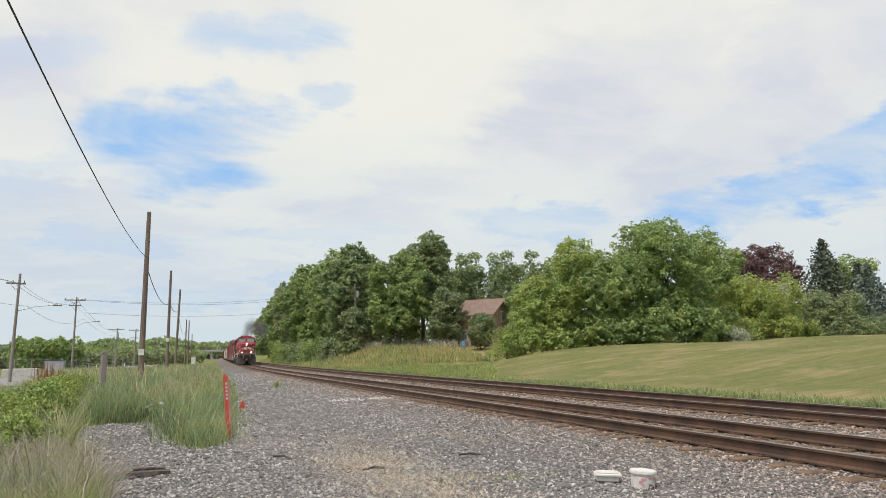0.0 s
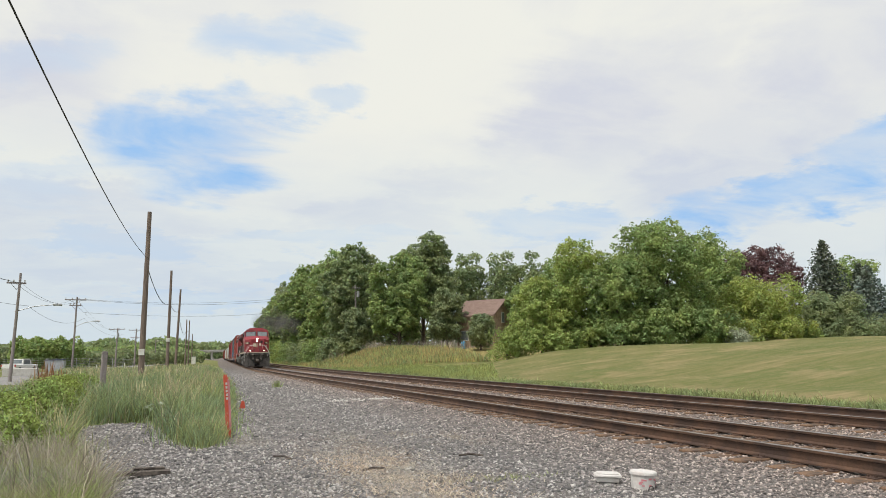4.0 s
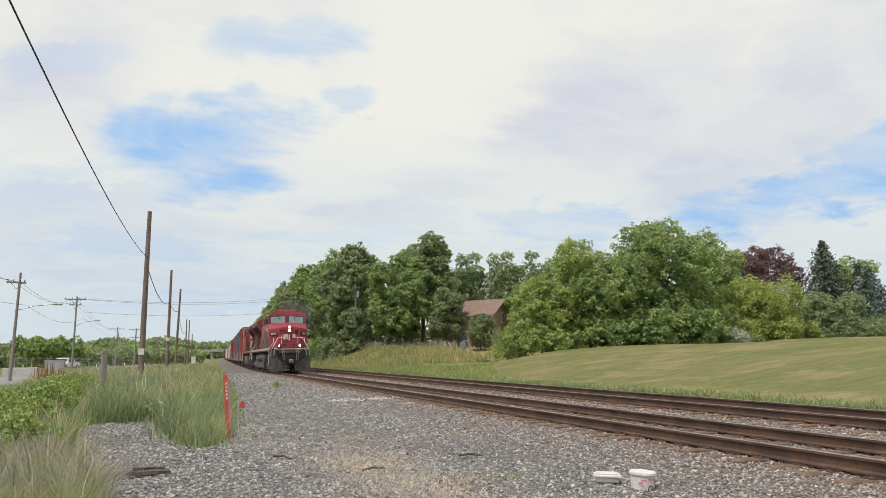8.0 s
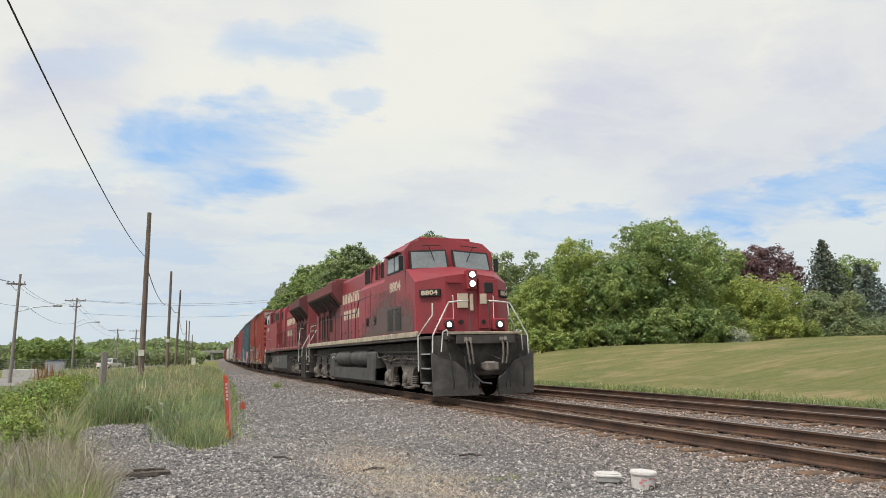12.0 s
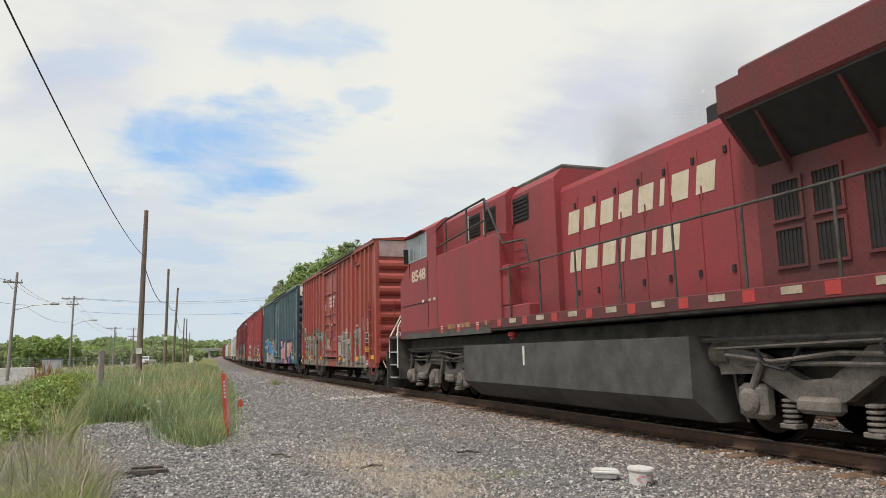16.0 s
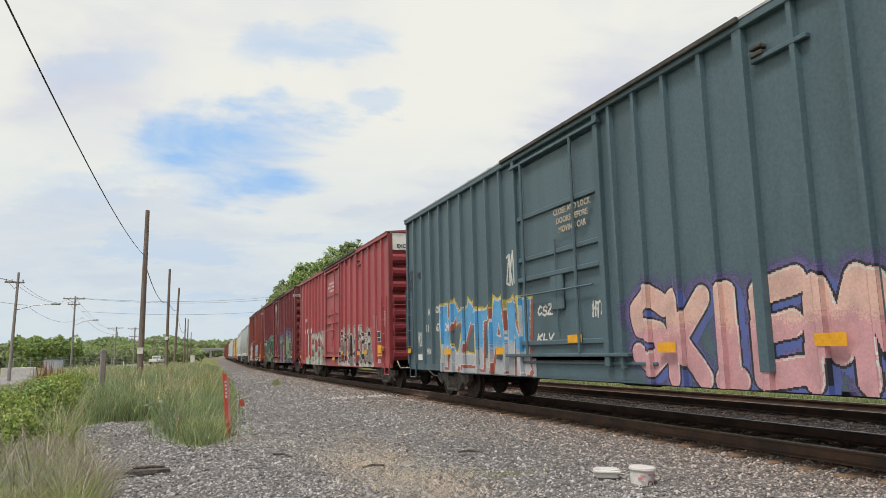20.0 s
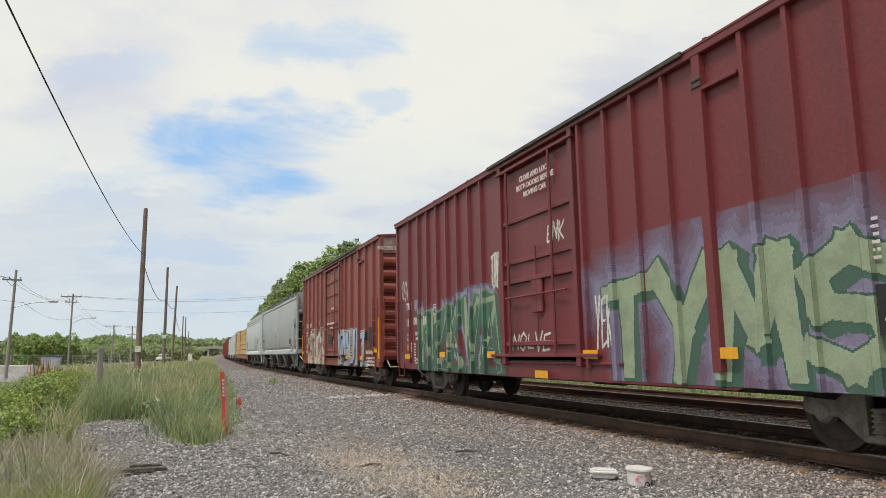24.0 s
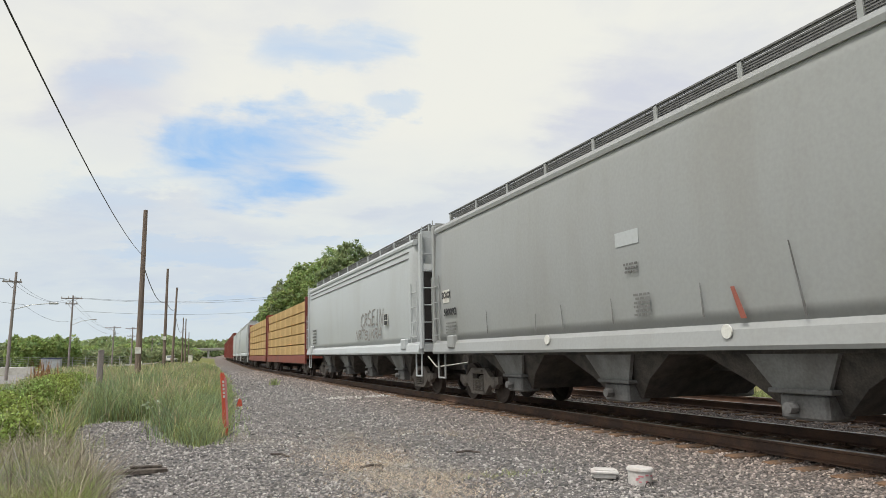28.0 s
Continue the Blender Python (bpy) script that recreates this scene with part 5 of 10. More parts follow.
piece(car, dep, (-6.3, -1.4, 0.70, 2.2), "DRAZL", ["khaki", "khaki", "black", "chalk", "chalk", "umber", "khaki"], 21, 0.135, 0.07, head=0.3, soft=0.03, ragged=0.04, line=0.02, drop=0.08, foot=0.14, wild="NZVLA")
piece(car, dep, (0.9, 7.1, 0.70, 2.55), "KEMTS", ["khaki", "drab", "black", "mint", "chalk", "umber", "khaki"], 22, 0.16, 0.05, wild="NELKV", soft=0.06, ragged=0.06, line=0.022, drop=0.09, foot=0.2, head=0.45)
tag(car, dep, (-1.35, -0.5, 1.75, 2.2), "SKRA", "magenta", 5, 0.03)
tag(car, dep, (0.1, 1.0, 1.4, 1.9), "NZE", "white", 6)
tag(car, dep, (-3.3, -2.9, 2.0, 2.3), "S", "white", 61, 0.03)
tag(car, dep, (-5.1, -4.6, 2.0, 2.35), "DK", "white", 62, 0.03)
common_writing(car, -wide - 0.01, 15.6, 1, (-0.45, 3.69), P_stencil)
for k, w in enumerate(("SECURITY", "DEVICE", "ONLY")):
    side_text(w, 0.085, -wide - 0.01, 1.08, 3.45 - 0.09 * k, P_stencil, car)
side_text("OPEN", 0.08, -wide - 0.02, 0.08, 2.5, P_stencil, car)
side_text("CLOSE", 0.08, -wide - 0.02, -0.4, 2.5, P_stencil, car)
side_text("TR", 0.26, -wide - 0.004, 6.68, 2.52, P_stencil, car)
side_text("40", 0.26, -wide - 0.004, 6.68, 2.03, P_stencil, car)
side_text("54", 0.26, -wide - 0.004, 5.98, 2.04, P_stencil, car)
side_text("83", 0.26, -wide - 0.004, 5.2, 2.05, P_stencil, car)
side_text("WORK", 0.13, -wide - 0.02, 7.2, 2.83, P_stencil, car)
side_text("SAFELY", 0.13, -wide - 0.02, 7.2, 2.69, P_stencil, car)
side_text("LD LMT", 0.09, -wide + 0.06, 6.75, 1.73, P_stencil, car)
side_text("LT WT", 0.09, -wide + 0.06, 6.75, 1.6, P_stencil, car)
stencil_lines(car, -wide + 0.07, 5.75, 6.15, 1.76, 2, 0.08, 34)
part("warning_plate", Mesh().box(-wide + 0.06, -wide + 0.066, 6.6, 6.95, 1.3, 1.44), P_yellow, car)
stencils(car, -wide + 0.05, -6.3, 31, 2.5)
stencil_lines(car, -wide + 0.05, -6.72, -6.45, 2.46, 5, 0.04, 33, gap=2.1)
stencil_lines(car, -wide + 0.05, -6.98, -6.86, 2.46, 5, 0.04, 37, gap=2.1)
plates(car, -wide - 0.002, -6.68, 1.78)
part("warning_plate", Mesh().box(-wide - 0.008, -wide - 0.002, -6.9, -6.42, 1.26, 1.46), P_yellow, car)
side_text("THIS CAR", 0.07, -wide - 0.011, -6.66, 1.41, P_black, car)
side_text("EXCEEDS", 0.07, -wide - 0.011, -6.66, 1.32, P_black, car)
side_text("LIFT AND", 0.08, -wide - 0.004, -6.65, 0.93, P_stencil, car)
side_text("JACK HERE", 0.08, -wide - 0.004, -6.65, 0.84, P_stencil, car)
part("name_board", Mesh().box(0.72, 1.38, -7.86, -7.85, 4.72, 4.9), P_white, car)
side_text("TR 405483", 0.14, 1.05, -7.87, 4.81, P_black, car, turn=FRONT)
stencil_lines(car, -8.0, 0.35, 1.0, 3.75, 3, 0.05, 35, face="y")
stencil_lines(car, -8.0, 0.45, 1.0, 3.2, 3, 0.05, 36, face="y")
CARS.append((car, 179.4, 0))

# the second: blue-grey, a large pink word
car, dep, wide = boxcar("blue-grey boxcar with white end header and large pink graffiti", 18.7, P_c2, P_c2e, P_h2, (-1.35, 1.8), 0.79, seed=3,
                        reflect=[(-9.05, -8.65, 1.26), (-5.75, -5.35, 1.26), (-3.05, -2.65, 1.21), (-0.62, -0.15, 1.39), (2.5, 2.9, 1.2), (5.6, 6.1, 1.21), (8.95, 9.25, 1.26)],
                        heavy=(4,), fore=(-1.74, -2.4, -3.12, -3.9, -4.62, -5.42, -6.1, -6.7, -7.45, -8.2), aft=(2.52, 3.28, 4.06, 4.86, 5.64, 6.4, 7.12, 7.86, 8.6))
piece(car, dep, (-7.2, -1.6, 0.68, 2.5), "SKIEMV", ["rose", "peach", "black", "violet", "white", "blue"], 23, 0.165, 0.09, soft=0.2, ragged=0.12, head=0.58, line=0.03, drop=0.1, pad=0.4, split=0.45, block=False)
piece(car, dep, (1.2, 6.6, 0.70, 2.6), "KZTAN", ["silver", "sky", "white", "mustard", "white", "rust", "silver"], 24, 0.165, 0.075, soft=0.03, ragged=0.03, line=0.018, drop=0.1, foot=0.22, head=0.42, split=0.32, shine=0.02)
tag(car, dep, (1.9, 2.45, 2.55, 3.3), "ZKV", "white", 7, 0.03)
tag(car, dep, (0.4, 1.1, 1.8, 2.1), "CSZ", "white", 8)
tag(car, dep, (0.4, 1.15, 1.33, 1.55), "KLV", "white", 9)
tag(car, dep, (-1.3, -0.85, 1.7, 2.05), "HTI", "white", 65)
tag(car, dep, (-7.5, -6.75, 1.0, 1.45), "DXY", "white", 10, 0.02)
tag(car, dep, (-8.9, -8.55, 3.05, 3.55), "O", "silver", 66, 0.016)
tag(car, dep, (8.75, 9.25, 2.95, 3.75), "SEK", "black", 67, 0.018)
tag(car, dep, (7.85, 8.45, 3.25, 3.55), "MVRE", "black", 68, 0.016)
tag(car, dep, (7.9, 8.5, 1.3, 1.8), "VOLK", "white", 69, 0.018)
tag(car, dep, (7.2, 7.75, 1.1, 1.35), "NOVO", "white", 70, 0.014)
common_writing(car, -wide - 0.01, 18.7, 2, (-0.48, 3.69), P_cream)
side_text("A", 0.26, -wide - 0.004, 7.25, 2.29, P_stencil, car)
side_text("OK", 0.26, -wide - 0.004, 6.52, 2.31, P_stencil, car)
side_text("11", 0.28, -wide - 0.004, 7.4, 1.84, P_stencil, car)
side_text("67", 0.28, -wide - 0.004, 6.55, 1.84, P_stencil, car)
side_text("24", 0.28, -wide - 0.004, 5.88, 1.83, P_stencil, car)
part("notice", Mesh().box(-wide + 0.05, -wide + 0.066, 8.06, 8.42, 0.99, 1.15), P_white, car)
plates(car, -wide - 0.002, -7.96, 1.56)
part("notice", Mesh().box(-wide - 0.008, -wide - 0.002, -8.25, -7.8, 0.95, 1.15), P_white, car)
part("notice", Mesh().box(-wide - 0.008, -wide - 0.002, -8.2, -7.85, 1.95, 2.15), can("navy", None), car)
stencils(car, -wide + 0.05, -8.1, 41, 2.6)
part("rust_patch", Mesh().box(-wide - 0.004, -wide + 0.0, -8.5, -8.1, 2.35, 2.45).box(-wide + 0.055, -wide + 0.07, -6.6, -6.4, 1.7, 2.0).box(-wide + 0.055, -wide + 0.07, -6.9, -6.7, 1.55, 1.75), can("rust", None), car)
side_text("EXCESS HEIGHT CAR", 0.16, -0.55, -9.37, 4.75, P_black, car, turn=FRONT)
side_text("AOK 116724", 0.2, 1.0, -9.53, 4.3, P_stencil, car, turn=FRONT)
CARS.append((car, 198.25, 0))

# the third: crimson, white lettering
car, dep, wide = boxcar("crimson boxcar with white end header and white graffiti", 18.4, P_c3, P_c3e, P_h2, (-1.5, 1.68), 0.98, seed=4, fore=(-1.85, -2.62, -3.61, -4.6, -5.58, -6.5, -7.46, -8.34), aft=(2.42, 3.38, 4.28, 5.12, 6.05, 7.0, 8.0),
                        reflect=[(-8.6, -8.15, 1.36), (-6.3, -5.9, 1.25), (-5.3, -4.85, 1.22), (-3.3, -3.0, 1.24), (-2.25, -1.95, 1.25), (-0.6, -0.1, 1.0), (2.2, 2.5, 1.1), (5.8, 6.2, 1.1), (8.6, 8.9, 1.1)], heavy=(3,))
piece(car, dep, (-7.0, -1.3, 0.72, 2.4), "AOAOA", ["grey", "ash", "black", "chalk", "white", "black", "chalk"], 25, 0.13, 0.1, soft=0.03, ragged=0.03, line=0.045, drop=0.0, foot=0.1, wild="OSAOV", block=False, head=0.3)
piece(car, dep, (1.75, 7.0, 0.70, 2.35), "LECSA", ["mint", "chalk", "grey", "chalk", "white", "ash", "chalk"], 26, 0.11, 0.05, soft=0.14, ragged=0.12, line=0.02, drop=0.04, foot=0.22)
tag(car, dep, (1.7, 2.3, 1.9, 2.9), "ZES", "white", 11, 0.025)
tag(car, dep, (-2.6, -2.1, 1.8, 2.3), "SS", "white", 12)
tag(car, dep, (-5.0, -4.4, 2.0, 2.35), "ONE", "white", 13)
common_writing(car, -wide - 0.01, 18.9, 3, (0.04, 4.37), P_stencil)
part("warning_plate", Mesh().box(-wide - 0.008, -wide - 0.002, -8.35, -7.83, 1.2, 1.48).box(-wide - 0.008, -wide - 0.002, -8.4, -7.78, 1.1, 1.16), P_yellow, car)
side_text("B231", 0.17, -wide - 0.004, -8.07, 0.93, P_stencil, car)
side_text("NOKL", 0.24, -wide - 0.004, 6.9, 3.0, P_stencil, car)
stencil_lines(car, -wide + 0.05, 5.4, 7.6, 2.55, 1, 0.24, 45)
plates(car, -wide - 0.002, -8.05, 1.77)
stencils(car, -wide + 0.05, -7.6, 51, 2.5)
stencils(car, -wide + 0.05, -8.7, 53, 2.6)
stencil_lines(car, -wide + 0.05, -6.5, -5.8, 1.95, 5, 0.05, 55)
side_text("EXCESS HEIGHT CAR", 0.17, -0.48, -9.22, 4.74, P_black, car, turn=FRONT)
side_text("NOKL", 0.24, 1.05, -9.22, 4.72, P_black, car, turn=FRONT)
stencil_lines(car, -9.39, 0.0, 0.75, 4.28, 6, 0.05, 57, face="y")
stencil_lines(car, -9.39, 0.1, 0.8, 3.62, 4, 0.05, 58, face="y")
CARS.append((car, 218.8, 0))

# the fourth: dark maroon, green lettering on lilac
car, dep, wide = boxcar("dark maroon boxcar with green graffiti on lilac haze", 18.4, P_c4, P_c4e, P_c4, (-1.6, 1.36), 0.77, seed=2, fore=(-1.85, -2.65, -3.4, -4.17, -4.92, -5.7, -6.4, -7.12, -7.82, -8.5), aft=(2.45, 3.2, 3.97, 4.72, 5.45, 6.24, 7.0, 7.9),
                        reflect=[(-8.42, -7.95, 1.08), (-5.3, -4.85, 1.14), (-2.2, -1.75, 1.13), (-0.5, 0.0, 0.76), (1.8, 2.22, 1.13), (4.85, 5.25, 1.13), (7.78, 8.24, 1.08)], heavy=(4,))
piece(car, dep, (-8.1, -1.7, 0.72, 2.95), "TYMS", ["sage", "sage", "forest", "lilac", "mint", "pine"], 27, 0.175, 0.32, head=0.8, soft=0.55, ragged=0.05, line=0.035, drop=0.15, pad=0.62, shine=0.02)
piece(car, dep, (1.45, 7.3, 0.70, 2.75), "NZKVA", ["pine", "green", "sage", "lilac", "sage", "forest", "forest"], 28, 0.155, 0.12, wild="NVAKZ", head=0.45, soft=0.14, ragged=0.12, line=0.018, drop=0.16, foot=0.1)
tag(car, dep, (-9.1, -8.75, 2.6, 3.7), "KES", "white", 14, 0.02)
tag(car, dep, (-8.5, -8.1, 2.55, 3.0), "KJ", "white", 141, 0.02)
tag(car, dep, (-2.6, -2.0, 1.2, 2.1), "YEK", "white", 15)
tag(car, dep, (-1.25, -0.5, 3.15, 3.6), "ENK", "white", 16)
tag(car, dep, (1.6, 2.1, 2.55, 3.35), "TAV", "white", 17, 0.03)
tag(car, dep, (-0.6, 1.1, 1.15, 1.6), "NOLVE", "white", 18)
tag(car, dep, (8.05, 8.75, 2.7, 3.4), "OSV", "white", 19, 0.018)
common_writing(car, -wide - 0.01, 18.4, 4, (-0.25, 4.63), P_stencil)
part("faded_patch", Mesh().box(-wide + 0.068, -wide + 0.072, 7.78, 8.2, 2.38, 2.68), can("rust", None), car, "pale repainted patch")
part("faded_patch", Mesh().box(-wide + 0.06, -wide + 0.066, 7.08, 7.5, 2.4, 2.7), can("lilac", None), car, "pale repainted patch")
side_text("TR", 0.28, -wide - 0.004, 7.93, 2.53, P_stencil, car)
side_text("11", 0.3, -wide - 0.004, 7.95, 2.05, P_stencil, car)
side_text("00", 0.3, -wide - 0.004, 7.25, 2.07, P_stencil, car)
side_text("38", 0.32, -wide - 0.006, 6.42, 2.06, P_stencil, car)
side_text("LD LMT", 0.11, -wide + 0.06, 8.05, 1.71, P_stencil, car)
side_text("LT WT", 0.11, -wide + 0.06, 8.05, 1.57, P_stencil, car)
side_text("205700", 0.12, -wide + 0.06, 7.27, 1.72, P_stencil, car)
side_text("80300", 0.12, -wide + 0.06, 7.27, 1.58, P_stencil, car)
side_text("LIFT AND", 0.08, -wide + 0.05, 7.28, 0.99, P_stencil, car)
side_text("JACK HERE", 0.08, -wide + 0.05, 7.28, 0.9, P_stencil, car)
part("plate_frame", Mesh().box(-wide + 0.06, -wide + 0.066, 5.5, 5.85, 2.2, 2.225).box(-wide + 0.06, -wide + 0.066, 5.5, 5.85, 2.45, 2.475).box(-wide + 0.06, -wide + 0.066, 5.5, 5.52, 2.225, 2.45).box(-wide + 0.06, -wide + 0.066, 5.83, 5.85, 2.225, 2.45), P_stencil, car)
side_text("PLATE", 0.07, -wide + 0.06, 5.68, 2.38, P_stencil, car)
side_text("F", 0.1, -wide + 0.06, 5.68, 2.29, P_stencil, car)
part("warning_plate", Mesh().box(-wide + 0.055, -wide + 0.062, 7.78, 8.2, 1.25, 1.43), P_yellow, car)
stencils(car, -wide + 0.05, 7.4, 61, 1.45)
plates(car, -wide - 0.002, -8.19, 1.79)
part("warning_plate", Mesh().box(-wide - 0.008, -wide - 0.002, -8.42, -7.95, 1.25, 1.45), P_yellow, car)
part("data_plate", Mesh().box(-wide - 0.006, -wide, -7.6, -7.2, 1.3, 1.8), P_black, car)
side_text("2916", 0.13, -wide - 0.009, -7.4, 1.42, P_stencil, car)
stencils(car, -wide + 0.05, -7.6, 63, 2.45)
stencil_lines(car, -wide + 0.05, -8.5, -7.9, 2.55, 5, 0.07, 65)
side_text("EXCESS HEIGHT CAR", 0.2, -0.75, -9.22, 4.72, P_stencil, car, turn=FRONT)
side_text("TR 110038", 0.22, 0.95, -9.22, 4.66, P_stencil, car, turn=FRONT)
side_text("36 INCH WHEELS", 0.11, 0.45, -9.38, 4.05, P_stencil, car, turn=FRONT)
stencil_lines(car, -9.38, 0.2, 0.9, 3.62, 2, 0.06, 66, face="y")
stencil_lines(car, -9.38, 0.2, 1.0, 3.15, 3, 0.05, 67, face="y")
CARS.append((car, 239.1, 0))

# the fifth: brown, wide panels, pale lettering
car, dep, wide = boxcar("brown boxcar with pale ice-blue and white graffiti", 15.8, P_c5, P_c5e, P_h5, (-1.5, 1.6), 1.15, seed=6, fore=(-1.82, -2.54, -3.62, -4.86, -5.95, -7.04), aft=(2.62, 3.68, 4.82, 5.96, 7.09), ribs=(2.53, 3.05, 3.78, 4.37, 1.34),
                        reflect=[(-7.65, -7.2, 1.28), (-5.6, -5.2, 1.02), (-3.25, -2.82, 1.04), (2.6, 3.1, 1.03), (5.1, 5.5, 1.02), (7.33, 7.7, 1.25)], heavy=(3,))
piece(car, dep, (-6.1, -1.0, 0.70, 2.2), "VAUIT", ["silver", "ice", "black", "chalk", "white", "black", "silver"], 29, 0.14, 0.09, head=0.2, line=0.03, drop=0.16, foot=0.13, pad=0.3, soft=0.02, ragged=0.02, shine=0.025)
piece(car, dep, (1.6, 6.15, 0.70, 2.45), "SHOK", ["ash", "khaki", "chalk", "chalk", "white", "rust", "chalk"], 30, 0.15, 0.05, wild="ZVOV", line=0.02, drop=0.05, foot=0.26, head=0.3, soft=0.1, ragged=0.06)
tag(car, dep, (6.35, 6.95, 1.42, 1.7), "NIME", "white", 20, 0.016)
part("stripe", Mesh().box(-wide + 0.055, -wide + 0.066, 6.15, 7.0, 1.25, 1.36), P_cream, car)
part("corner_guard", Mesh().box(-wide - 0.008, -wide + 0.02, 7.74, 7.89, 1.0, 2.2), P_yellow, car, "orange-yellow corner strip")
part("plate_frame", Mesh().box(-wide + 0.06, -wide + 0.066, 2.95, 3.27, 2.5, 2.525).box(-wide + 0.06, -wide + 0.066, 2.95, 3.27, 2.76, 2.785).box(-wide + 0.06, -wide + 0.066, 2.95, 2.97, 2.525, 2.76).box(-wide + 0.06, -wide + 0.066, 3.25, 3.27, 2.525, 2.76), P_stencil, car)
side_text("F", 0.12, -wide + 0.06, 3.11, 2.6, P_stencil, car)
side_text("UCRY", 0.32, -wide + 0.06, 6.5, 2.62, P_stencil, car)
side_text("86131", 0.28, -wide + 0.06, 5.33, 2.62, P_stencil, car, width=0.82)
side_text("213200", 0.13, -wide + 0.06, 5.5, 2.3, P_stencil, car)
side_text("72800", 0.13, -wide + 0.06, 5.5, 2.14, P_stencil, car)
side_text("LD LMT", 0.11, -wide + 0.06, 6.7, 2.28, P_stencil, car)
side_text("LT WT", 0.11, -wide + 0.06, 6.7, 2.13, P_stencil, car)
side_text("OPEN  CLOSE", 0.11, -wide - 0.02, 0.0, 2.3, P_stencil, car)
side_text("SEAL", 0.14, -wide - 0.02, -0.62, 1.69, P_stencil, car)
stencils(car, -wide + 0.05, 6.25, 71, 1.95)
stencil_lines(car, -wide - 0.01, -0.8, 1.0, 2.55, 1, 0.09, 73)
stencil_lines(car, -wide - 0.01, -0.6, 0.1, 3.2, 1, 0.07, 74)
part("data_plate", Mesh().box(-wide - 0.006, -wide, -7.1, -6.5, 1.35, 2.1), P_black, car)
part("data_plate", Mesh().box(-wide - 0.006, -wide, 0.05, 0.75, 1.6, 2.05), P_black, car)
part("corner_guard", Mesh().box(-wide - 0.008, -wide + 0.02, -7.88, -7.72, 1.0, 2.4), P_yellow, car, "orange-yellow corner strip")
part("stripe", Mesh().box(-wide - 0.006, -wide, -7.1, -6.1, 1.16, 1.28), P_cream, car)
stencil_lines(car, -wide + 0.02, -7.2, -6.1, 1.05, 3, 0.07, 75)
side_text("EXCESS HEIGHT CAR", 0.17, -0.85, -7.94, 4.78, P_stencil, car, turn=FRONT)
side_text("UCRY 86131", 0.2, 0.85, -7.94, 4.72, P_stencil, car, turn=FRONT)
stencil_lines(car, -8.1, 0.0, 0.9, 4.05, 1, 0.07, 76, face="y")
stencil_lines(car, -8.1, 0.3, 0.6, 3.6, 1, 0.07, 77, face="y")
CARS.append((car, 258.2, 0))


# ---- covered hoppers ----
P_hop = material("hopper_grey", (0.327, 0.338, 0.338), 0.40, 0, 0.08, 0.8, 18, 0.02, 0.002, second=(0.300, 0.304, 0.296), amount=0.35, spec=0.7, streak=4.0)
P_hop2 = material("hopper_pale_grey", (0.477, 0.504, 0.517), 0.40, 0, 0.08, 0.8, 18, 0.02, 0.002, second=(0.441, 0.459, 0.464), amount=0.35, spec=0.7, streak=4.0)
# Hopper grey darkened for shade on slopes and gates; also marks and lettering.
P_hopdark = material("hopper_shade_and_marks", (0.15, 0.15, 0.15), 0.7, 0, 0.3, 2, 30, 0.1, 0.004, second=(0.09, 0.085, 0.08))

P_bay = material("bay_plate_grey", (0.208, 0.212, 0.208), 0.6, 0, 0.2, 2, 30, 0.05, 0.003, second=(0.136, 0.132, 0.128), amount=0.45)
P_mesh = material("grating_steel", (0.20, 0.20, 0.20), 0.6, 0.2, 0.2, 3, 40, 0.1, 0.003)


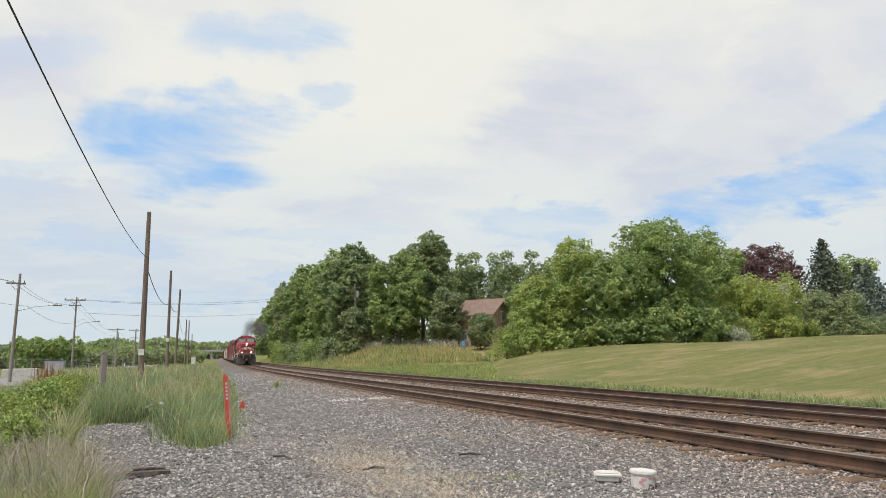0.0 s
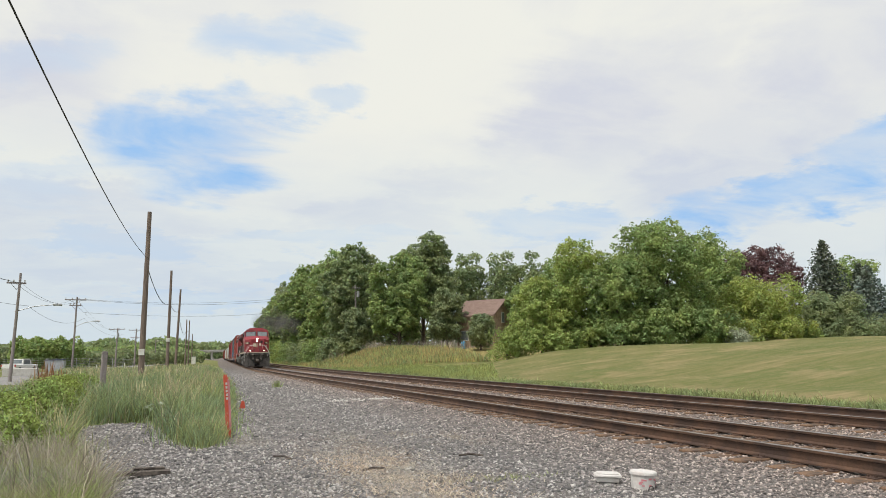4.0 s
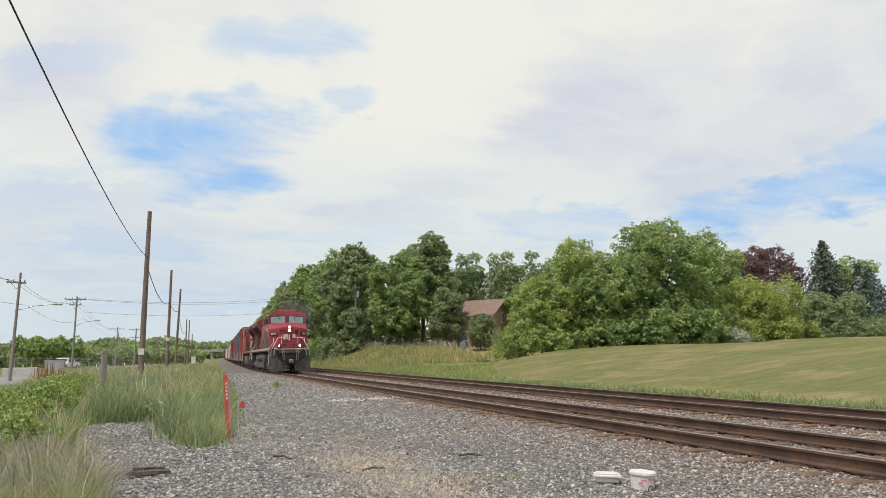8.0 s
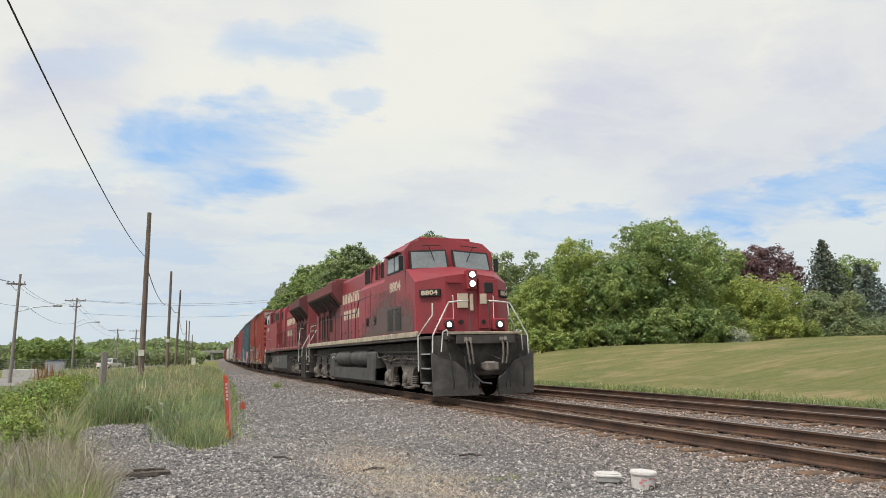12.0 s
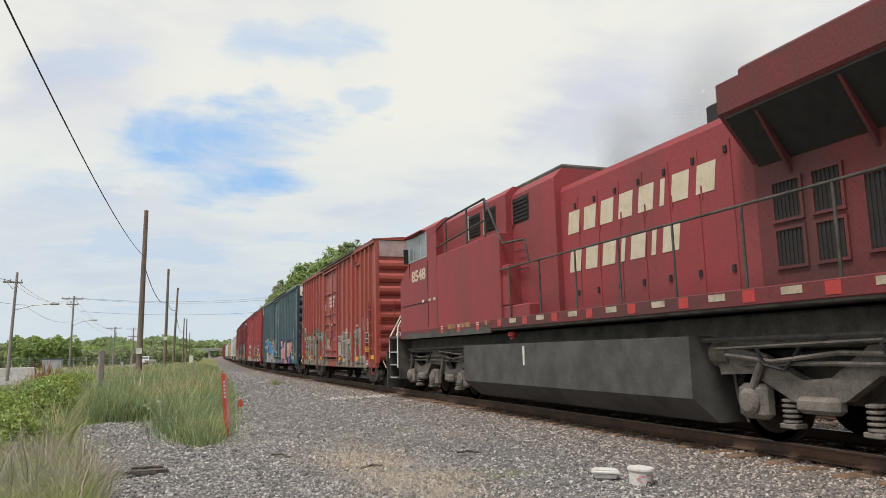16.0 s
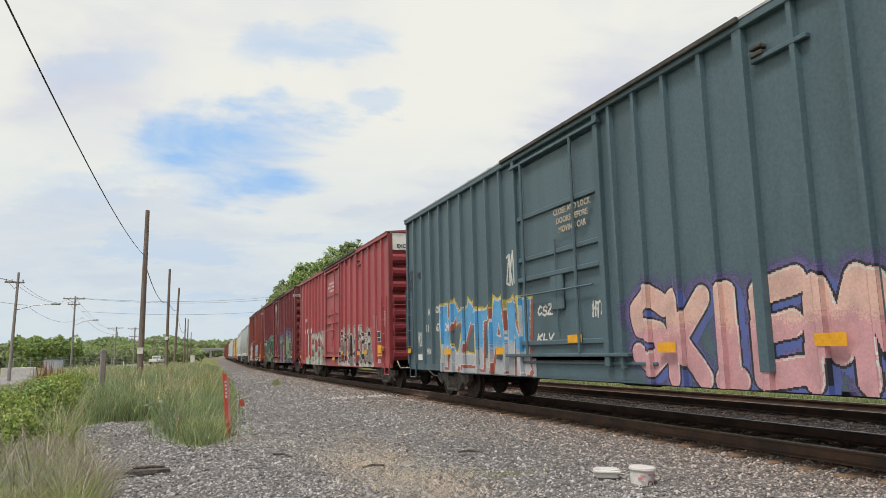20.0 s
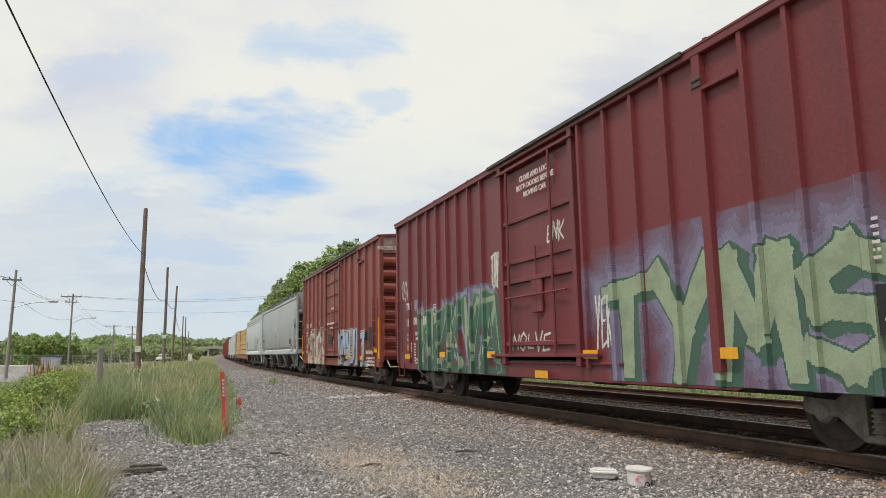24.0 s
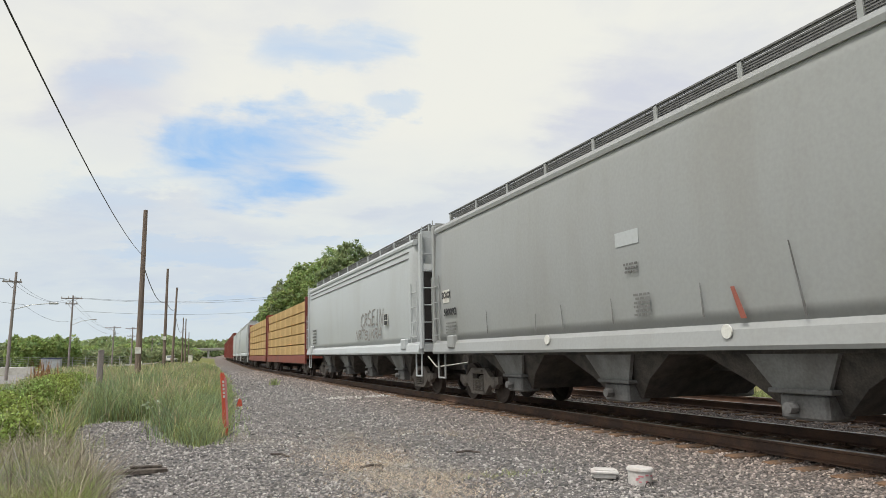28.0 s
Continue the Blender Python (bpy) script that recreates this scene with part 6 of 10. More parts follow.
def hopper(label, L, body, seed, waist=0.0):
    car = thing("hopper_car", label, "freight car", group="cars of the freight train")
    h = L / 2
    # cross-section of one flank, bottom to top
    flank = [(1.53 + 0.08 * math.sin(math.pi * (0.06 + 0.86 * i / 14)), 1.48 + 2.94 * i / 14) for i in range(15)]
    top = [(1.40, 4.52), (1.1, 4.66), (0.6, 4.76), (0.0, 4.79)]
    half = flank + top
    ring = half + [(-x, z) for x, z in reversed(half[:-1])]
    m = Mesh()
    ys = [-h + 0.35 + waist, -h + 0.9 + waist] + [(-h + 2.0) + i * (L - 4.0) / 6 for i in range(7)] + [h - 0.9 - waist, h - 0.35 - waist]
    rings = []
    for i, y in enumerate(ys):
        rings.append([(x, y, z) for x, z in ring])
    m.loft(rings)
    part("body", m, body, car, smooth=True)
    for s in (-1, 1):
        part("side_sill", Mesh().prism([(s * 1.46, 1.17), (s * 1.62, 1.17), (s * 1.64, 1.22), (s * 1.60, 1.42), (s * 1.53, 1.52), (s * 1.46, 1.52)], "y", -h + 0.1, h - 0.1), body, car)
        part("top_chord", Mesh().prism([(s * 1.48, 4.36), (s * 1.585, 4.36), (s * 1.60, 4.44), (s * 1.56, 4.52), (s * 1.40, 4.53)], "y", -h + 0.3 + waist, h - 0.3 - waist), body, car)
        # running boards on posts
        board = part("running_board", Mesh().box(s * 1.10, s * 1.16, -h + 0.3, h - 0.3, 4.935, 4.96), P_mesh, car, "open steel grating walkway")
        bar = Mesh().box(s * 0.55, s * 0.572, -h + 0.3, h - 0.3, 4.89, 4.93).data("grating_bar")
        bar.materials.append(P_mesh)
        for k in range(11):
            part("grating_bar", bar, None, board, at=Matrix.Translation((s * k * 0.05, 0, 0)))
        strip = Mesh().box(s * 1.12, s * 1.14, -h + 0.3, h - 0.3, 4.72, 4.735).data("edge_strip")
        strip.materials.append(P_mesh)
        for k in range(6):
            part("edge_strip", strip, None, board, at=Matrix.Translation((0, 0, k * 0.038)))
        pm = Mesh().box(s * 1.10, s * 1.16, -0.04, 0.04, 4.5, 4.96).box(s * 0.55, s * 1.1, -0.03, 0.03, 4.84, 4.89).data("board_post")
        pm.materials.append(body)
        n = 11
        for i in range(n):
            part("board_post", pm, None, board, at=Matrix.Translation((0, -h + 0.4 + (L - 0.8) * i / (n - 1), 0)))
    for e in (-1, 1):
        # sloped end sheet, open end frame, ladders
        y0 = e * (h - 0.4 - waist)
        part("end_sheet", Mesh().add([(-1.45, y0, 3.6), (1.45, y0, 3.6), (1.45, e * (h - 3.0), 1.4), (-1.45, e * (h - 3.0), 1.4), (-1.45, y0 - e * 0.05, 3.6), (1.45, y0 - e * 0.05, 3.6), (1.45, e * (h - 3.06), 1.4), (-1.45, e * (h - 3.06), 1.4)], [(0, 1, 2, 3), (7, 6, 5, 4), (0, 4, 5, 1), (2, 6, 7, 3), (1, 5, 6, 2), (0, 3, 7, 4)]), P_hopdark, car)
        # Dark sheet before the body's end, put in for the bay's shade.
        part("end_shade", Mesh().box(-1.4, 1.4, e * (h - 0.34 - waist), e * (h - 0.30 - waist), 1.5, 3.62), P_grille, car, "dark sheet standing in for the shade of the open end bay")
        part("end_platform", Mesh().box(-1.5, 1.5, e * (h - 0.9), e * (h + 0.02), 1.22, 1.46, 0.02), body, car)
        for s in (-1, 1):
            part("corner_post", Mesh().box(s * 1.46, s * 1.58, e * (h - 0.16), e * h, 1.3, 4.62, 0.02), body, car)
            part("end_post", Mesh().box(s * 0.86, s * 0.96, e * (h - 0.1), e * h, 1.3, 4.85, 0.02), body, car)
            part("end_panel", Mesh().box(s * 0.9, s * 1.5, e * (h - 0.14), e * (h - 0.1), 3.75, 4.7), body, car)
            ladder(car, ((s * 1.22, e * (h + 0.03), 1.4), 4.8), 7, 0.6, "x", body, 0.016)
            ladder(car, ((s * 1.64, e * (h - 0.42), 1.5), 3.2), 4, 0.55, "y", body, 0.016)
            part("step", Mesh().tube([(s * 1.5, e * (h - 0.7), 1.25), (s * 1.5, e * (h - 0.68), 0.55), (s * 1.5, e * (h - 0.2), 0.55), (s * 1.5, e * (h - 0.18), 1.25)], 0.025, 6), body, car)
            part("jack_pad", Mesh().box(s * 1.45, s * 1.68, e * (h - 1.7), e * (h - 1.3), 1.3, 1.62, 0.03), body, car)
        part("draft_sill", Mesh().box(-0.32, 0.32, e * (h - 3.2), e * (h + 0.35), 0.68, 1.22, 0.03), P_frame, car)
        coupler(car, e * (h + 0.35), e)
    part("brake_wheel", Mesh().lathe((-0.2, -h - 0.02, 2.55), (0, -1, 0), [(0.05, 0), (0.33, 0.02), (0.36, 0.05), (0.31, 0.06), (0.06, 0.09)], 18), P_galv, car)
    part("brake_gear", Mesh().box(-0.4, 0.1, -h + 0.05, -h + 0.3, 1.5, 2.3, 0.03).cyl((-0.9, -h + 0.4, 1.9), (0.8, -h + 0.4, 1.9), 0.2, 12), body, car)
    part("cut_lever", Mesh().tube([(-1.4, -h - 0.05, 1.1), (-1.2, -h - 0.2, 0.8), (-0.3, -h - 0.3, 0.9)], 0.02, 6), P_white, car)
    part("center_sill", Mesh().box(-0.25, 0.25, -h + 0.6, h - 0.6, 0.85, 1.3), P_frame, car)
    sh = Mesh()
    for s in (-1, 1):
        sh.box(s * 1.2, s * 1.45, -h + 1.5, h - 1.5, 1.12, 1.26)
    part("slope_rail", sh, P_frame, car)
    for yc in (5.05, 1.3, -2.42, -6.35):
        up = [(-1.42, -1.8), (1.42, -1.8), (1.42, 1.8), (-1.42, 1.8)]
        mid = [(-1.2, -0.8), (1.2, -0.8), (1.2, 0.8), (-1.2, 0.8)]
        lo = [(-1.05, -0.4), (1.05, -0.4), (1.05, 0.4), (-1.05, 0.4)]
        # Bay slopes are near-black: their deep shade is put into the colour.
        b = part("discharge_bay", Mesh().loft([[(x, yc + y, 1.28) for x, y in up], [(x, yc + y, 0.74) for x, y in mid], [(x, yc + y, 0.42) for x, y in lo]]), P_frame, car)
        for s in (-1, 1):
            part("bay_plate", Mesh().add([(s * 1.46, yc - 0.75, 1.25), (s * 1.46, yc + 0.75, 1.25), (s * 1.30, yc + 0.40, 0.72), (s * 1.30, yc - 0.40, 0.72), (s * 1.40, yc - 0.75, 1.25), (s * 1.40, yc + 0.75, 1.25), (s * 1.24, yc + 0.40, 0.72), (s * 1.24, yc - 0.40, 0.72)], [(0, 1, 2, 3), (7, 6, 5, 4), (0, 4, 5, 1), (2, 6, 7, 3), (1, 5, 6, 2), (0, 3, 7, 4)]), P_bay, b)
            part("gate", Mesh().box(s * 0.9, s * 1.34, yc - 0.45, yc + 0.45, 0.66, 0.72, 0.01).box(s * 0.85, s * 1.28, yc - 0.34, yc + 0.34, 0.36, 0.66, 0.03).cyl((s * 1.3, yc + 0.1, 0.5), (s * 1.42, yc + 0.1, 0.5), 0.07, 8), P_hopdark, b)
    for e in (-1, 1):
        freight_truck(car, e * (h - 1.75))
    return car


car = hopper("light grey covered hopper with roof walkway and rust streaks", 18.6, P_hop, 1)
plates(car, -1.625, -6.94, 1.95)
part("notice", Mesh().box(-1.632, -1.622, -8.85, -8.2, 2.95, 3.22), P_hop2, car)
stencil_lines(car, -1.634, -8.8, -8.25, 3.19, 5, 0.025, 81, P_hopdark, gap=1.9)
stencil_lines(car, -1.626, -0.2, 0.2, 2.02, 6, 0.035, 82, P_bay)
stencil_lines(car, -1.626, 0.05, 0.4, 2.5, 3, 0.035, 83, P_bay)
part("grab_hole", Mesh().prism([(-8.87 + 0.2 * math.cos(i * 0.5236), 2.82 + 0.09 * math.sin(i * 0.5236)) for i in range(12)], "x", -1.640, -1.632), P_black, car, "dark oval hand hole")
part("rust_patch", Mesh().box(-1.628, -1.622, -8.86, -8.80, 1.5, 2.1), can("rust", None), car, "orange rust streak")
side_text("SOXX", 0.23, -1.618, 8.15, 2.64, P_black, car)
side_text("580092", 0.25, -1.618, 7.9, 2.2, P_black, car, width=0.86)
stencil_lines(car, -1.614, 7.5, 8.2, 1.95, 4, 0.04, 84, P_bay, gap=2.0)
for y, z, h, lean in ((5.6, 1.6, 0.5, 0.06), (3.35, 1.55, 0.35, 0.0), (2.3, 1.56, 0.45, 0.08), (0.75, 1.6, 0.4, 0.05), (-1.3, 1.6, 0.45, 0.04), (-2.92, 1.53, 0.86, 0.17), (-4.1, 1.55, 0.5, 0.08), (-5.1, 1.56, 0.4, 0.1), (-6.05, 1.58, 0.62, 0.12)):
    part("scrape", Mesh().prism([(y, z), (y + 0.03, z), (y + lean + 0.012, z + h), (y + lean, z + h)], "x", -1.621, -1.612), P_hopdark if h > 0.5 else P_bay, car, "dark scrape mark")
part("decal", Mesh().box(-1.612, -1.602, 7.95, 8.4, 2.45, 2.78), P_white, car)
part("rust_patch", Mesh().prism([(-2.03, 1.55), (-1.94, 1.55), (-1.80, 1.95), (-1.86, 1.95)], "x", -1.622, -1.612), can("rust", None), car, "orange rust streak")
part("warning_plate", Mesh().box(-1.619, -1.612, 0.0, 0.6, 2.78, 3.0), P_hop2, car, "faded pale notice")
for q in (2.9, -1.7, -6.3):
    part("decal", Mesh().lathe((-1.645, q, 1.4), (1, 0, 0), [(0.09, 0), (0.09, 0.02)], 12), P_white, car)
CARS.append((car, 277.3, 0))
hop2 = hopper("pale grey covered hopper with scrawled black tags", 18.7, P_hop2, 2, 0.25)
flat = lambda y: -1.612
tag(hop2, flat, (-5.6, -2.4, 2.1, 2.75), "CRSEIN", "grey", 91, 0.03)
tag(hop2, flat, (-5.4, -1.6, 1.65, 2.1), "NRTSIKRA", "grey", 92, 0.03)
plates(hop2, -1.62, -5.9, 2.3)
stencil_lines(hop2, -1.62, 6.6, 7.6, 2.4, 5, 0.09, 93, P_hopdark)
part("seam_strip", Mesh().box(-1.585, -1.545, -8.3, 8.3, 4.18, 4.21).box(-1.60, -1.56, -8.3, 8.3, 3.98, 4.01), P_hopdark, hop2)
CARS.append((hop2, 296.95, 0))

# ---- centre-beam flat cars with lumber ----
P_beam = paint("flatcar_red_brown", (0.24, 0.055, 0.035), (0.17, 0.05, 0.04))
P_lumber = material("sawn_lumber", (0.62, 0.44, 0.20), 0.75, 0, 0.25, 1.2, 22, 0.3, 0.01, second=(0.50, 0.33, 0.14), amount=0.5, streak=0.2)


def lumber_car(label, L):
    car = thing("flatcar", label, "freight car", group="cars of the freight train")
    h = L / 2
    part("deck", Mesh().box(-1.42, 1.42, -h, h, 0.98, 1.16, 0.02).box(-1.45, -1.35, -h, h, 0.72, 1.1).box(1.35, 1.45, -h, h, 0.72, 1.1), P_beam, car)
    part("center_sill", Mesh().box(-0.3, 0.3, -h, h, 0.55, 0.98), P_frame, car)
    for e in (-1, 1):
        b = part("bulkhead", Mesh().box(-1.45, 1.45, e * (h - 0.16), e * h, 1.1, 4.35, 0.02), P_beam, car)
        for q in (-1.4, -0.5, 0.5, 1.4):
            part("stake", Mesh().box(q - 0.06, q + 0.06, e * h, e * (h + 0.12), 1.0, 4.35), P_beam, b)
        freight_truck(car, e * (h - 2.2))
        coupler(car, e * (h + 0.35), e)
    bm = Mesh().box(-0.06, 0.06, -h + 0.2, h - 0.2, 1.16, 1.4).box(-0.12, 0.12, -h + 0.2, h - 0.2, 4.1, 4.3)
    for i in range(9):
        y = -h + 0.6 + i * (L - 1.2) / 8
        bm.box(-0.07, 0.07, y - 0.07, y + 0.07, 1.2, 4.2)
    part("center_beam", bm, P_beam, car)
    n, tiers = 7, 5
    w = (L - 0.6) / n
    bun = Mesh().box(0, 1.25, -w / 2 + 0.025, w / 2 - 0.025, 0, 0.545, 0.015)
    bun = bun.data("lumber_bundle")
    brd = Mesh().box(1.25, 1.262, -w / 2 + 0.03, w / 2 - 0.03, 0.02, 0.098).data("board")
    brd.materials.append(P_lumber)
    bun.materials.append(P_lumber)
    rnd = random.Random(8)
    for s in (-1, 1):
        for i in range(n):
            for k in range(tiers):
                stack = part("lumber_bundle", bun, None, car, at=pose(s * (0.13 + rnd.uniform(0, 0.03)), -h + 0.3 + w * (i + 0.5), 1.2 + k * 0.60, 0, 0, 0 if s > 0 else 180))
                for q in range(6 if s < 0 else 0):
                    part("board", brd, None, stack, at=Matrix.Translation((rnd.uniform(-0.004, 0.012), rnd.uniform(-0.02, 0.02), q * 0.088)))
    return car


beam = lumber_car("red-brown centre-beam flatcar stacked with yellow lumber", 18.2)
CARS.append((beam, 316.8, 0))
CARS.append((copy_thing(beam, pose(0, 0, 0)), 336.4, 0))
hop3 = hopper("off-white covered hopper far down the train", 17.0, P_hop2, 3, 0.6)
CARS.append((hop3, 355.5, 0))
CARS.append((copy_thing(hop3, pose(0, 0, 0)), 374.3, 0))
CARS.append((copy_thing(hop3, pose(0, 0, 0)), 393.1, 0))
plain, dep, wide = boxcar("plain brown boxcar far down the train", 16.6, P_c5, P_c5e, P_c5, (-1.6, 1.6), 1.0, seed=8)
for i in range(7):
    c = plain if i == 0 else copy_thing(plain, pose(0, 0, 0))
    CARS.append((c, 412.4 + 18.4 * i, 0))


# ---- locomotives ----
def handrail(parent, pts, r=0.022, mat=None):
    return part("handrail", Mesh().tube(pts, r, 7), mat or P_white, parent)


def six_wheel_truck(parent, yc, lead, arched=False):
    """A three-axle truck with cast frames; lead: -1 or 1, the way of its outer end."""
    t = part("truck", Mesh().box(-0.85, 0.85, yc - 0.4, yc + 0.4, 0.55, 0.85, 0.05), P_truck, parent, "dusty cast steel three-axle truck")
    for s in (-1, 1):
        f = Mesh()
        x0, x1 = s * 0.96, s * 1.12
        if arched:
            # bowed equaliser beams over the axles, cross links between them
            top = [(-2.75, 1.02), (-2.45, 1.2), (-2.05, 1.12), (-1.35, 0.80), (-0.95, 0.84), (-0.45, 1.20), (0.30, 1.22), (0.62, 1.10), (1.05, 0.74), (1.55, 0.76), (1.95, 1.16), (2.45, 1.22), (2.75, 1.05)]
            low = [(2.7, 0.86), (2.2, 0.84), (1.75, 0.52), (0.85, 0.50), (0.42, 0.86), (-0.35, 0.88), (-0.8, 0.58), (-1.5, 0.54), (-2.15, 0.86), (-2.7, 0.84)]
            f.prism([(yc + u, w) for u, w in top + low], "x", x0, x1)
            for q in (-1.15, 1.2):
                f.box(s * 1.0, s * 1.2, yc + q - 0.3, yc + q + 0.3, 0.42, 0.62, 0.05)
            for q in (-2.2, 0.55):
                f.tube([(s * 1.17, yc + q, 0.5), (s * 1.19, yc + q + 0.35, 1.1)], 0.05, 8)
            f.box(x0, x1, yc - 2.6, yc + 2.6, 1.22, 1.27, 0.01)
        else:
            up = [(-2.7, 0.95), (-2.65, 1.16), (-2.3, 1.22), (2.3, 1.22), (2.65, 1.16), (2.7, 0.95), (2.55, 0.80), (2.48, 0.62), (2.42, 0.24), (1.82, 0.24), (1.72, 0.62), (1.55, 0.84), (0.75, 0.86), (0.55, 0.7), (0.42, 0.28), (-0.42, 0.28), (-0.55, 0.7), (-0.75, 0.86), (-1.55, 0.84), (-1.72, 0.62), (-1.82, 0.24), (-2.42, 0.24), (-2.48, 0.62), (-2.55, 0.80)]
            f.prism([(yc + u, w) for u, w in up], "x", x0, x1)
            for q in (-1.3, -0.75, 0.75, 1.3):
                f.lathe((s * 1.115, yc + q, 1.02), (s, 0, 0), [(0.09, 0), (0.09, 0.012), (0.05, 0.02)], 10)
        part("side_frame", f, P_truck, t)
        for q in (-2.13, 0.0, 2.13):
            j = Mesh().box(s * 0.98, s * 1.20, yc + q - 0.24, yc + q + 0.24, 0.30, 0.74, 0.06)
            j.lathe((s * 1.18, yc + q, 0.52), (s, 0, 0), [(0.17, 0), (0.17, 0.05), (0.12, 0.09), (0.05, 0.10)], 14)
            part("journal_box", j, P_truck, t)
            if not arched:
                part("pedestal", Mesh().box(s * 1.0, s * 1.16, yc + q - 0.36, yc + q + 0.36, 0.16, 0.25, 0.02), P_truck, t)
            for o in ((-0.55, 0.55) if not arched else (0.5 if q < 0 else -0.5,)):
                sp = Mesh()
                for k in range(5):
                    sp.lathe((s * 1.04, yc + q + o, 0.28 + k * 0.062), (0, 0, 1), [(0.08, 0), (0.11, 0.012), (0.11, 0.034), (0.08, 0.046)], 10)
                sp.box(s * 0.94, s * 1.14, yc + q + o - 0.12, yc + q + o + 0.12, 0.22, 0.28, 0.01)
                part("spring", sp, P_truck, t)
            wheelset(t, yc + q, 0.53)
        for q in (-2.7, 2.7):
            part("brake_cylinder", Mesh().lathe((s * 1.0, yc + q * 0.93, 1.12), (0, 1 if q > 0 else -1, 0), [(0.12, 0), (0.19, 0.03), (0.19, 0.34), (0.10, 0.44)], 12), P_truck, t)
        part("brake_rod", Mesh().tube([(s * 1.16, yc - 2.3, 0.98), (s * 1.18, yc - 0.9, 1.0), (s * 1.16, yc + 2.2, 0.97)], 0.03, 6), P_truck, t)
        part("sand_pipe", Mesh().tube([(s * 0.9, yc - 2.75, 1.2), (s * 0.85, yc - 2.7, 0.5), (s * 0.8, yc - 2.6, 0.2)], 0.025, 5), P_truck, t)
    return t


def locomotive(label, number, reverse, flare, dirty, sill_mat, tanks, squares):
    lo = thing("locomotive", label, "locomotive", group="locomotives of the freight train")
    red, red2 = (P_cpr_worn if dirty else P_cpr), (P_cpr_dirty if dirty else P_cpr_soot)
    # frame and walkway
    part("underframe", Mesh().box(-1.08, 1.08, -10.3, 10.3, 1.18, 1.62, 0.03), P_frame, lo)
    part("deck", Mesh().box(-1.5, 1.5, -10.5, 10.5, 1.66, 1.74, 0.01), P_frame, lo)
    for s in (-1, 1):
        part("sill", Mesh().box(s * 1.44, s * 1.52, -2.28 if squares else -9.2, 9.9, 1.70 if squares else 1.75, 1.91, 0.012), sill_mat, lo)
        if squares:
            for i in range(20):
                y = -1.9 + i * 0.6
                if i % 2: part("reflector", Mesh().box(s * 1.52, s * 1.526, y, y + 0.30, 1.79, 1.88), P_cream, lo)
                else: part("reflector", Mesh().box(s * 1.52, s * 1.526, y, y + 0.2, 1.74, 1.89), P_reflred, lo)
    # nose: angled corners, top rising to the windows
    fl = [(-1.5, -9.15), (-0.8, -9.85), (0.8, -9.85), (1.5, -9.15)]
    v = [(x, y, 1.84) for x, y in fl] + [(-1.5, -9.1, 3.38), (-0.8, -9.78, 3.50), (0.8, -9.78, 3.50), (1.5, -9.1, 3.38)]
    v += [(-1.5, -8.0, 1.84), (1.5, -8.0, 1.84), (-1.5, -8.2, 3.88), (1.5, -8.2, 3.88), (0, -9.86, 1.84), (0, -9.79, 3.60), (0, -8.3, 3.98)]
    nose = Mesh().add(v, [(0, 1, 5, 4), (1, 12, 13, 5), (12, 2, 6, 13), (2, 3, 7, 6), (4, 5, 10), (5, 13, 14, 10), (13, 6, 11, 14), (6, 7, 11), (8, 0, 4, 10), (3, 9, 11, 7), (8, 9, 3, 2, 12, 1, 0), (8, 10, 14, 11, 9)])
    part("nose", nose, red, lo)
    # cab with sloping roof edges
    eave = 4.66 if dirty else 4.50
    sec = [(-1.504, 1.836), (1.504, 1.836), (1.504, eave), (1.22, eave + 0.22 if dirty else 4.80), (0.0, 4.97), (-1.22, eave + 0.22 if dirty else 4.80), (-1.504, eave)]
    cab = Mesh().loft([[(x, -8.32 + max(0, z - 3.6) * 0.30, z) for x, z in sec], [(x, -5.75, z) for x, z in sec]])
    cab = part("cab", cab, red, lo)
    for s in (-1, 1):
        part("window_frame", Mesh().add([(s * 0.10, -8.250, 3.92), (s * 1.36, -8.250, 3.84), (s * 1.34, -8.070, 4.48), (s * 0.10, -8.050, 4.56), (s * 0.10, -8.190, 3.92), (s * 1.36, -8.190, 3.84), (s * 1.34, -8.010, 4.48), (s * 0.10, -7.990, 4.56)], [(0, 1, 2, 3), (7, 6, 5, 4), (0, 4, 5, 1), (2, 6, 7, 3), (1, 5, 6, 2), (0, 3, 7, 4)]), P_black, cab)
        part("windshield", Mesh().add([(s * 0.15, -8.275, 3.96), (s * 1.31, -8.275, 3.89), (s * 1.29, -8.095, 4.43), (s * 0.15, -8.080, 4.50), (s * 0.15, -8.250, 3.96), (s * 1.31, -8.250, 3.89), (s * 1.29, -8.070, 4.43), (s * 0.15, -8.050, 4.50)], [(0, 1, 2, 3), (7, 6, 5, 4), (0, 4, 5, 1), (2, 6, 7, 3), (1, 5, 6, 2), (0, 3, 7, 4)]), P_glass, cab)
        part("wiper", Mesh().tube([(s * 0.75, -8.250, 4.62), (s * 0.55, -8.210, 4.17)], 0.014, 5).tube([(s * 0.35, -8.210, 4.67), (s * 0.95, -8.150, 4.64)], 0.014, 5), P_black, cab)
        part("window_guard", Mesh().tube([(s * 0.12, -8.370, 3.88), (s * 1.40, -8.330, 3.78)], 0.02, 5), P_black, cab)
        # side windows
        panes, lo_, hi_ = (((-8.3, -7.75), (-7.68, -7.1), (-7.03, -6.6)), 3.93, 4.56) if dirty else (((-7.68, -7.05), (-6.95, -6.2)), 3.93, 4.40)
        for a, b in panes:
            part("side_window", Mesh().box(s * 1.49, s * 1.52, a, b, lo_, hi_, 0.008), P_glass, cab)
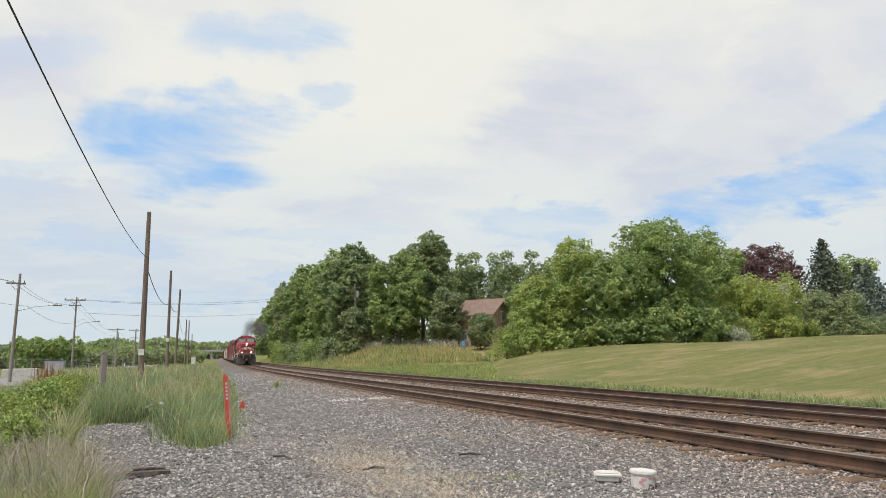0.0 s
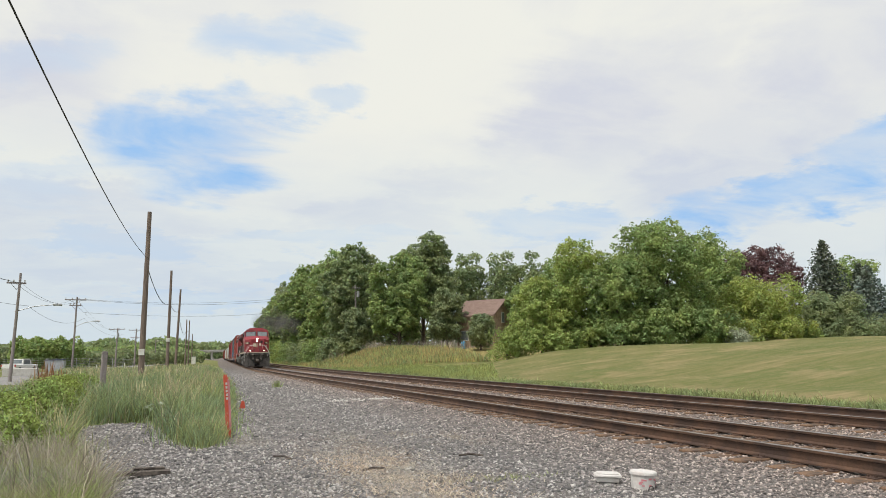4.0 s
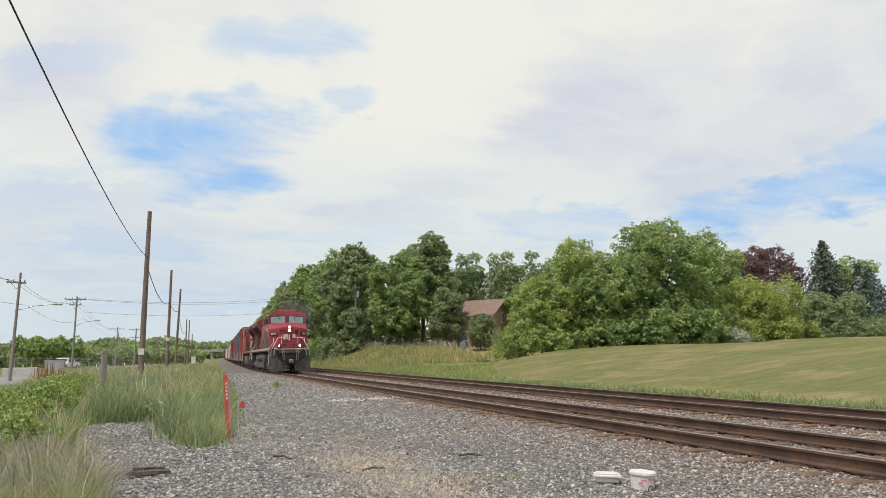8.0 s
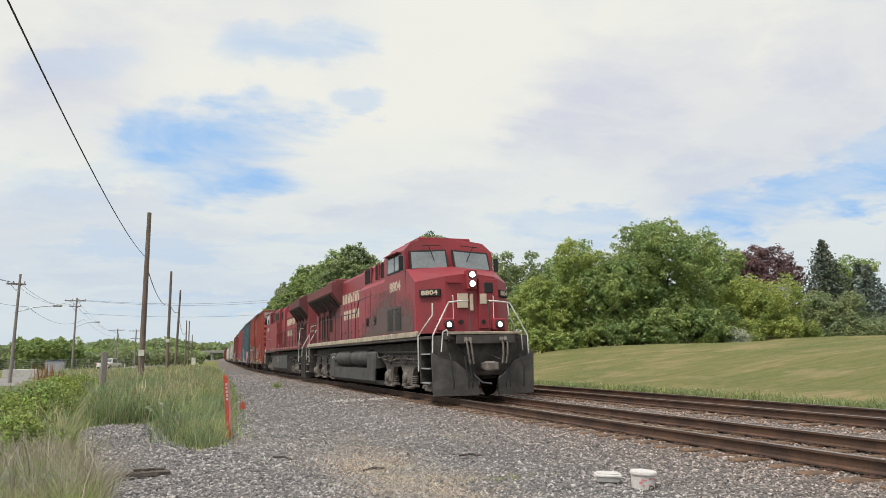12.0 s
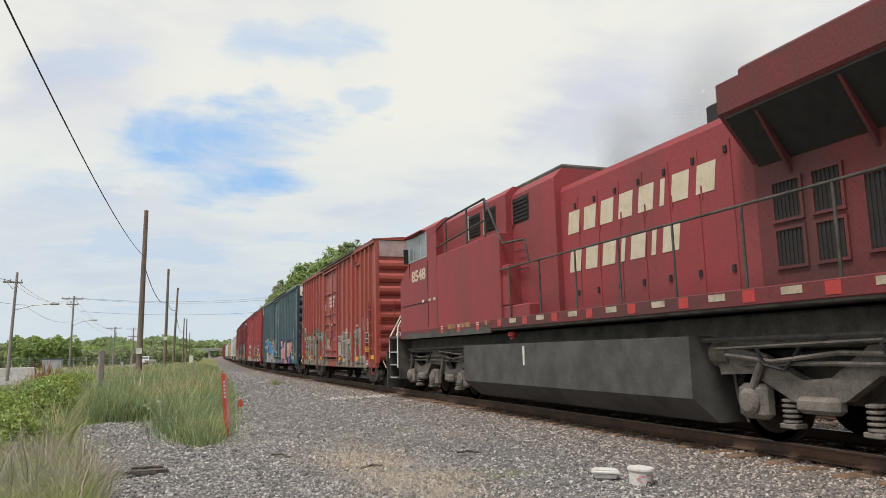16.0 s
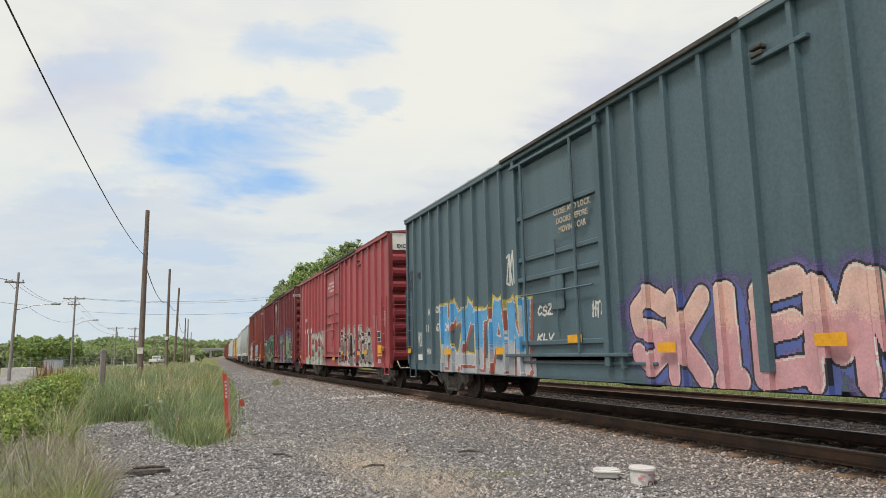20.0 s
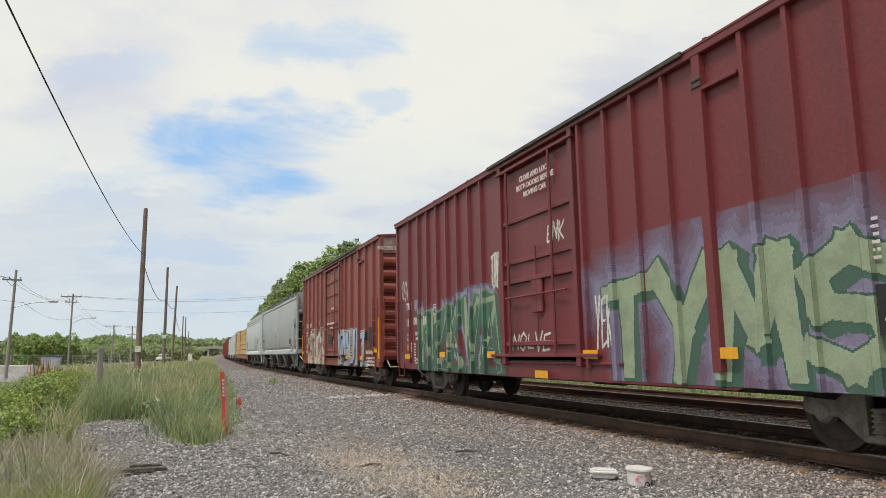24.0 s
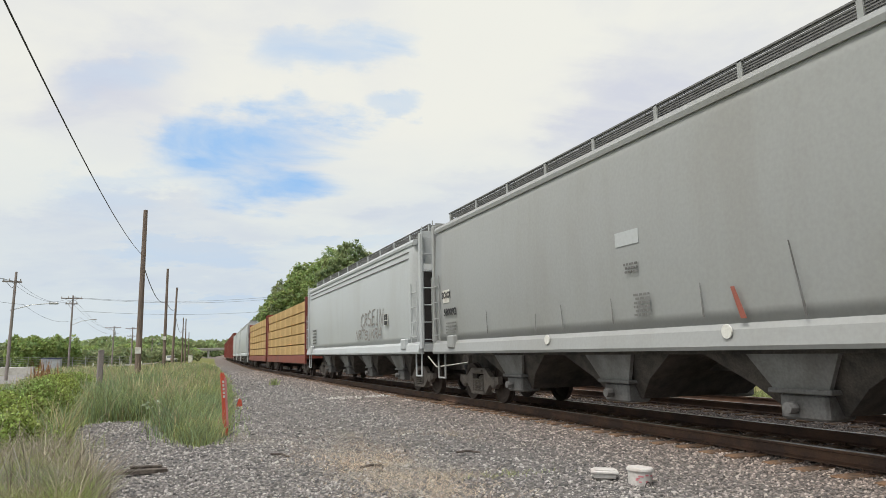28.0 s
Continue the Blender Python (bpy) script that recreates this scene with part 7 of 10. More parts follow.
        part("window_trim", Mesh().box(s * 1.49, s * 1.515, panes[0][0] - 0.07, panes[-1][1] + 0.07, lo_ - 0.06, hi_ + 0.06, 0.01), P_galv if dirty else P_black, cab)
        part("sunshade", Mesh().box(s * 1.5, s * 1.66, panes[0][0], panes[-1][1], hi_ + 0.07, hi_ + 0.10), red, cab)
        part("mirror", Mesh().box(s * 1.55, s * 1.70, -8.12, -8.08, 3.85, 4.3, 0.01), P_black, cab)
        m = text_mesh(number, 0.44, P_letter, 1.28)
        part("number", m, None, lo, at=Matrix.Translation((s * 1.507, -7.0 if not dirty else -7.3, 3.42)) @ (SIDE_NEAR if s < 0 else SIDE_FAR))
        # number boards on the angled corners
        q = Matrix.Translation((s * 1.16, -9.49, 3.02)) @ pose(0, 0, 0, 0, 0, s * 45 * 0.98)
        nb = part("number_board", Mesh().box(-0.34, 0.34, -0.06, 0.03, -0.11, 0.11, 0.015), P_grille, lo, at=q)
        part("number", text_mesh(number, 0.19, P_letter, 0.54), None, nb, at=Matrix.Translation((0, -0.064, 0)) @ FRONT)
        # ditch lights
        d = part("ditch_light", Mesh().box(s * 0.62, s * 1.02, -10.04, -9.6, 1.88, 2.26, 0.04), red, lo)
        part("bezel", Mesh().lathe((s * 0.80, -10.03, 2.07), (0, -1, 0), [(0.13, 0), (0.14, 0.03), (0.11, 0.05)], 16), P_black, d)
        part("lens", Mesh().lathe((s * 0.80, -10.05, 2.07), (0, -1, 0), [(0.078, 0), (0.074, 0.035), (0.03, 0.045)], 16), P_glass if reverse else G_ditch, d)
        part("horn_light", Mesh().lathe((s * 0.35, -9.88, 2.15), (0, -1, 0), [(0.07, 0), (0.07, 0.03)], 12), P_black, lo)
    part("roof_hatch", Mesh().box(-0.9, 0.9, -7.7, -6.1, 4.84, 5.0, 0.03), red, cab)
    part("antenna", Mesh().tube([(-0.35, -7.6, 4.85), (-0.35, -7.6, 5.03), (0.1, -7.6, 5.03), (0.1, -7.6, 4.85)], 0.014, 5).cyl((0.5, -7.4, 4.8), (0.5, -7.4, 5.0), 0.05, 8), P_galv, cab)
    hl = part("headlight", Mesh().box(-0.165, 0.165, -9.96, -9.7, 3.10, 3.70, 0.03), red, lo)
    for z in (3.27, 3.54):
        part("bezel", Mesh().lathe((0, -9.95, z), (0, -1, 0), [(0.115, 0), (0.12, 0.02), (0.095, 0.03)], 18), P_black, hl)
        part("lens", Mesh().lathe((0, -9.965, z), (0, -1, 0), [(0.09, 0), (0.085, 0.03), (0.03, 0.04)], 18), P_glass if reverse else G_head, hl)
    part("nose_door", Mesh().box(0.22, 0.86, -9.90, -9.80, 1.95, 3.42, 0.012), red, lo)
    part("door_window", Mesh().box(0.40, 0.68, -9.92, -9.86, 3.0, 3.32, 0.02), P_black, lo)
    part("sand_hatch", Mesh().box(-0.75, -0.30, -9.88, -9.80, 3.30, 3.34), red, lo)
    # emblem: plain shapes
    for x0, x1, z0, y in ((-0.46, -0.12, 2.56, -9.885), (-0.06, 0.05, 2.48, -9.885), (0.24, 0.46, 2.68, -9.93)):
        part("emblem", Mesh().box(x0, x1, y, y + 0.025, z0, 2.98, 0.01), P_letter, lo)
    for x in (-0.62, 0.66):
        part("nose_grab", Mesh().tube([(x, -9.88, 2.2), (x, -9.95, 2.22), (x, -9.95, 2.9), (x, -9.88, 2.92)], 0.014, 5), P_white, lo)
    # front platform, steps, plough
    part("platform", Mesh().box(-1.15, 1.15, -10.75, -9.3, 1.62, 1.74, 0.02), P_frame, lo)
    part("anticlimber", Mesh().box(-1.05, 1.05, -10.80, -10.05, 1.74, 1.82, 0.02).box(-0.9, 0.9, -10.86, -10.8, 1.5, 1.76, 0.02), P_plough, lo)
    part("platform_edge", Mesh().box(-1.12, 1.12, -10.87, -10.79, 1.765, 1.84, 0.01), P_cream, lo, "worn cream platform edge")
    for x in (-0.62, -0.5, 0.45, 0.58):
        part("air_hose", Mesh().tube([(x, -10.86, 1.62), (x * 1.02, -10.98, 1.5), (x * 0.98, -11.02, 1.2), (x * 0.9, -11.0, 0.95)], 0.028, 6).cyl((x, -10.9, 1.56), (x, -10.84, 1.66), 0.06, 8), P_truck, lo)
    for e in (-1, 1):
        part("end_plate", Mesh().box(-1.1, 1.1, e * 10.45, e * 10.55, 0.62, 1.66, 0.02), P_frame, lo)
        coupler(lo, e * 10.75, e)
        for s in (-1, 1):
            sw = part("step_well", Mesh().box(s * 1.02, s * 1.06, e * 9.45, e * 10.5, 0.45, 1.7).box(s * 1.02, s * 1.48, e * 9.42, e * 9.47, 0.4, 1.7).box(s * 1.02, s * 1.48, e * 10.46, e * 10.51, 0.4, 1.7), P_frame, lo)
            for z in (0.42, 0.82, 1.22):
                part("step", Mesh().box(s * 1.05, s * 1.5, e * 9.47, e * 10.46, z, z + 0.035), P_frame, sw)
                part("step_edge", Mesh().box(s * 1.47, s * 1.505, e * 9.6, e * 10.35, z + 0.0, z + 0.04), P_galv, sw)
            # white grab rails beside the steps
            handrail(lo, [(s * 1.50, e * 9.5, 0.95), (s * 1.50, e * 9.5, 2.15), (s * 1.42, e * 9.42, 2.85), (s * 1.2, e * 9.2, 2.9)] if e > 0 else [(s * 1.53, e * 9.42, 0.75), (s * 1.53, e * 9.42, 1.75), (s * 1.42, e * 9.72, 2.05), (s * 1.22, e * 9.82, 2.35), (s * 1.2, e * 9.78, 2.7)])
            handrail(lo, [(s * 1.48, e * 10.5, 1.05), (s * 1.46, e * 10.5, 1.75), (s * 0.95, e * 10.45, 2.68), (s * 0.62, e * 10.4, 2.72), (s * 0.30, e * 10.35, 2.74)])
            handrail(lo, [(s * 1.25, e * 10.6, 1.3), (s * 1.2, e * 10.62, 1.85), (s * 1.08, e * 10.62, 1.9), (s * 1.02, e * 10.6, 1.6)], 0.018)
            handrail(lo, [(s * 0.3, e * 10.45, 1.74), (s * 0.3, e * 10.4, 2.74)], 0.02, P_frame)
            pl = [(s * 0.30, 0.10), (s * 1.52, 0.10), (s * 1.56, 1.30), (s * 1.28, 1.12), (s * 0.9, 1.02), (s * 0.5, 0.66), (s * 0.3, 0.55)]
            plate = Mesh().loft([[(x, e * (11.0 - abs(x) * 0.22), z) for x, z in pl], [(x, e * (10.94 - abs(x) * 0.22), z) for x, z in pl]])
            part("plough", plate, P_plough, lo, "black steel snow plough")
            for q in (0.5, 0.62, 1.05):
                part("hose", Mesh().tube([(s * q, e * 10.7, 1.25), (s * (q + 0.04), e * 10.95, 0.9), (s * q, e * 11.02, 0.45), (s * q, e * 11.0, 0.3)], 0.022, 6), P_black, lo)
            part("mu_hose", Mesh().tube([(s * 0.75, e * 10.55, 1.5), (s * 0.7, e * 10.78, 1.3), (s * 0.4, e * 10.85, 1.05), (s * 0.15, e * 10.7, 1.2)], 0.025, 6), P_black, lo)
    # wide cabinets behind the cab
    x_hi = 4.66
    if dirty:
        aux = part("auxiliary_cab", Mesh().box(-1.5, 1.5, -5.75, -1.75, 1.84, 3.80, 0.02), red, lo)
        part("upper_cab", Mesh().prism([(-1.3, 3.78), (1.3, 3.78), (1.3, 4.66), (1.1, 4.84), (-1.1, 4.84), (-1.3, 4.66)], "y", -5.76, -1.75).prism([(-1.14, 1.74), (1.14, 1.74), (1.14, 4.60), (0.95, 4.80), (-0.95, 4.80), (-1.14, 4.60)], "y", -1.76, 0.15), red, aux)
    else:
        aux = part("auxiliary_cab", Mesh().prism([(-1.5, 1.84), (1.5, 1.84), (1.5, 3.72), (1.34, 3.88), (1.28, 4.5), (1.05, x_hi), (-1.05, x_hi), (-1.28, 4.5), (-1.34, 3.88), (-1.5, 3.72)], "y", -5.75, -2.0), red, lo)
    for s in (-1, 1):
        for a, b, xo in (((-3.85, -3.17, 1.3), (-2.9, -2.27, 1.3), (-1.7, -0.95, 1.14)) if dirty else ((-5.2, -4.7, 1.34), (-4.4, -3.95, 1.34), (-3.3, -2.35, 1.34))):
            vent = part("vent_window", Mesh().box(s * (xo - 0.05), s * (xo + 0.012), a, b, 3.96, 4.52, 0.01), P_grille, aux)
            part("vent_frame", Mesh().box(s * (xo - 0.03), s * (xo + 0.03), a - 0.04, a + 0.02, 3.93, 4.55, 0.005), P_galv if dirty and xo > 1.2 else red, vent)
            for k in range(6):
                part("slat", Mesh().box(s * (xo + 0.012), s * (xo + 0.03), a + 0.03, b - 0.03, 4.0 + k * 0.085, 4.03 + k * 0.085), P_grille, vent)
        if not dirty:
            for a in (-7.75, -6.85):
                pan = part("louvre_panel", Mesh().box(s * 1.495, s * 1.515, a, a + 0.78, 1.98, 2.78, 0.005), P_tank, lo)
                slat = Mesh().box(s * 1.515, s * 1.535, a + 0.05, a + 0.73, 0, 0.022).data("slat")
                slat.materials.append(P_tank)
                for i in range(15):
                    part("slat", slat, None, pan, at=Matrix.Translation((0, 0, 2.04 + i * 0.047)))
            for a in (-4.7, -3.6):
                pan = part("louvre_panel", Mesh().box(s * 1.495, s * 1.512, a, a + 0.42, 2.3, 2.62, 0.005), P_tank, lo)
                for i in range(6):
                    part("slat", Mesh().box(s * 1.512, s * 1.53, a + 0.04, a + 0.38, 2.33 + i * 0.047, 2.35 + i * 0.047), P_grille, pan)
        else:
            up = part("upper_rail", Mesh().tube([(s * 1.48, -6.6, 4.34), (s * 1.48, -5.0, 4.66), (s * 1.48, -2.5, 4.70), (s * 1.48, -1.6, 3.52), (s * 1.48, -0.55, 3.45), (s * 1.48, -0.4, 3.0)], 0.026, 6), P_frame, lo)
            part("rail_post", Mesh().tube([(s * 1.48, -5.02, 3.8), (s * 1.48, -5.02, 4.66)], 0.024, 6), P_frame, up)
            part("rail_post", Mesh().tube([(s * 1.48, -3.6, 3.8), (s * 1.48, -3.6, 4.68)], 0.024, 6), P_frame, up)
            part("rail_post", Mesh().tube([(s * 1.48, -2.5, 3.8), (s * 1.48, -2.5, 4.70)], 0.024, 6), P_frame, up)
            part("rail_post", Mesh().tube([(s * 1.48, -6.4, 4.0), (s * 1.48, -2.5, 4.2)], 0.022, 6), P_frame, up)
        for a in () if dirty else (-5.4, -4.6, -3.8, -3.0):
            part("cabinet_door", Mesh().box(s * 1.495, s * 1.512, a, a + 0.72, 1.95, 3.6, 0.006), red, aux)
    if dirty:
        for s in (-1, 1):
            part("cab_skirt", Mesh().box(s * 1.46, s * 1.508, -9.15, -2.3, 1.62, 1.86, 0.01), P_cpr_dirty, lo)
            part("seam", Mesh().box(s * 1.508, s * 1.513, -8.9, -6.5, 2.60, 2.625).box(s * 1.508, s * 1.513, -6.5, -6.47, 1.9, 3.78), P_grille, lo)
            for q in (-5.41, -4.23, -3.02):
                rf = part("reflector", Mesh().box(s * 1.508, s * 1.514, q - 0.1, q + 0.1, 1.70, 1.89), P_reflred, lo)
                for k in (0.0, 0.045):
                    part("reflector_bar", Mesh().box(s * 1.514, s * 1.516, q - 0.08, q + 0.08, 1.86 - k, 1.88 - k), P_white, rf)
            for a, b in ((-4.99, -4.43), (-4.11, -3.47), (-2.62, -2.48)):
                part("stripe", Mesh().box(s * 1.508, s * 1.512, a, b, 1.80, 1.91), P_ochre, lo, "worn ochre stripe")
            part("skirt_edge", Mesh().box(s * 1.47, s * 1.5115, -8.6, -2.32, 1.615, 1.76), P_tank, lo)
            part("filler_cap", Mesh().lathe((s * 1.34, -1.55, 1.45), (0, 0, 1), [(0.05, 0), (0.05, 0.06), (0.1, 0.07), (0.1, 0.15), (0.03, 0.17)], 12), P_reflred, lo)
            part("grab_iron", Mesh().tube([(s * 1.14, -1.55, 3.35), (s * 1.22, -1.52, 3.33), (s * 1.22, -1.1, 3.33), (s * 1.14, -1.07, 3.35)], 0.012, 5).tube([(s * 1.14, -1.55, 2.95), (s * 1.22, -1.52, 2.93), (s * 1.22, -1.1, 2.93), (s * 1.14, -1.07, 2.95)], 0.012, 5), P_cpr_dirty, lo)
            for q in (-6.9, -6.35, -5.95):
                part("reflector", Mesh().box(s * 1.508, s * 1.514, q - 0.08, q + 0.08, 2.62, 2.69), P_stencil, lo)
    # engine hood with its doors
    f0, f1 = flare
    ht = 4.44 if dirty else 4.70
    hood = part("hood", Mesh().prism([(-1.02, 1.74), (1.02, 1.74), (1.02, ht - 0.16), (0.97, ht - 0.05), (0.84, ht), (-0.84, ht), (-0.97, ht - 0.05), (-1.02, ht - 0.16)], "y", 0.1 if dirty else -2.0, f0), red, lo)
    first = 0.5 if dirty else -1.6
    n = int((f0 - first + 0.3) / 0.66)
    for s in (-1, 1):
        for i in range(n):
            y = first + i * 0.66
            part("hood_door", Mesh().box(s * 1.02, s * 1.035, y - 0.31, y + 0.31, 1.95, 4.05, 0.006), red, hood)
            for z in (2.2, 3.85):
                part("latch", Mesh().box(s * 1.035, s * 1.055, y + 0.2, y + 0.26, z, z + 0.1), P_grille, hood)
            part("hinge", Mesh().cyl((s * 1.04, y - 0.29, 3.3), (s * 1.04, y - 0.29, 3.5), 0.018, 6), red, hood)
        # two rows of worn cream marks as plain slanted blocks
        g0, g1, zt, zb = (0.38, 4.55, 3.60, 2.86) if dirty else (-0.25, 3.75, 3.77, 3.03)
        if s < 0:
            side_x = (1.036, 1.042) if dirty else (s * 1.036, s * 1.042)
            for z, hh, widths in ((zt, 0.21, (1.0, 1, 1, 1, 1, 0.5, 1, 1)), (zb, 0.20, (1.0, 1, 1, 0.5, 1, 0.5, 1))):
                unit = (g1 - g0) / 7.5
                q = g0
                for w in (widths if dirty else widths[::-1]):
                    e = q + w * unit
                    part("mark", Mesh().prism([(q + 0.05, z - hh), (e - 0.12, z - hh), (e - 0.05, z + hh), (q + 0.12, z + hh)], "x", *side_x), P_letter, hood)
                    q = e
    part("exhaust_stack", Mesh().box(-0.4, 0.4, f0 - 1.5, f0 - 0.8, ht - 0.02, 4.92, 0.03), P_black, lo)
    part("roof_box", Mesh().box(-0.95, 0.95, -3.6 if dirty else -4.0, 0.13 if dirty else -0.4, 4.6, 4.90 if dirty else 4.74, 0.05), P_frame if dirty else red, lo)
    # radiator with its wings
    wing = [(-1.02, 3.55), (-1.54, 4.18), (-1.54, 4.58), (-1.30, 4.68), (1.30, 4.68), (1.54, 4.58), (1.54, 4.18), (1.02, 3.55)]
    rad = part("radiator", Mesh().prism(wing, "y", f0 - (0.6 if not dirty else 0.0), f1), red2, lo)
    part("radiator_roof", Mesh().box(-1.2, 1.2, f0 + 0.02, 6.3 if not dirty else f1 - 0.6, 4.66, 4.86, 0.04), red2, rad)
    part("radiator_base", Mesh().box(-1.02, 1.02, f0, f1 - 0.52, 1.74, 3.6), red2, lo)
    part("hood_end", Mesh().prism([(-1.02, 1.74), (1.02, 1.74), (1.02, 4.3), (0.6, 4.66), (-0.6, 4.66), (-1.02, 4.3)], "y", f1 - 0.52, f1 + 0.03), red, lo)
    for s in (-1, 1):
        sc = Mesh().add([(s * 1.03, f0 + 0.1, 3.50), (s * 1.03, f1 - 0.1, 3.50), (s * 1.51, f1 - 0.1, 4.10), (s * 1.51, f0 + 0.1, 4.10), (s * 1.03, f0 + 0.1, 3.54), (s * 1.03, f1 - 0.1, 3.54), (s * 1.51, f1 - 0.1, 4.13), (s * 1.51, f0 + 0.1, 4.13)], [(0, 1, 2, 3), (7, 6, 5, 4), (0, 4, 5, 1), (2, 6, 7, 3), (1, 5, 6, 2), (0, 3, 7, 4)])
        part("radiator_screen", sc, P_grille, rad)
        for i in range(4):
            y = f0 + (f1 - f0) * (i + 0.5) / 4
            part("wing_bracket", Mesh().add([(s * 1.02, y - 0.02, 3.30), (s * 1.02, y + 0.02, 3.30), (s * 1.50, y + 0.02, 4.06), (s * 1.50, y - 0.02, 4.06), (s * 1.02, y - 0.02, 3.6), (s * 1.02, y + 0.02, 3.6)], [(0, 1, 2, 3), (4, 3, 2, 5), (0, 4, 5, 1), (0, 3, 4), (1, 5, 2)]), red2, rad)
        if dirty:
            holes = [(5.45, 5.85, 2.18, 2.62), (5.45, 5.85, 2.76, 3.22), (6.05, 6.42, 2.18, 2.62), (6.05, 6.42, 2.76, 3.24), (6.72, 7.08, 2.22, 3.04), (7.4, 7.88, 2.0, 2.4), (7.4, 7.88, 2.5, 3.3), (8.05, 8.25, 2.1, 3.1), (8.48, 8.68, 2.1, 3.1), (8.88, 9.12, 2.1, 3.2)]
        else:
            holes = [(8.8, 9.1, 2.15, 3.28), (7.95, 8.2, 2.1, 3.28), (7.3, 7.75, 2.1, 3.28), (6.52, 6.88, 2.1, 3.28), (5.45, 6.35, 2.42, 3.66), (4.85, 5.24, 3.15, 3.68)]
        for a, b, z0, z1 in holes:
            g = part("grille", Mesh().box(s * 1.02, s * 1.03, a, b, z0, z1), P_grille, rad)
            part("grille_frame", Mesh().box(s * 1.02, s * 1.05, a - 0.04, a, z0 - 0.04, z1 + 0.04).box(s * 1.02, s * 1.05, b, b + 0.04, z0 - 0.04, z1 + 0.04).box(s * 1.02, s * 1.05, a, b, z1, z1 + 0.04).box(s * 1.02, s * 1.05, a, b, z0 - 0.04, z0), red2, g)
            bar = Mesh().box(s * 1.03, s * 1.042, 0, 0.022, z0, z1).data("grille_bar")
            bar.materials.append(P_grille)
            for i in range(int((b - a) / 0.06)):
                part("grille_bar", bar, None, g, at=Matrix.Translation((0, a + 0.03 + i * 0.06, 0)))
        # walkway railing
        pts = [(s * 1.48, -1.75, 2.82)] + [(s * 1.48, y, 2.72) for y in (-1.2, 9.3)]
        rail = part("railing", Mesh().tube([(s * 1.5, -4.2, 3.42), (s * 1.5, -1.9, 3.36), (s * 1.48, -1.5, 2.94), (s * 1.48, 9.5, 2.94)] if not dirty else [(s * 1.48, -3.0, 2.96), (s * 1.48, 10.05, 2.95)], 0.02, 7), P_frame if dirty else P_tank, lo)
        y = -1.3
        while y < 9.5:
            part("stanchion", Mesh().cyl((s * 1.48, y, 1.66), (s * 1.48, y, 2.94), 0.02, 6), P_frame if dirty else P_tank, rail)
            y += 1.33
    # hood end number, lamps, rungs, rear rail
    part("number", text_mesh(number, 0.44, P_letter, 1.05), None, lo, at=Matrix.Translation((0, f1 + 0.036, 3.35)) @ pose(0, 0, 0, 0, 0, 180) @ FRONT)
    part("end_lamp", Mesh().lathe((0, f1 + 0.03, 4.25), (0, 1, 0), [(0.09, 0), (0.11, 0.04), (0.08, 0.07)], 14), P_galv, lo)
    for z in (2.4, 2.8, 3.75, 4.1):
        part("rung", Mesh().tube([(-0.45, 9.6, z), (-0.45, 9.7, z), (0.0, 9.7, z), (0.0, 9.6, z)], 0.012, 5), P_frame, lo)
    part("chain", Mesh().tube([(-0.3, 10.4, 2.65), (-0.1, 10.4, 2.45), (0.1, 10.4, 2.45), (0.3, 10.4, 2.65)], 0.014, 5), P_galv, lo)
    part("roof_grab", Mesh().tube([(-0.3, 9.2, 4.6), (-0.3, 9.2, 4.76), (0.3, 9.2, 4.76), (0.3, 9.2, 4.6)], 0.012, 5), P_black, lo)
    if dirty:
        for s in (-1, 1):
            part("walkway_box", Mesh().box(s * 1.04, s * 1.44, -1.85, -0.55, 1.76, 2.16, 0.02), red, lo)
            part("walkway_box", Mesh().box(s * 1.04, s * 1.44, -1.98, -1.45, 2.17, 3.05, 0.02), red, lo)
    # tank and reservoirs
    if tanks:
        tk = part("fuel_tank", Mesh().prism([(-1.42, 0.32), (-1.1, 0.16), (1.1, 0.16), (1.42, 0.32), (1.42, 0.76), (0.95, 0.80), (0.95, 1.30), (-0.95, 1.30), (-0.95, 0.80), (-1.42, 0.76)], "y", -4.0, 4.1), P_tank, lo)
        for s in (-1, 1):
            part("tank_end", Mesh().box(s * 0.9, s * 1.44, -4.0, -2.9, 0.26, 1.38, 0.08), P_tank, tk)
            part("tank_end", Mesh().box(s * 0.9, s * 1.44, 2.95, 4.1, 0.26, 1.38, 0.08), P_tank, tk)
            for a in (-2.75, 0.1):
                part("air_reservoir", Mesh().lathe((s * 1.17, a, 1.16), (0, 1, 0), [(0.05, 0), (0.20, 0.03), (0.30, 0.14), (0.30, 2.45), (0.20, 2.58), (0.05, 2.62)], 24), P_tank, lo, "grey cylindrical air reservoir")
            part("filler", Mesh().cyl((s * 1.40, 3.0, 1.1), (s * 1.52, 3.0, 1.2), 0.07, 8), P_galv, lo)
    else:
        tk = part("fuel_tank", Mesh().prism([(-1.48, 0.52), (-1.05, 0.18), (1.05, 0.18), (1.48, 0.52), (1.48, 1.36), (-1.48, 1.36)], "y", -4.0, 4.2), P_tank, lo)
        for s in (-1, 1):
            part("tank_gauge", Mesh().box(s * 1.48, s * 1.50, -0.80, -0.74, 0.92, 1.3), P_white, tk)
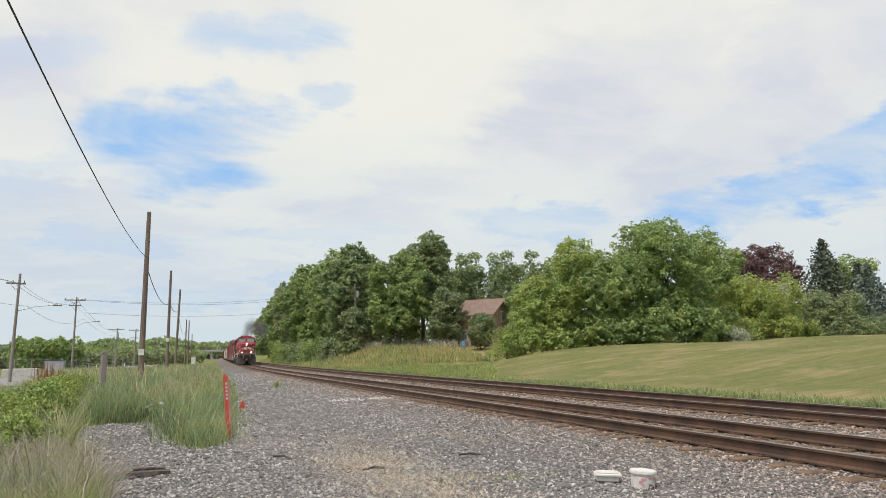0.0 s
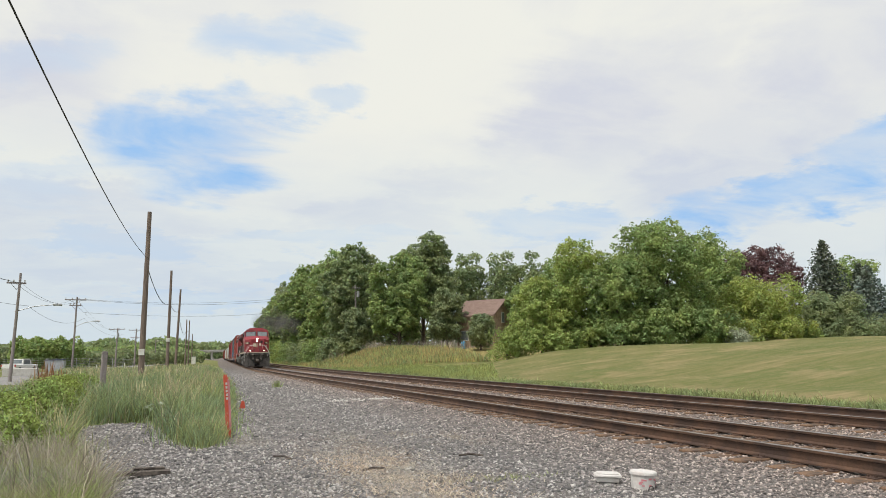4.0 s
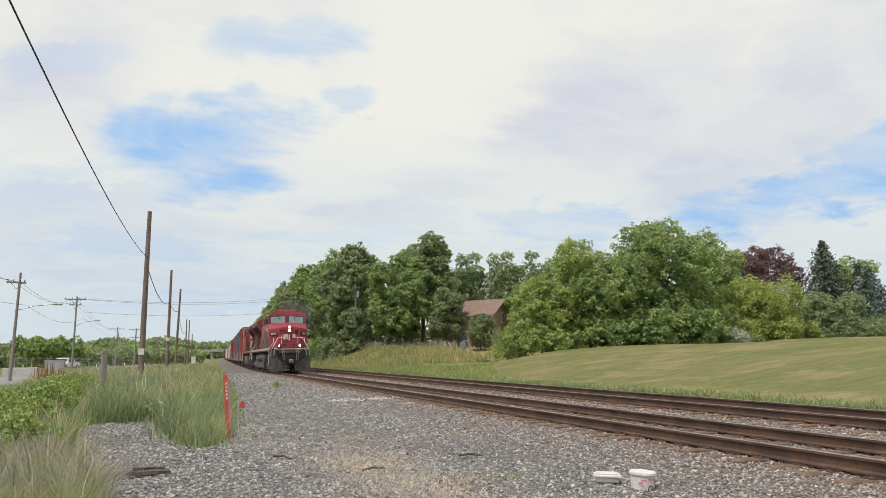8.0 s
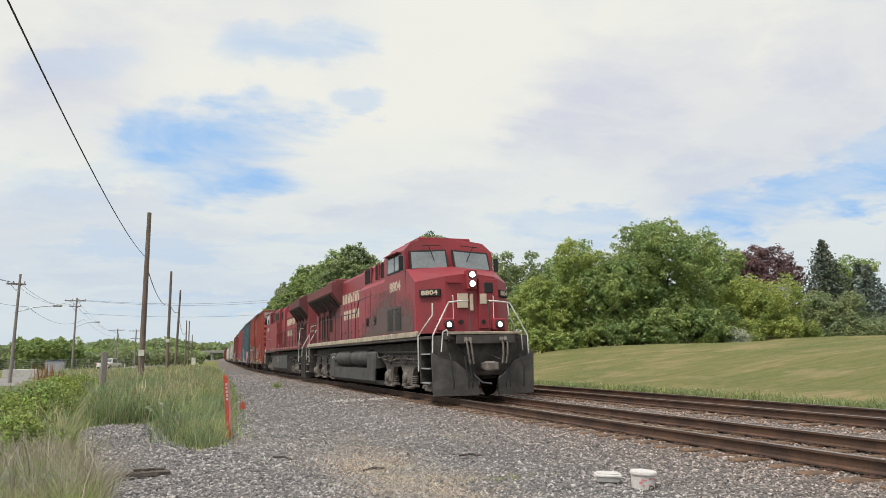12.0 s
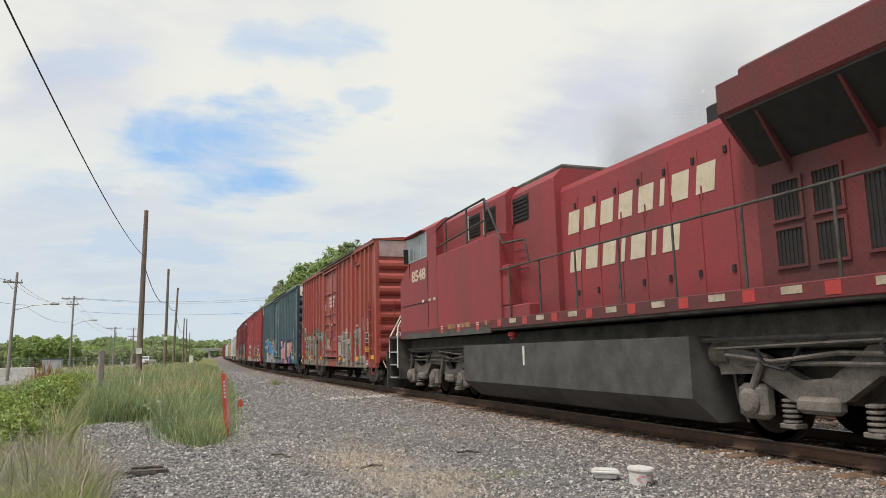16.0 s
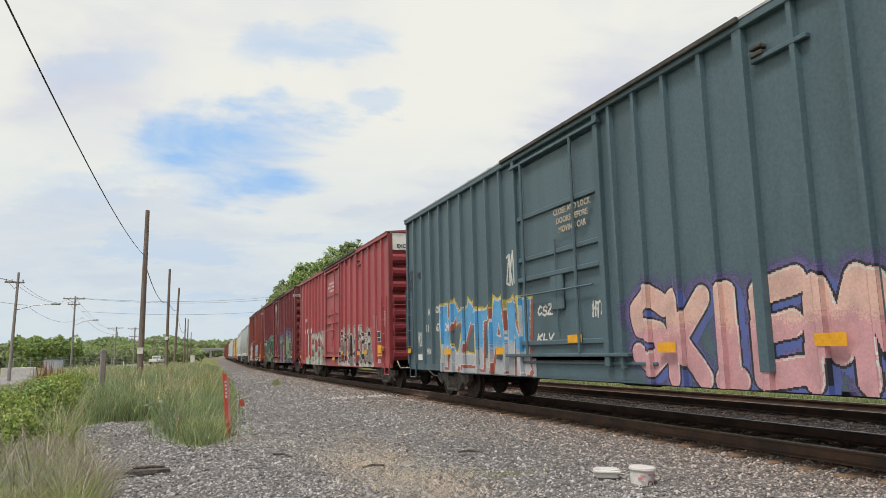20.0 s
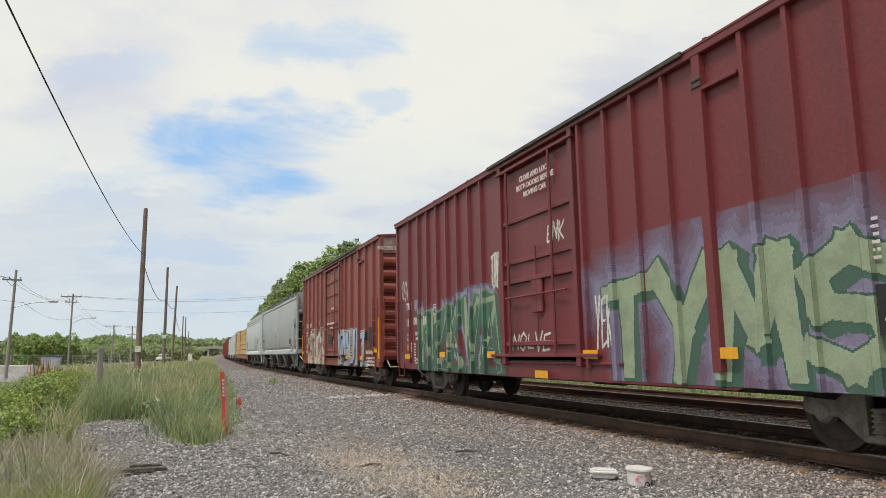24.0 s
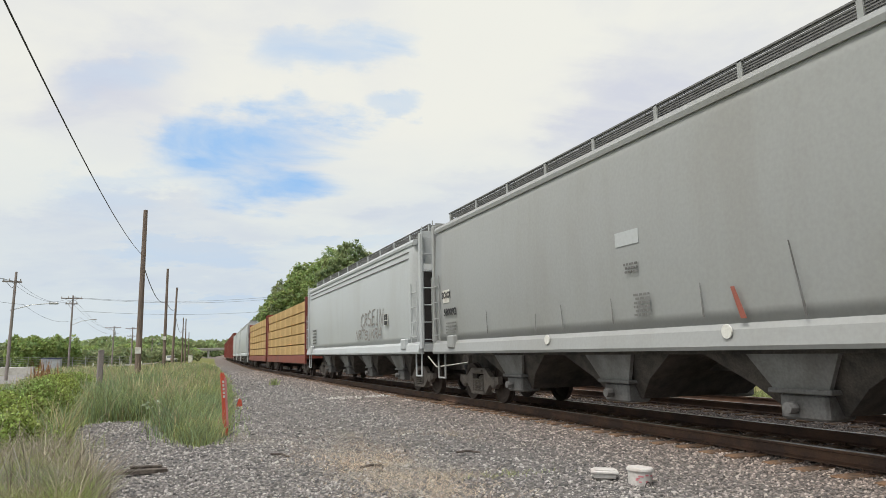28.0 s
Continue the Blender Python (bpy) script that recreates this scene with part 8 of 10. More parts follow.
    for e in (-1, 1):
        part("traction_gear", Mesh().box(-0.72, 0.72, e * 7.07 - 2.9, e * 7.07 + 2.9, 0.5, 1.2, 0.06), P_frame, lo)
        for s in (-1, 1):
            part("air_pipe", Mesh().tube([(s * 1.22, e * 4.6, 1.1), (s * 1.24, e * 5.4, 1.02), (s * 1.2, e * 6.3, 1.12), (s * 1.22, e * 8.2, 1.08), (s * 1.15, e * 9.2, 1.15)], 0.03, 6), P_truck, lo)
            for q in (5.2, 6.9, 8.3):
                part("cable_loop", Mesh().tube([(s * 1.3, e * q, 1.22), (s * 1.32, e * (q + 0.15), 0.98), (s * 1.26, e * (q + 0.4), 0.92), (s * 1.2, e * (q + 0.6), 1.2)], 0.022, 6), P_black, lo)
    for s in (-1, 1):
        for pts, r in (([(s * 1.3, -9, 1.3), (s * 1.3, -4.2, 1.34), (s * 1.25, 4.5, 1.3), (s * 1.3, 9, 1.32)], 0.035), ([(s * 1.38, -6, 1.22), (s * 1.38, -4.4, 1.14), (s * 1.3, -4.0, 1.3)], 0.025), ([(s * 1.38, 4.6, 1.18), (s * 1.38, 7, 1.25)], 0.025)):
            part("pipe", Mesh().tube(pts, r, 6), P_frame, lo)
    for e in (-1, 1):
        six_wheel_truck(lo, e * 7.07, e, dirty)
    return lo


lead = locomotive("red diesel locomotive with lit headlights and black plough", "8804", False, (3.85, 9.9), False, P_cream, True, False)
can("dust", (0.155, 0.125, 0.115))


def dust_film(Y, Z):
    n = smooth_noise(Y, Z, 1.1, 301) + 0.5 * smooth_noise(Y, Z, 4.0, 302)
    q = (3.35 - Z) * 0.55 + 0.35 * n - 0.18 * np.abs(Y + 6.2) + 0.25
    cls = np.full(Y.shape, -1)
    for k in range(6):
        cls[q > 0.09 * k] = 5 - k
    return cls


spray(lead, lambda y: -1.5135, (-8.9, -2.05, 1.93, 3.4), dust_film, [mist("dust", a) for a in (0.68, 0.56, 0.44, 0.32, 0.2, 0.1)], 0.03, 0.002, "road_dust", "grey-brown road dust on the red flank")
CARS.append((lead, 137.4, 0))
trail = locomotive("soot-stained red diesel locomotive running hood first", "8548", True, (5.15, 9.85), True, P_cpr_dirty, False, True)
CARS.append((trail, 159.7, 180))


# ---- poles and wires ----
M_pole = material("weathered_pole", (0.20, 0.155, 0.13), 0.9, 0, 0.3, 3, 30, 0.5, 0.02, second=(0.13, 0.10, 0.085), streak=6)
M_polegrey = material("grey_pole", (0.27, 0.235, 0.235), 0.9, 0, 0.3, 3, 30, 0.4, 0.02, second=(0.22, 0.20, 0.18), streak=6)
M_wire = material("black_cable", (0.03, 0.03, 0.032), 0.6, 0, 0.1, 3, 30, 0.0, 0.001)
M_concrete = material("pale_concrete", (0.42, 0.41, 0.39), 0.9, 0, 0.25, 1.5, 30, 0.2, 0.01, second=(0.32, 0.31, 0.29))


def pole(x, y, top, lean=(0.0, 0.0), r=0.15, mat=None, arms=(), lamp=None, plate=None, label="weathered wooden utility pole", drum=False):
    z0 = ground_z(x, y) - 0.3
    t = thing("utility_pole", label, "utility pole", pose(x, y, z0), group="utility poles")
    h = top - z0
    m = Mesh()
    rings = []
    for i in range(6):
        q = i / 5
        rr = r * (1 - 0.35 * q)
        rings.append([(lean[0] * q + rr * math.cos(k * 0.6283), lean[1] * q + rr * math.sin(k * 0.6283), h * q) for k in range(10)])
    part("shaft", m.loft(rings), mat or M_pole, t)
    for dz, w, turn in arms:
        a = part("crossarm", Mesh().box(-w / 2, w / 2, -0.14, -0.03, h - dz - 0.06, h - dz + 0.06, 0.01), M_polegrey, t, at=pose(0, 0, 0, 0, 0, turn))
        for k in range(4):
            q = -w / 2 + 0.1 + k * (w - 0.2) / 3
            part("insulator", Mesh().lathe((q, -0.085, h - dz + 0.06), (0, 0, 1), [(0.02, 0), (0.05, 0.03), (0.035, 0.09), (0.055, 0.12), (0.03, 0.18)], 8), M_concrete, a)
        part("brace", Mesh().tube([(-w * 0.3, -0.06, h - dz), (0, -0.12, h - dz - 0.5), (w * 0.3, -0.06, h - dz)], 0.018, 5), M_polegrey, a)
    if lamp:
        dz, lx, ly, rise = lamp
        a = part("lamp_arm", Mesh().tube([(0, 0, h - dz), (lx * 0.5, ly * 0.5, h - dz + rise * 0.75), (lx, ly, h - dz + rise)], 0.035, 6), P_galv, t, "pale metal street lamp arm")
        part("lamp_head", Mesh().box(lx - 0.1, lx + 0.55, ly - 0.14, ly + 0.14, h - dz + rise - 0.08, h - dz + rise + 0.08, 0.05), P_galv, a)
    if plate:
        part("number_plate", Mesh().box(-0.16, 0.16, -r - 0.03, -r - 0.005, plate - 0.18, plate + 0.18, 0.01), P_white, t, "small pale metal tag")
    if drum:
        part("transformer", Mesh().lathe((0.3, -0.1, h - 1.9), (0, 0, 1), [(0.05, 0), (0.22, 0.02), (0.22, 0.8), (0.16, 0.88), (0.05, 0.9)], 14), P_galv, t, "grey drum transformer")
    return t


def wire(a, b, sag, r=0.02, label="thin sagging overhead cable", name="cable"):
    a, b = Vector(a), Vector(b)
    pts = []
    n = 60
    for i in range(n + 1):
        q = i / n
        p = a.lerp(b, q)
        p.z -= sag * 4 * q * (1 - q)
        pts.append(tuple(p))
    side = (b - a).cross(Vector((0, 0, 1))).normalized()
    rise = side.cross(b - a).normalized()
    rings = [[tuple(Vector(p) + r * (math.cos(k * 1.2566) * side + math.sin(k * 1.2566) * rise)) for k in range(5)] for p in pts]
    return tagged(part(name, Mesh().loft(rings), M_wire), label, "cable", group="overhead cables")


pole(-2.1, 45.0, 9.95, (0.12, 0), 0.18, plate=2.2, label="tall leaning weathered wooden pole in the grass")
pole(-1.2, 77.0, 10.15, (0.1, 0), 0.17, plate=3.6)
pole(-0.55, 98.0, 10.15, (0.35, 0), 0.17)
pole(1.1, 172.0, 10.0, (0.1, 0), 0.17)
pole(1.85, 180.0, 10.2, (0, 0), 0.17)
pole(2.9, 200.0, 7.6, (0, 0), 0.15)
pole(-2.5, -19.0, 9.9, (0, 0), 0.17)
wire((-2.45, -19, 7.5), (-2.02, 45, 7.2), 1.45, 0.014, "thick black cable sagging between wooden poles")
wire((-2.02, 45, 6.75), (-1.15, 77, 6.85), 0.9, 0.024, "thick black cable sagging between wooden poles")
wire((-1.15, 77, 6.85), (-0.4, 98, 7.3), 0.4, 0.028)
wire((-0.4, 98, 7.3), (1.15, 172, 7.6), 1.8, 0.028)
wire((1.15, 172, 7.6), (1.85, 180, 7.8), 0.2, 0.028)
pole(-11.75, 60.9, 7.85, (0.25, 0), 0.13, M_polegrey, arms=((0.75, 1.3, 20),), lamp=(2.9, 2.6, 0.2, 0.55), label="grey wooden pole with crossarm and street lamp")
pole(-11.9, 94.3, 8.75, (0.15, 0), 0.13, M_polegrey, arms=((0.35, 2.3, 10), (1.0, 1.3, 10)), lamp=(3.6, 2.2, 0.3, 0.75), label="grey wooden pole with two crossarms and street lamp")
pole(-12.3, 159.5, 7.7, (0.2, 0), 0.17, M_polegrey, arms=((0.3, 3.0, 0),), label="distant wooden pole with one long crossarm", drum=True)
pole(-9.0, 164.8, 7.7, (0.1, 0), 0.17, M_polegrey, arms=((0.3, 2.6, 0), (1.9, 2.0, 0)), label="distant wooden pole with two crossarms")
pole(-6.2, 205.0, 6.4, (0, 0), 0.15, M_polegrey, lamp=(0.6, 3.0, 0.0, 0.4), label="distant street lamp on a wooden pole")
pole(25.2, 107.1, 12.0, (-0.1, 0), 0.17, M_polegrey, arms=((0.5, 1.6, 30),), label="grey wooden pole among the trees", drum=True)
for k, (za, zb, sg) in enumerate(((8.55, 11.6, 1.3), (8.45, 11.3, 1.35), (6.9, 9.2, 1.1))):
    wire((-11.9 + 0.5 * k, 94.3, za), (25.2, 107.1, zb), sg, 0.014)
for k, (za, zb) in enumerate(((7.2, 8.4), (7.1, 8.3), (5.4, 6.2))):
    wire((-11.9 + 0.5 * k, 60.9, za), (-12.3 + 0.7 * k, 94.3, zb), 0.9, 0.011)
    wire((-12.3 + 0.7 * k, 94.3, zb), (-12.4 + 0.7 * k, 159.5, 7.2 - k * 0.4), 1.0, 0.011)
    wire((-11.9 + 0.5 * k, 60.9, za), (-12.5 + 0.5 * k, 20, za + 0.5), 0.7, 0.011)
wire((25.2, 107.1, 11.5), (60, 96, 10.5), 1.0, 0.02)

# ---- house, shed, overpass ----
M_brick = material("tan_brick", (0.37, 0.275, 0.21), 0.9, 0, 0.25, 3, 12, 0.3, 0.02, second=(0.24, 0.16, 0.12))
M_shingle = material("brown_shingles", (0.215, 0.15, 0.125), 0.95, 0, 0.3, 2, 8, 0.5, 0.03, second=(0.17, 0.115, 0.095))
M_greyroof = material("grey_shingles", (0.20, 0.19, 0.18), 0.95, 0, 0.3, 2, 8, 0.5, 0.03)
M_siding = material("white_siding", (0.66, 0.65, 0.62), 0.7, 0, 0.1, 2, 10, 0.2, 0.02)


def house(x, y, turn, L, W, eave, ridge, wall, roof, label, windows):
    z0 = ground_z(x, y) - 0.2
    t = thing("house", label, "house", pose(x, y, z0, 0, 0, turn))
    w = Mesh().prism([(-W / 2, 0), (W / 2, 0), (W / 2, eave), (0, ridge - 0.15), (-W / 2, eave)], "x", -L / 2, L / 2)
    part("wall", w, wall, t)
    for s in (-1, 1):
        r = Mesh().add([(-L / 2 - 0.4, s * (W / 2 + 0.45), eave - 0.25), (L / 2 + 0.4, s * (W / 2 + 0.45), eave - 0.25), (L / 2 + 0.4, 0, ridge), (-L / 2 - 0.4, 0, ridge),
                        (-L / 2 - 0.4, s * (W / 2 + 0.45), eave - 0.07), (L / 2 + 0.4, s * (W / 2 + 0.45), eave - 0.07), (L / 2 + 0.4, 0, ridge + 0.18), (-L / 2 - 0.4, 0, ridge + 0.18)],
                       [(0, 1, 2, 3), (7, 6, 5, 4), (0, 4, 5, 1), (2, 6, 7, 3), (1, 5, 6, 2), (0, 3, 7, 4)])
        part("roof", r, roof, t)
    for (face, a, z, ww, hh) in windows:
        if face == "end":
            f = Mesh().box(L / 2, L / 2 + 0.06, a - ww / 2 - 0.08, a + ww / 2 + 0.08, z - 0.08, z + hh + 0.08, 0.01)
            g = Mesh().box(L / 2 + 0.05, L / 2 + 0.075, a - ww / 2, a + ww / 2, z, z + hh)
        else:
            f = Mesh().box(a - ww / 2 - 0.08, a + ww / 2 + 0.08, -W / 2 - 0.06, -W / 2, z - 0.08, z + hh + 0.08, 0.01)
            g = Mesh().box(a - ww / 2, a + ww / 2, -W / 2 - 0.075, -W / 2 - 0.05, z, z + hh)
        win = part("window", f, M_siding, t)
        part("pane", g, P_glass, win)
    part("vent_pipe", Mesh().cyl((0.2, 0, ridge), (0.2, 0, ridge + 1.5), 0.07, 6), P_galv, t)
    return t


house(40.4, 92.0, -50, 5.6, 7.2, 4.6, 6.7, M_brick, M_shingle, "tan brick house with brown shingle roof among trees", [("end", -0.6, 3.6, 0.8, 1.3), ("end", 1.8, 1.0, 1.0, 1.2), ("front", -1.6, 1.2, 1.0, 1.2), ("front", 1.2, 1.2, 1.0, 1.2)])
house(66.5, 70.0, -40, 9.0, 7.0, 4.6, 7.0, M_siding, M_greyroof, "grey-roofed house behind the trees", [("front", -1.6, 1.0, 1.2, 1.2), ("front", 1.6, 1.0, 1.2, 1.2)])
house(60.5, 57.5, -42, 2.4, 2.0, 1.9, 2.5, M_siding, M_greyroof, "small white garden shed behind the lawn", [("front", 0, 0.8, 0.5, 0.6)])
house(70.6, 52.6, -50, 3.0, 2.4, 1.5, 2.0, M_siding, M_greyroof, "white garden shelter beside the spruces", [("front", 0, 0.5, 0.8, 0.7)])
ov = thing("overpass", "pale concrete road overpass across the railway", "bridge", pose(30, 560, -0.3))
part("deck", Mesh().box(-60, 70, -5, 5, 5.6, 6.6, 0.1), M_concrete, ov)
part("parapet", Mesh().box(-60, 70, -5.2, -4.9, 6.6, 7.5, 0.05), M_concrete, ov)
for q in (-22, -8, 14, 28):
    part("pier", Mesh().box(q - 0.7, q + 0.7, -4, 4, 0, 5.6, 0.1), M_concrete, ov)

# ---- road on the far side of the grass ----
M_road = material("worn_asphalt", (0.20, 0.195, 0.19), 0.9, 0, 0.2, 0.8, 40, 0.3, 0.01, second=(0.26, 0.25, 0.24))
mid = [(-6.2, 20), (-9.5, 36), (-13.0, 55), (-15.0, 75), (-15.5, 100), (-13.5, 130), (-9.5, 160), (-5.5, 200), (1, 260)]
v, f = [], []
for i, (x, y) in enumerate(mid):
    a, b = mid[max(0, i - 1)], mid[min(len(mid) - 1, i + 1)]
    d = Vector((b[1] - a[1], a[0] - b[0])).normalized() * 3.3
    for k in range(7):
        px, py = x + d.x * (k / 3 - 1), y + d.y * (k / 3 - 1)
        v.append((px, py, ground_z(px, py) + 0.06))
for i in range(len(mid) - 1):
    for k in range(6):
        f.append((i * 7 + k, i * 7 + k + 1, i * 7 + k + 8, i * 7 + k + 7))
road = tagged(part("road", raw_mesh("road", v, f), M_road), "worn pale asphalt road beyond the grass", "road", kind="structure")

# fence, posts, bins and signs beyond the road
fen = thing("fence", "grey wire fence on steel posts beyond the road", "fence")
for i in range(14):
    x, y = -27 + i * 1.45, 98 + i * 3.6
    z = ground_z(x, y)
    part("post", Mesh().cyl((x, y, z - 0.2), (x, y, z + 1.9), 0.045, 6), P_galv, fen)
    if i < 13:
        for k in range(7):
            part("strand", Mesh().cyl((x, y, z + 0.25 + k * 0.26), (x + 1.45, y + 3.6, ground_z(x + 1.45, y + 3.6) + 0.25 + k * 0.26), 0.014, 4), P_galv, fen)
b = thing("dumpster", "blue-grey metal bin beyond the road", "bin", pose(-13.6, 94.0, ground_z(-13.6, 94)))
part("body", Mesh().prism([(-0.9, 0), (0.9, 0), (1.0, 1.5), (-1.0, 1.7)], "y", -0.7, 0.7), can("silver", None), b)
part("lid", Mesh().box(-1.02, 1.02, -0.75, 0.75, 1.6, 1.68, 0.02), can("navy", None), b)
b = thing("barrier", "white-topped concrete barrier beside the road", "barrier", pose(-15.2, 84, ground_z(-15, 84), 0, -14, 60))
part("body", Mesh().prism([(-0.3, 0), (0.3, 0), (0.12, 0.8), (-0.12, 0.8)], "y", -2.0, 2.0), M_concrete, b)
for x, y, h in ((-17.6, 75, 1.1), (-11.0, 112, 1.0), (-8.6, 130, 1.0), (-6.3, 150, 1.0)):
    b = thing("marker_post", "short white marker post beside the road", "post", pose(x, y, ground_z(x, y) - 0.1))
    part("shaft", Mesh().box(-0.07, 0.07, -0.05, 0.05, 0, h, 0.02), P_white, b)
b = thing("post", "old grey square timber post in tall grass", "post", pose(-2.55, 27.9, ground_z(-2.55, 27.9) - 0.2, 0, 1.5, 12))
part("shaft", Mesh().box(-0.095, 0.095, -0.095, 0.095, 0, 1.95, 0.03), M_polegrey, b)
part("cap", Mesh().prism([(-0.11, 1.93), (0.11, 1.93), (0.05, 2.0), (-0.05, 2.0)], "y", -0.1, 0.1), M_polegrey, b)
b = thing("signal_cabinet", "white metal cabinet beside the railway", "cabinet", pose(2.9, 170, ground_z(2.9, 170)))
part("body", Mesh().box(-0.45, 0.45, -0.4, 0.4, 0.1, 1.75, 0.03), P_white, b)
part("door", Mesh().box(-0.38, 0.38, -0.43, -0.4, 0.2, 1.6, 0.01), P_white, b)
part("roof", Mesh().box(-0.5, 0.5, -0.46, 0.46, 1.75, 1.82, 0.02), P_galv, b)
b = thing("barrel", "blue plastic barrel beside the house", "barrel", pose(34.2, 85.4, ground_z(34.2, 85.4)))
part("drum", Mesh().lathe((0, 0, 0), (0, 0, 1), [(0.25, 0), (0.3, 0.03), (0.3, 0.4), (0.32, 0.44), (0.3, 0.48), (0.3, 0.88), (0.24, 0.92)], 16), can("sky", None), b)
fen = thing("fence", "low weathered garden fence under the trees", "fence")
rnd = random.Random(3)
for i in range(26):
    x, y = 23.8 + i * 0.42, 104 - i * 0.62
    z = ground_z(x, y) - 0.1
    part("picket", Mesh().box(x - 0.07, x + 0.07, y - 0.03, y + 0.03, z, z + 1.1 + rnd.uniform(-0.35, 0.2), 0.01), M_polegrey, fen)
part("rail", Mesh().tube([(23.8 + i * 4.2, 104 - i * 6.2, ground_z(23.8 + i * 4.2, 104 - i * 6.2) + 0.7) for i in range(3)], 0.05, 5), M_polegrey, fen)

# ---- pickup on the far road ----
M_car = material("white_car_paint", (0.75, 0.75, 0.74), 0.3, 0, 0.06, 3, 20, 0.0, 0.001)
M_rubber = material("rubber", (0.025, 0.025, 0.027), 0.85, 0, 0.2, 5, 40, 0.2, 0.004)
pickup = thing("pickup", "white pickup truck on the far road", "vehicle")
part("body", Mesh().box(-0.95, 0.95, -2.7, 2.7, 0.45, 1.05, 0.08), M_car, pickup)
part("cab", Mesh().prism([(-1.0, 1.0), (1.2, 1.0), (0.75, 1.78), (-0.85, 1.78)], "x", -0.85, 0.85), M_car, pickup)
part("rear_window", Mesh().box(-0.7, 0.7, -1.02, -0.90, 1.2, 1.65), P_glass, pickup)
part("tailgate", Mesh().box(-0.9, 0.9, -2.75, -2.68, 0.6, 1.1, 0.02), M_car, pickup)
for s in (-1, 1):
    part("tail_light", Mesh().box(s * 0.78, s * 0.94, -2.77, -2.7, 0.75, 1.05, 0.02), P_reflred, pickup)
    part("side_window", Mesh().prism([(-0.7, 1.1), (0.9, 1.1), (0.6, 1.68), (-0.65, 1.68)], "x", s * 0.84, s * 0.87), P_glass, pickup)
    for q in (-1.75, 1.75):
        w = part("wheel", Mesh().lathe((s * 0.98, q, 0.38), (-s, 0, 0), [(0.25, 0), (0.37, 0.02), (0.38, 0.1), (0.37, 0.2), (0.25, 0.22)], 16), M_rubber, pickup)
        part("rim", Mesh().lathe((s * 0.985, q, 0.38), (-s, 0, 0), [(0.03, 0), (0.22, 0.0), (0.24, 0.02)], 12), P_galv, w)

# ---- things lying on the gravel ----
M_orange = material("faded_orange_paint", (0.66, 0.10, 0.05), 0.7, 0, 0.2, 8, 40, 0.2, 0.004, second=(0.55, 0.12, 0.08), amount=0.5)
M_plastic = material("dirty_white_plastic", (0.62, 0.60, 0.58), 0.45, 0, 0.12, 5, 30, 0.05, 0.003, second=(0.56, 0.51, 0.48), amount=0.4)
M_oldwood = material("charred_old_wood", (0.055, 0.045, 0.04), 0.95, 0, 0.4, 9, 40, 0.6, 0.01, second=(0.13, 0.11, 0.095), amount=0.45)
b = thing("survey_stake", "leaning orange-painted timber survey stake in the grass edge", "stake", pose(0.93, 14.5, ground_z(0.93, 14.5) - 0.1, 0, -4.0, 12))
part("lath", Mesh().prism([(-0.045, 0), (0.045, 0), (0.047, 0.9), (0.04, 1.25), (0.028, 1.22), (0.016, 1.30), (-0.012, 1.27), (-0.03, 1.31), (-0.05, 1.24), (-0.043, 0.9)], "y", -0.015, 0.015), M_orange, b)
part("ribbon", Mesh().box(0.02, 0.06, -0.022, -0.015, 0.25, 1.2), can("pink", None), b, "frayed pink marking ribbon")
for k in range(5):
    part("stencil", Mesh().box(-0.02, 0.015, -0.02, -0.016, 0.82 + k * 0.07, 0.865 + k * 0.07), P_white, b)
b = thing("marker_flag", "small orange marker flag in the gravel", "marker", pose(1.73, 21.6, ground_z(1.73, 21.6)))
part("flag", Mesh().add([(-0.08, 0, 0.05), (0.09, 0.02, 0.05), (0.06, 0.0, 0.24), (-0.01, 0.0, 0.28), (-0.08, 0.02, 0.05), (0.09, 0.04, 0.05), (0.06, 0.02, 0.24), (-0.01, 0.02, 0.28)], [(0, 1, 2, 3), (7, 6, 5, 4), (0, 4, 5, 1), (2, 6, 7, 3), (1, 5, 6, 2), (0, 3, 7, 4)]), M_orange, b)
part("wire", Mesh().cyl((-0.06, 0.01, -0.1), (-0.06, 0.01, 0.28), 0.006, 5), M_wire, b)
z = ground_z(4.5, 6.45)
b = thing("bucket", "dirty white plastic pail with red label lying lid-up on gravel", "bucket", pose(4.75, 6.74, z - 0.06, 2, 3, 20) @ Matrix.Scale(0.87, 4))
part("shell", Mesh().lathe((0, 0, 0), (0, 0, 1), [(0.128, 0), (0.135, 0.01), (0.145, 0.15), (0.15, 0.24), (0.155, 0.25)], 28), M_plastic, b, smooth=False)
part("lid", Mesh().lathe((0, 0, 0.235), (0, 0, 1), [(0.162, 0), (0.166, 0.01), (0.163, 0.035), (0.15, 0.045), (0.13, 0.040), (0.02, 0.048)], 28), M_plastic, b)
part("handle", Mesh().tube([(-0.07 + 0.055 * math.cos(a), -0.165, 0.07 + 0.055 * math.sin(a)) for a in [k * 0.5236 for k in range(13)]], 0.006, 5), M_wire, b)
lab = Mesh()
rnd = random.Random(6)
for k in range(14):
    a, w, zz, hh = rnd.uniform(3.4, 5.6), rnd.uniform(0.1, 0.3), rnd.uniform(0.07, 0.2), rnd.uniform(0.012, 0.03)
    rr = 0.152
    lab.add([(rr * math.cos(a), rr * math.sin(a), zz), (rr * math.cos(a + w), rr * math.sin(a + w), zz), (rr * math.cos(a + w), rr * math.sin(a + w), zz + hh), (rr * math.cos(a), rr * math.sin(a), zz + hh)], [(0, 1, 2, 3)])
part("label_patch", lab, can("pink", None), b, "torn faded red label")
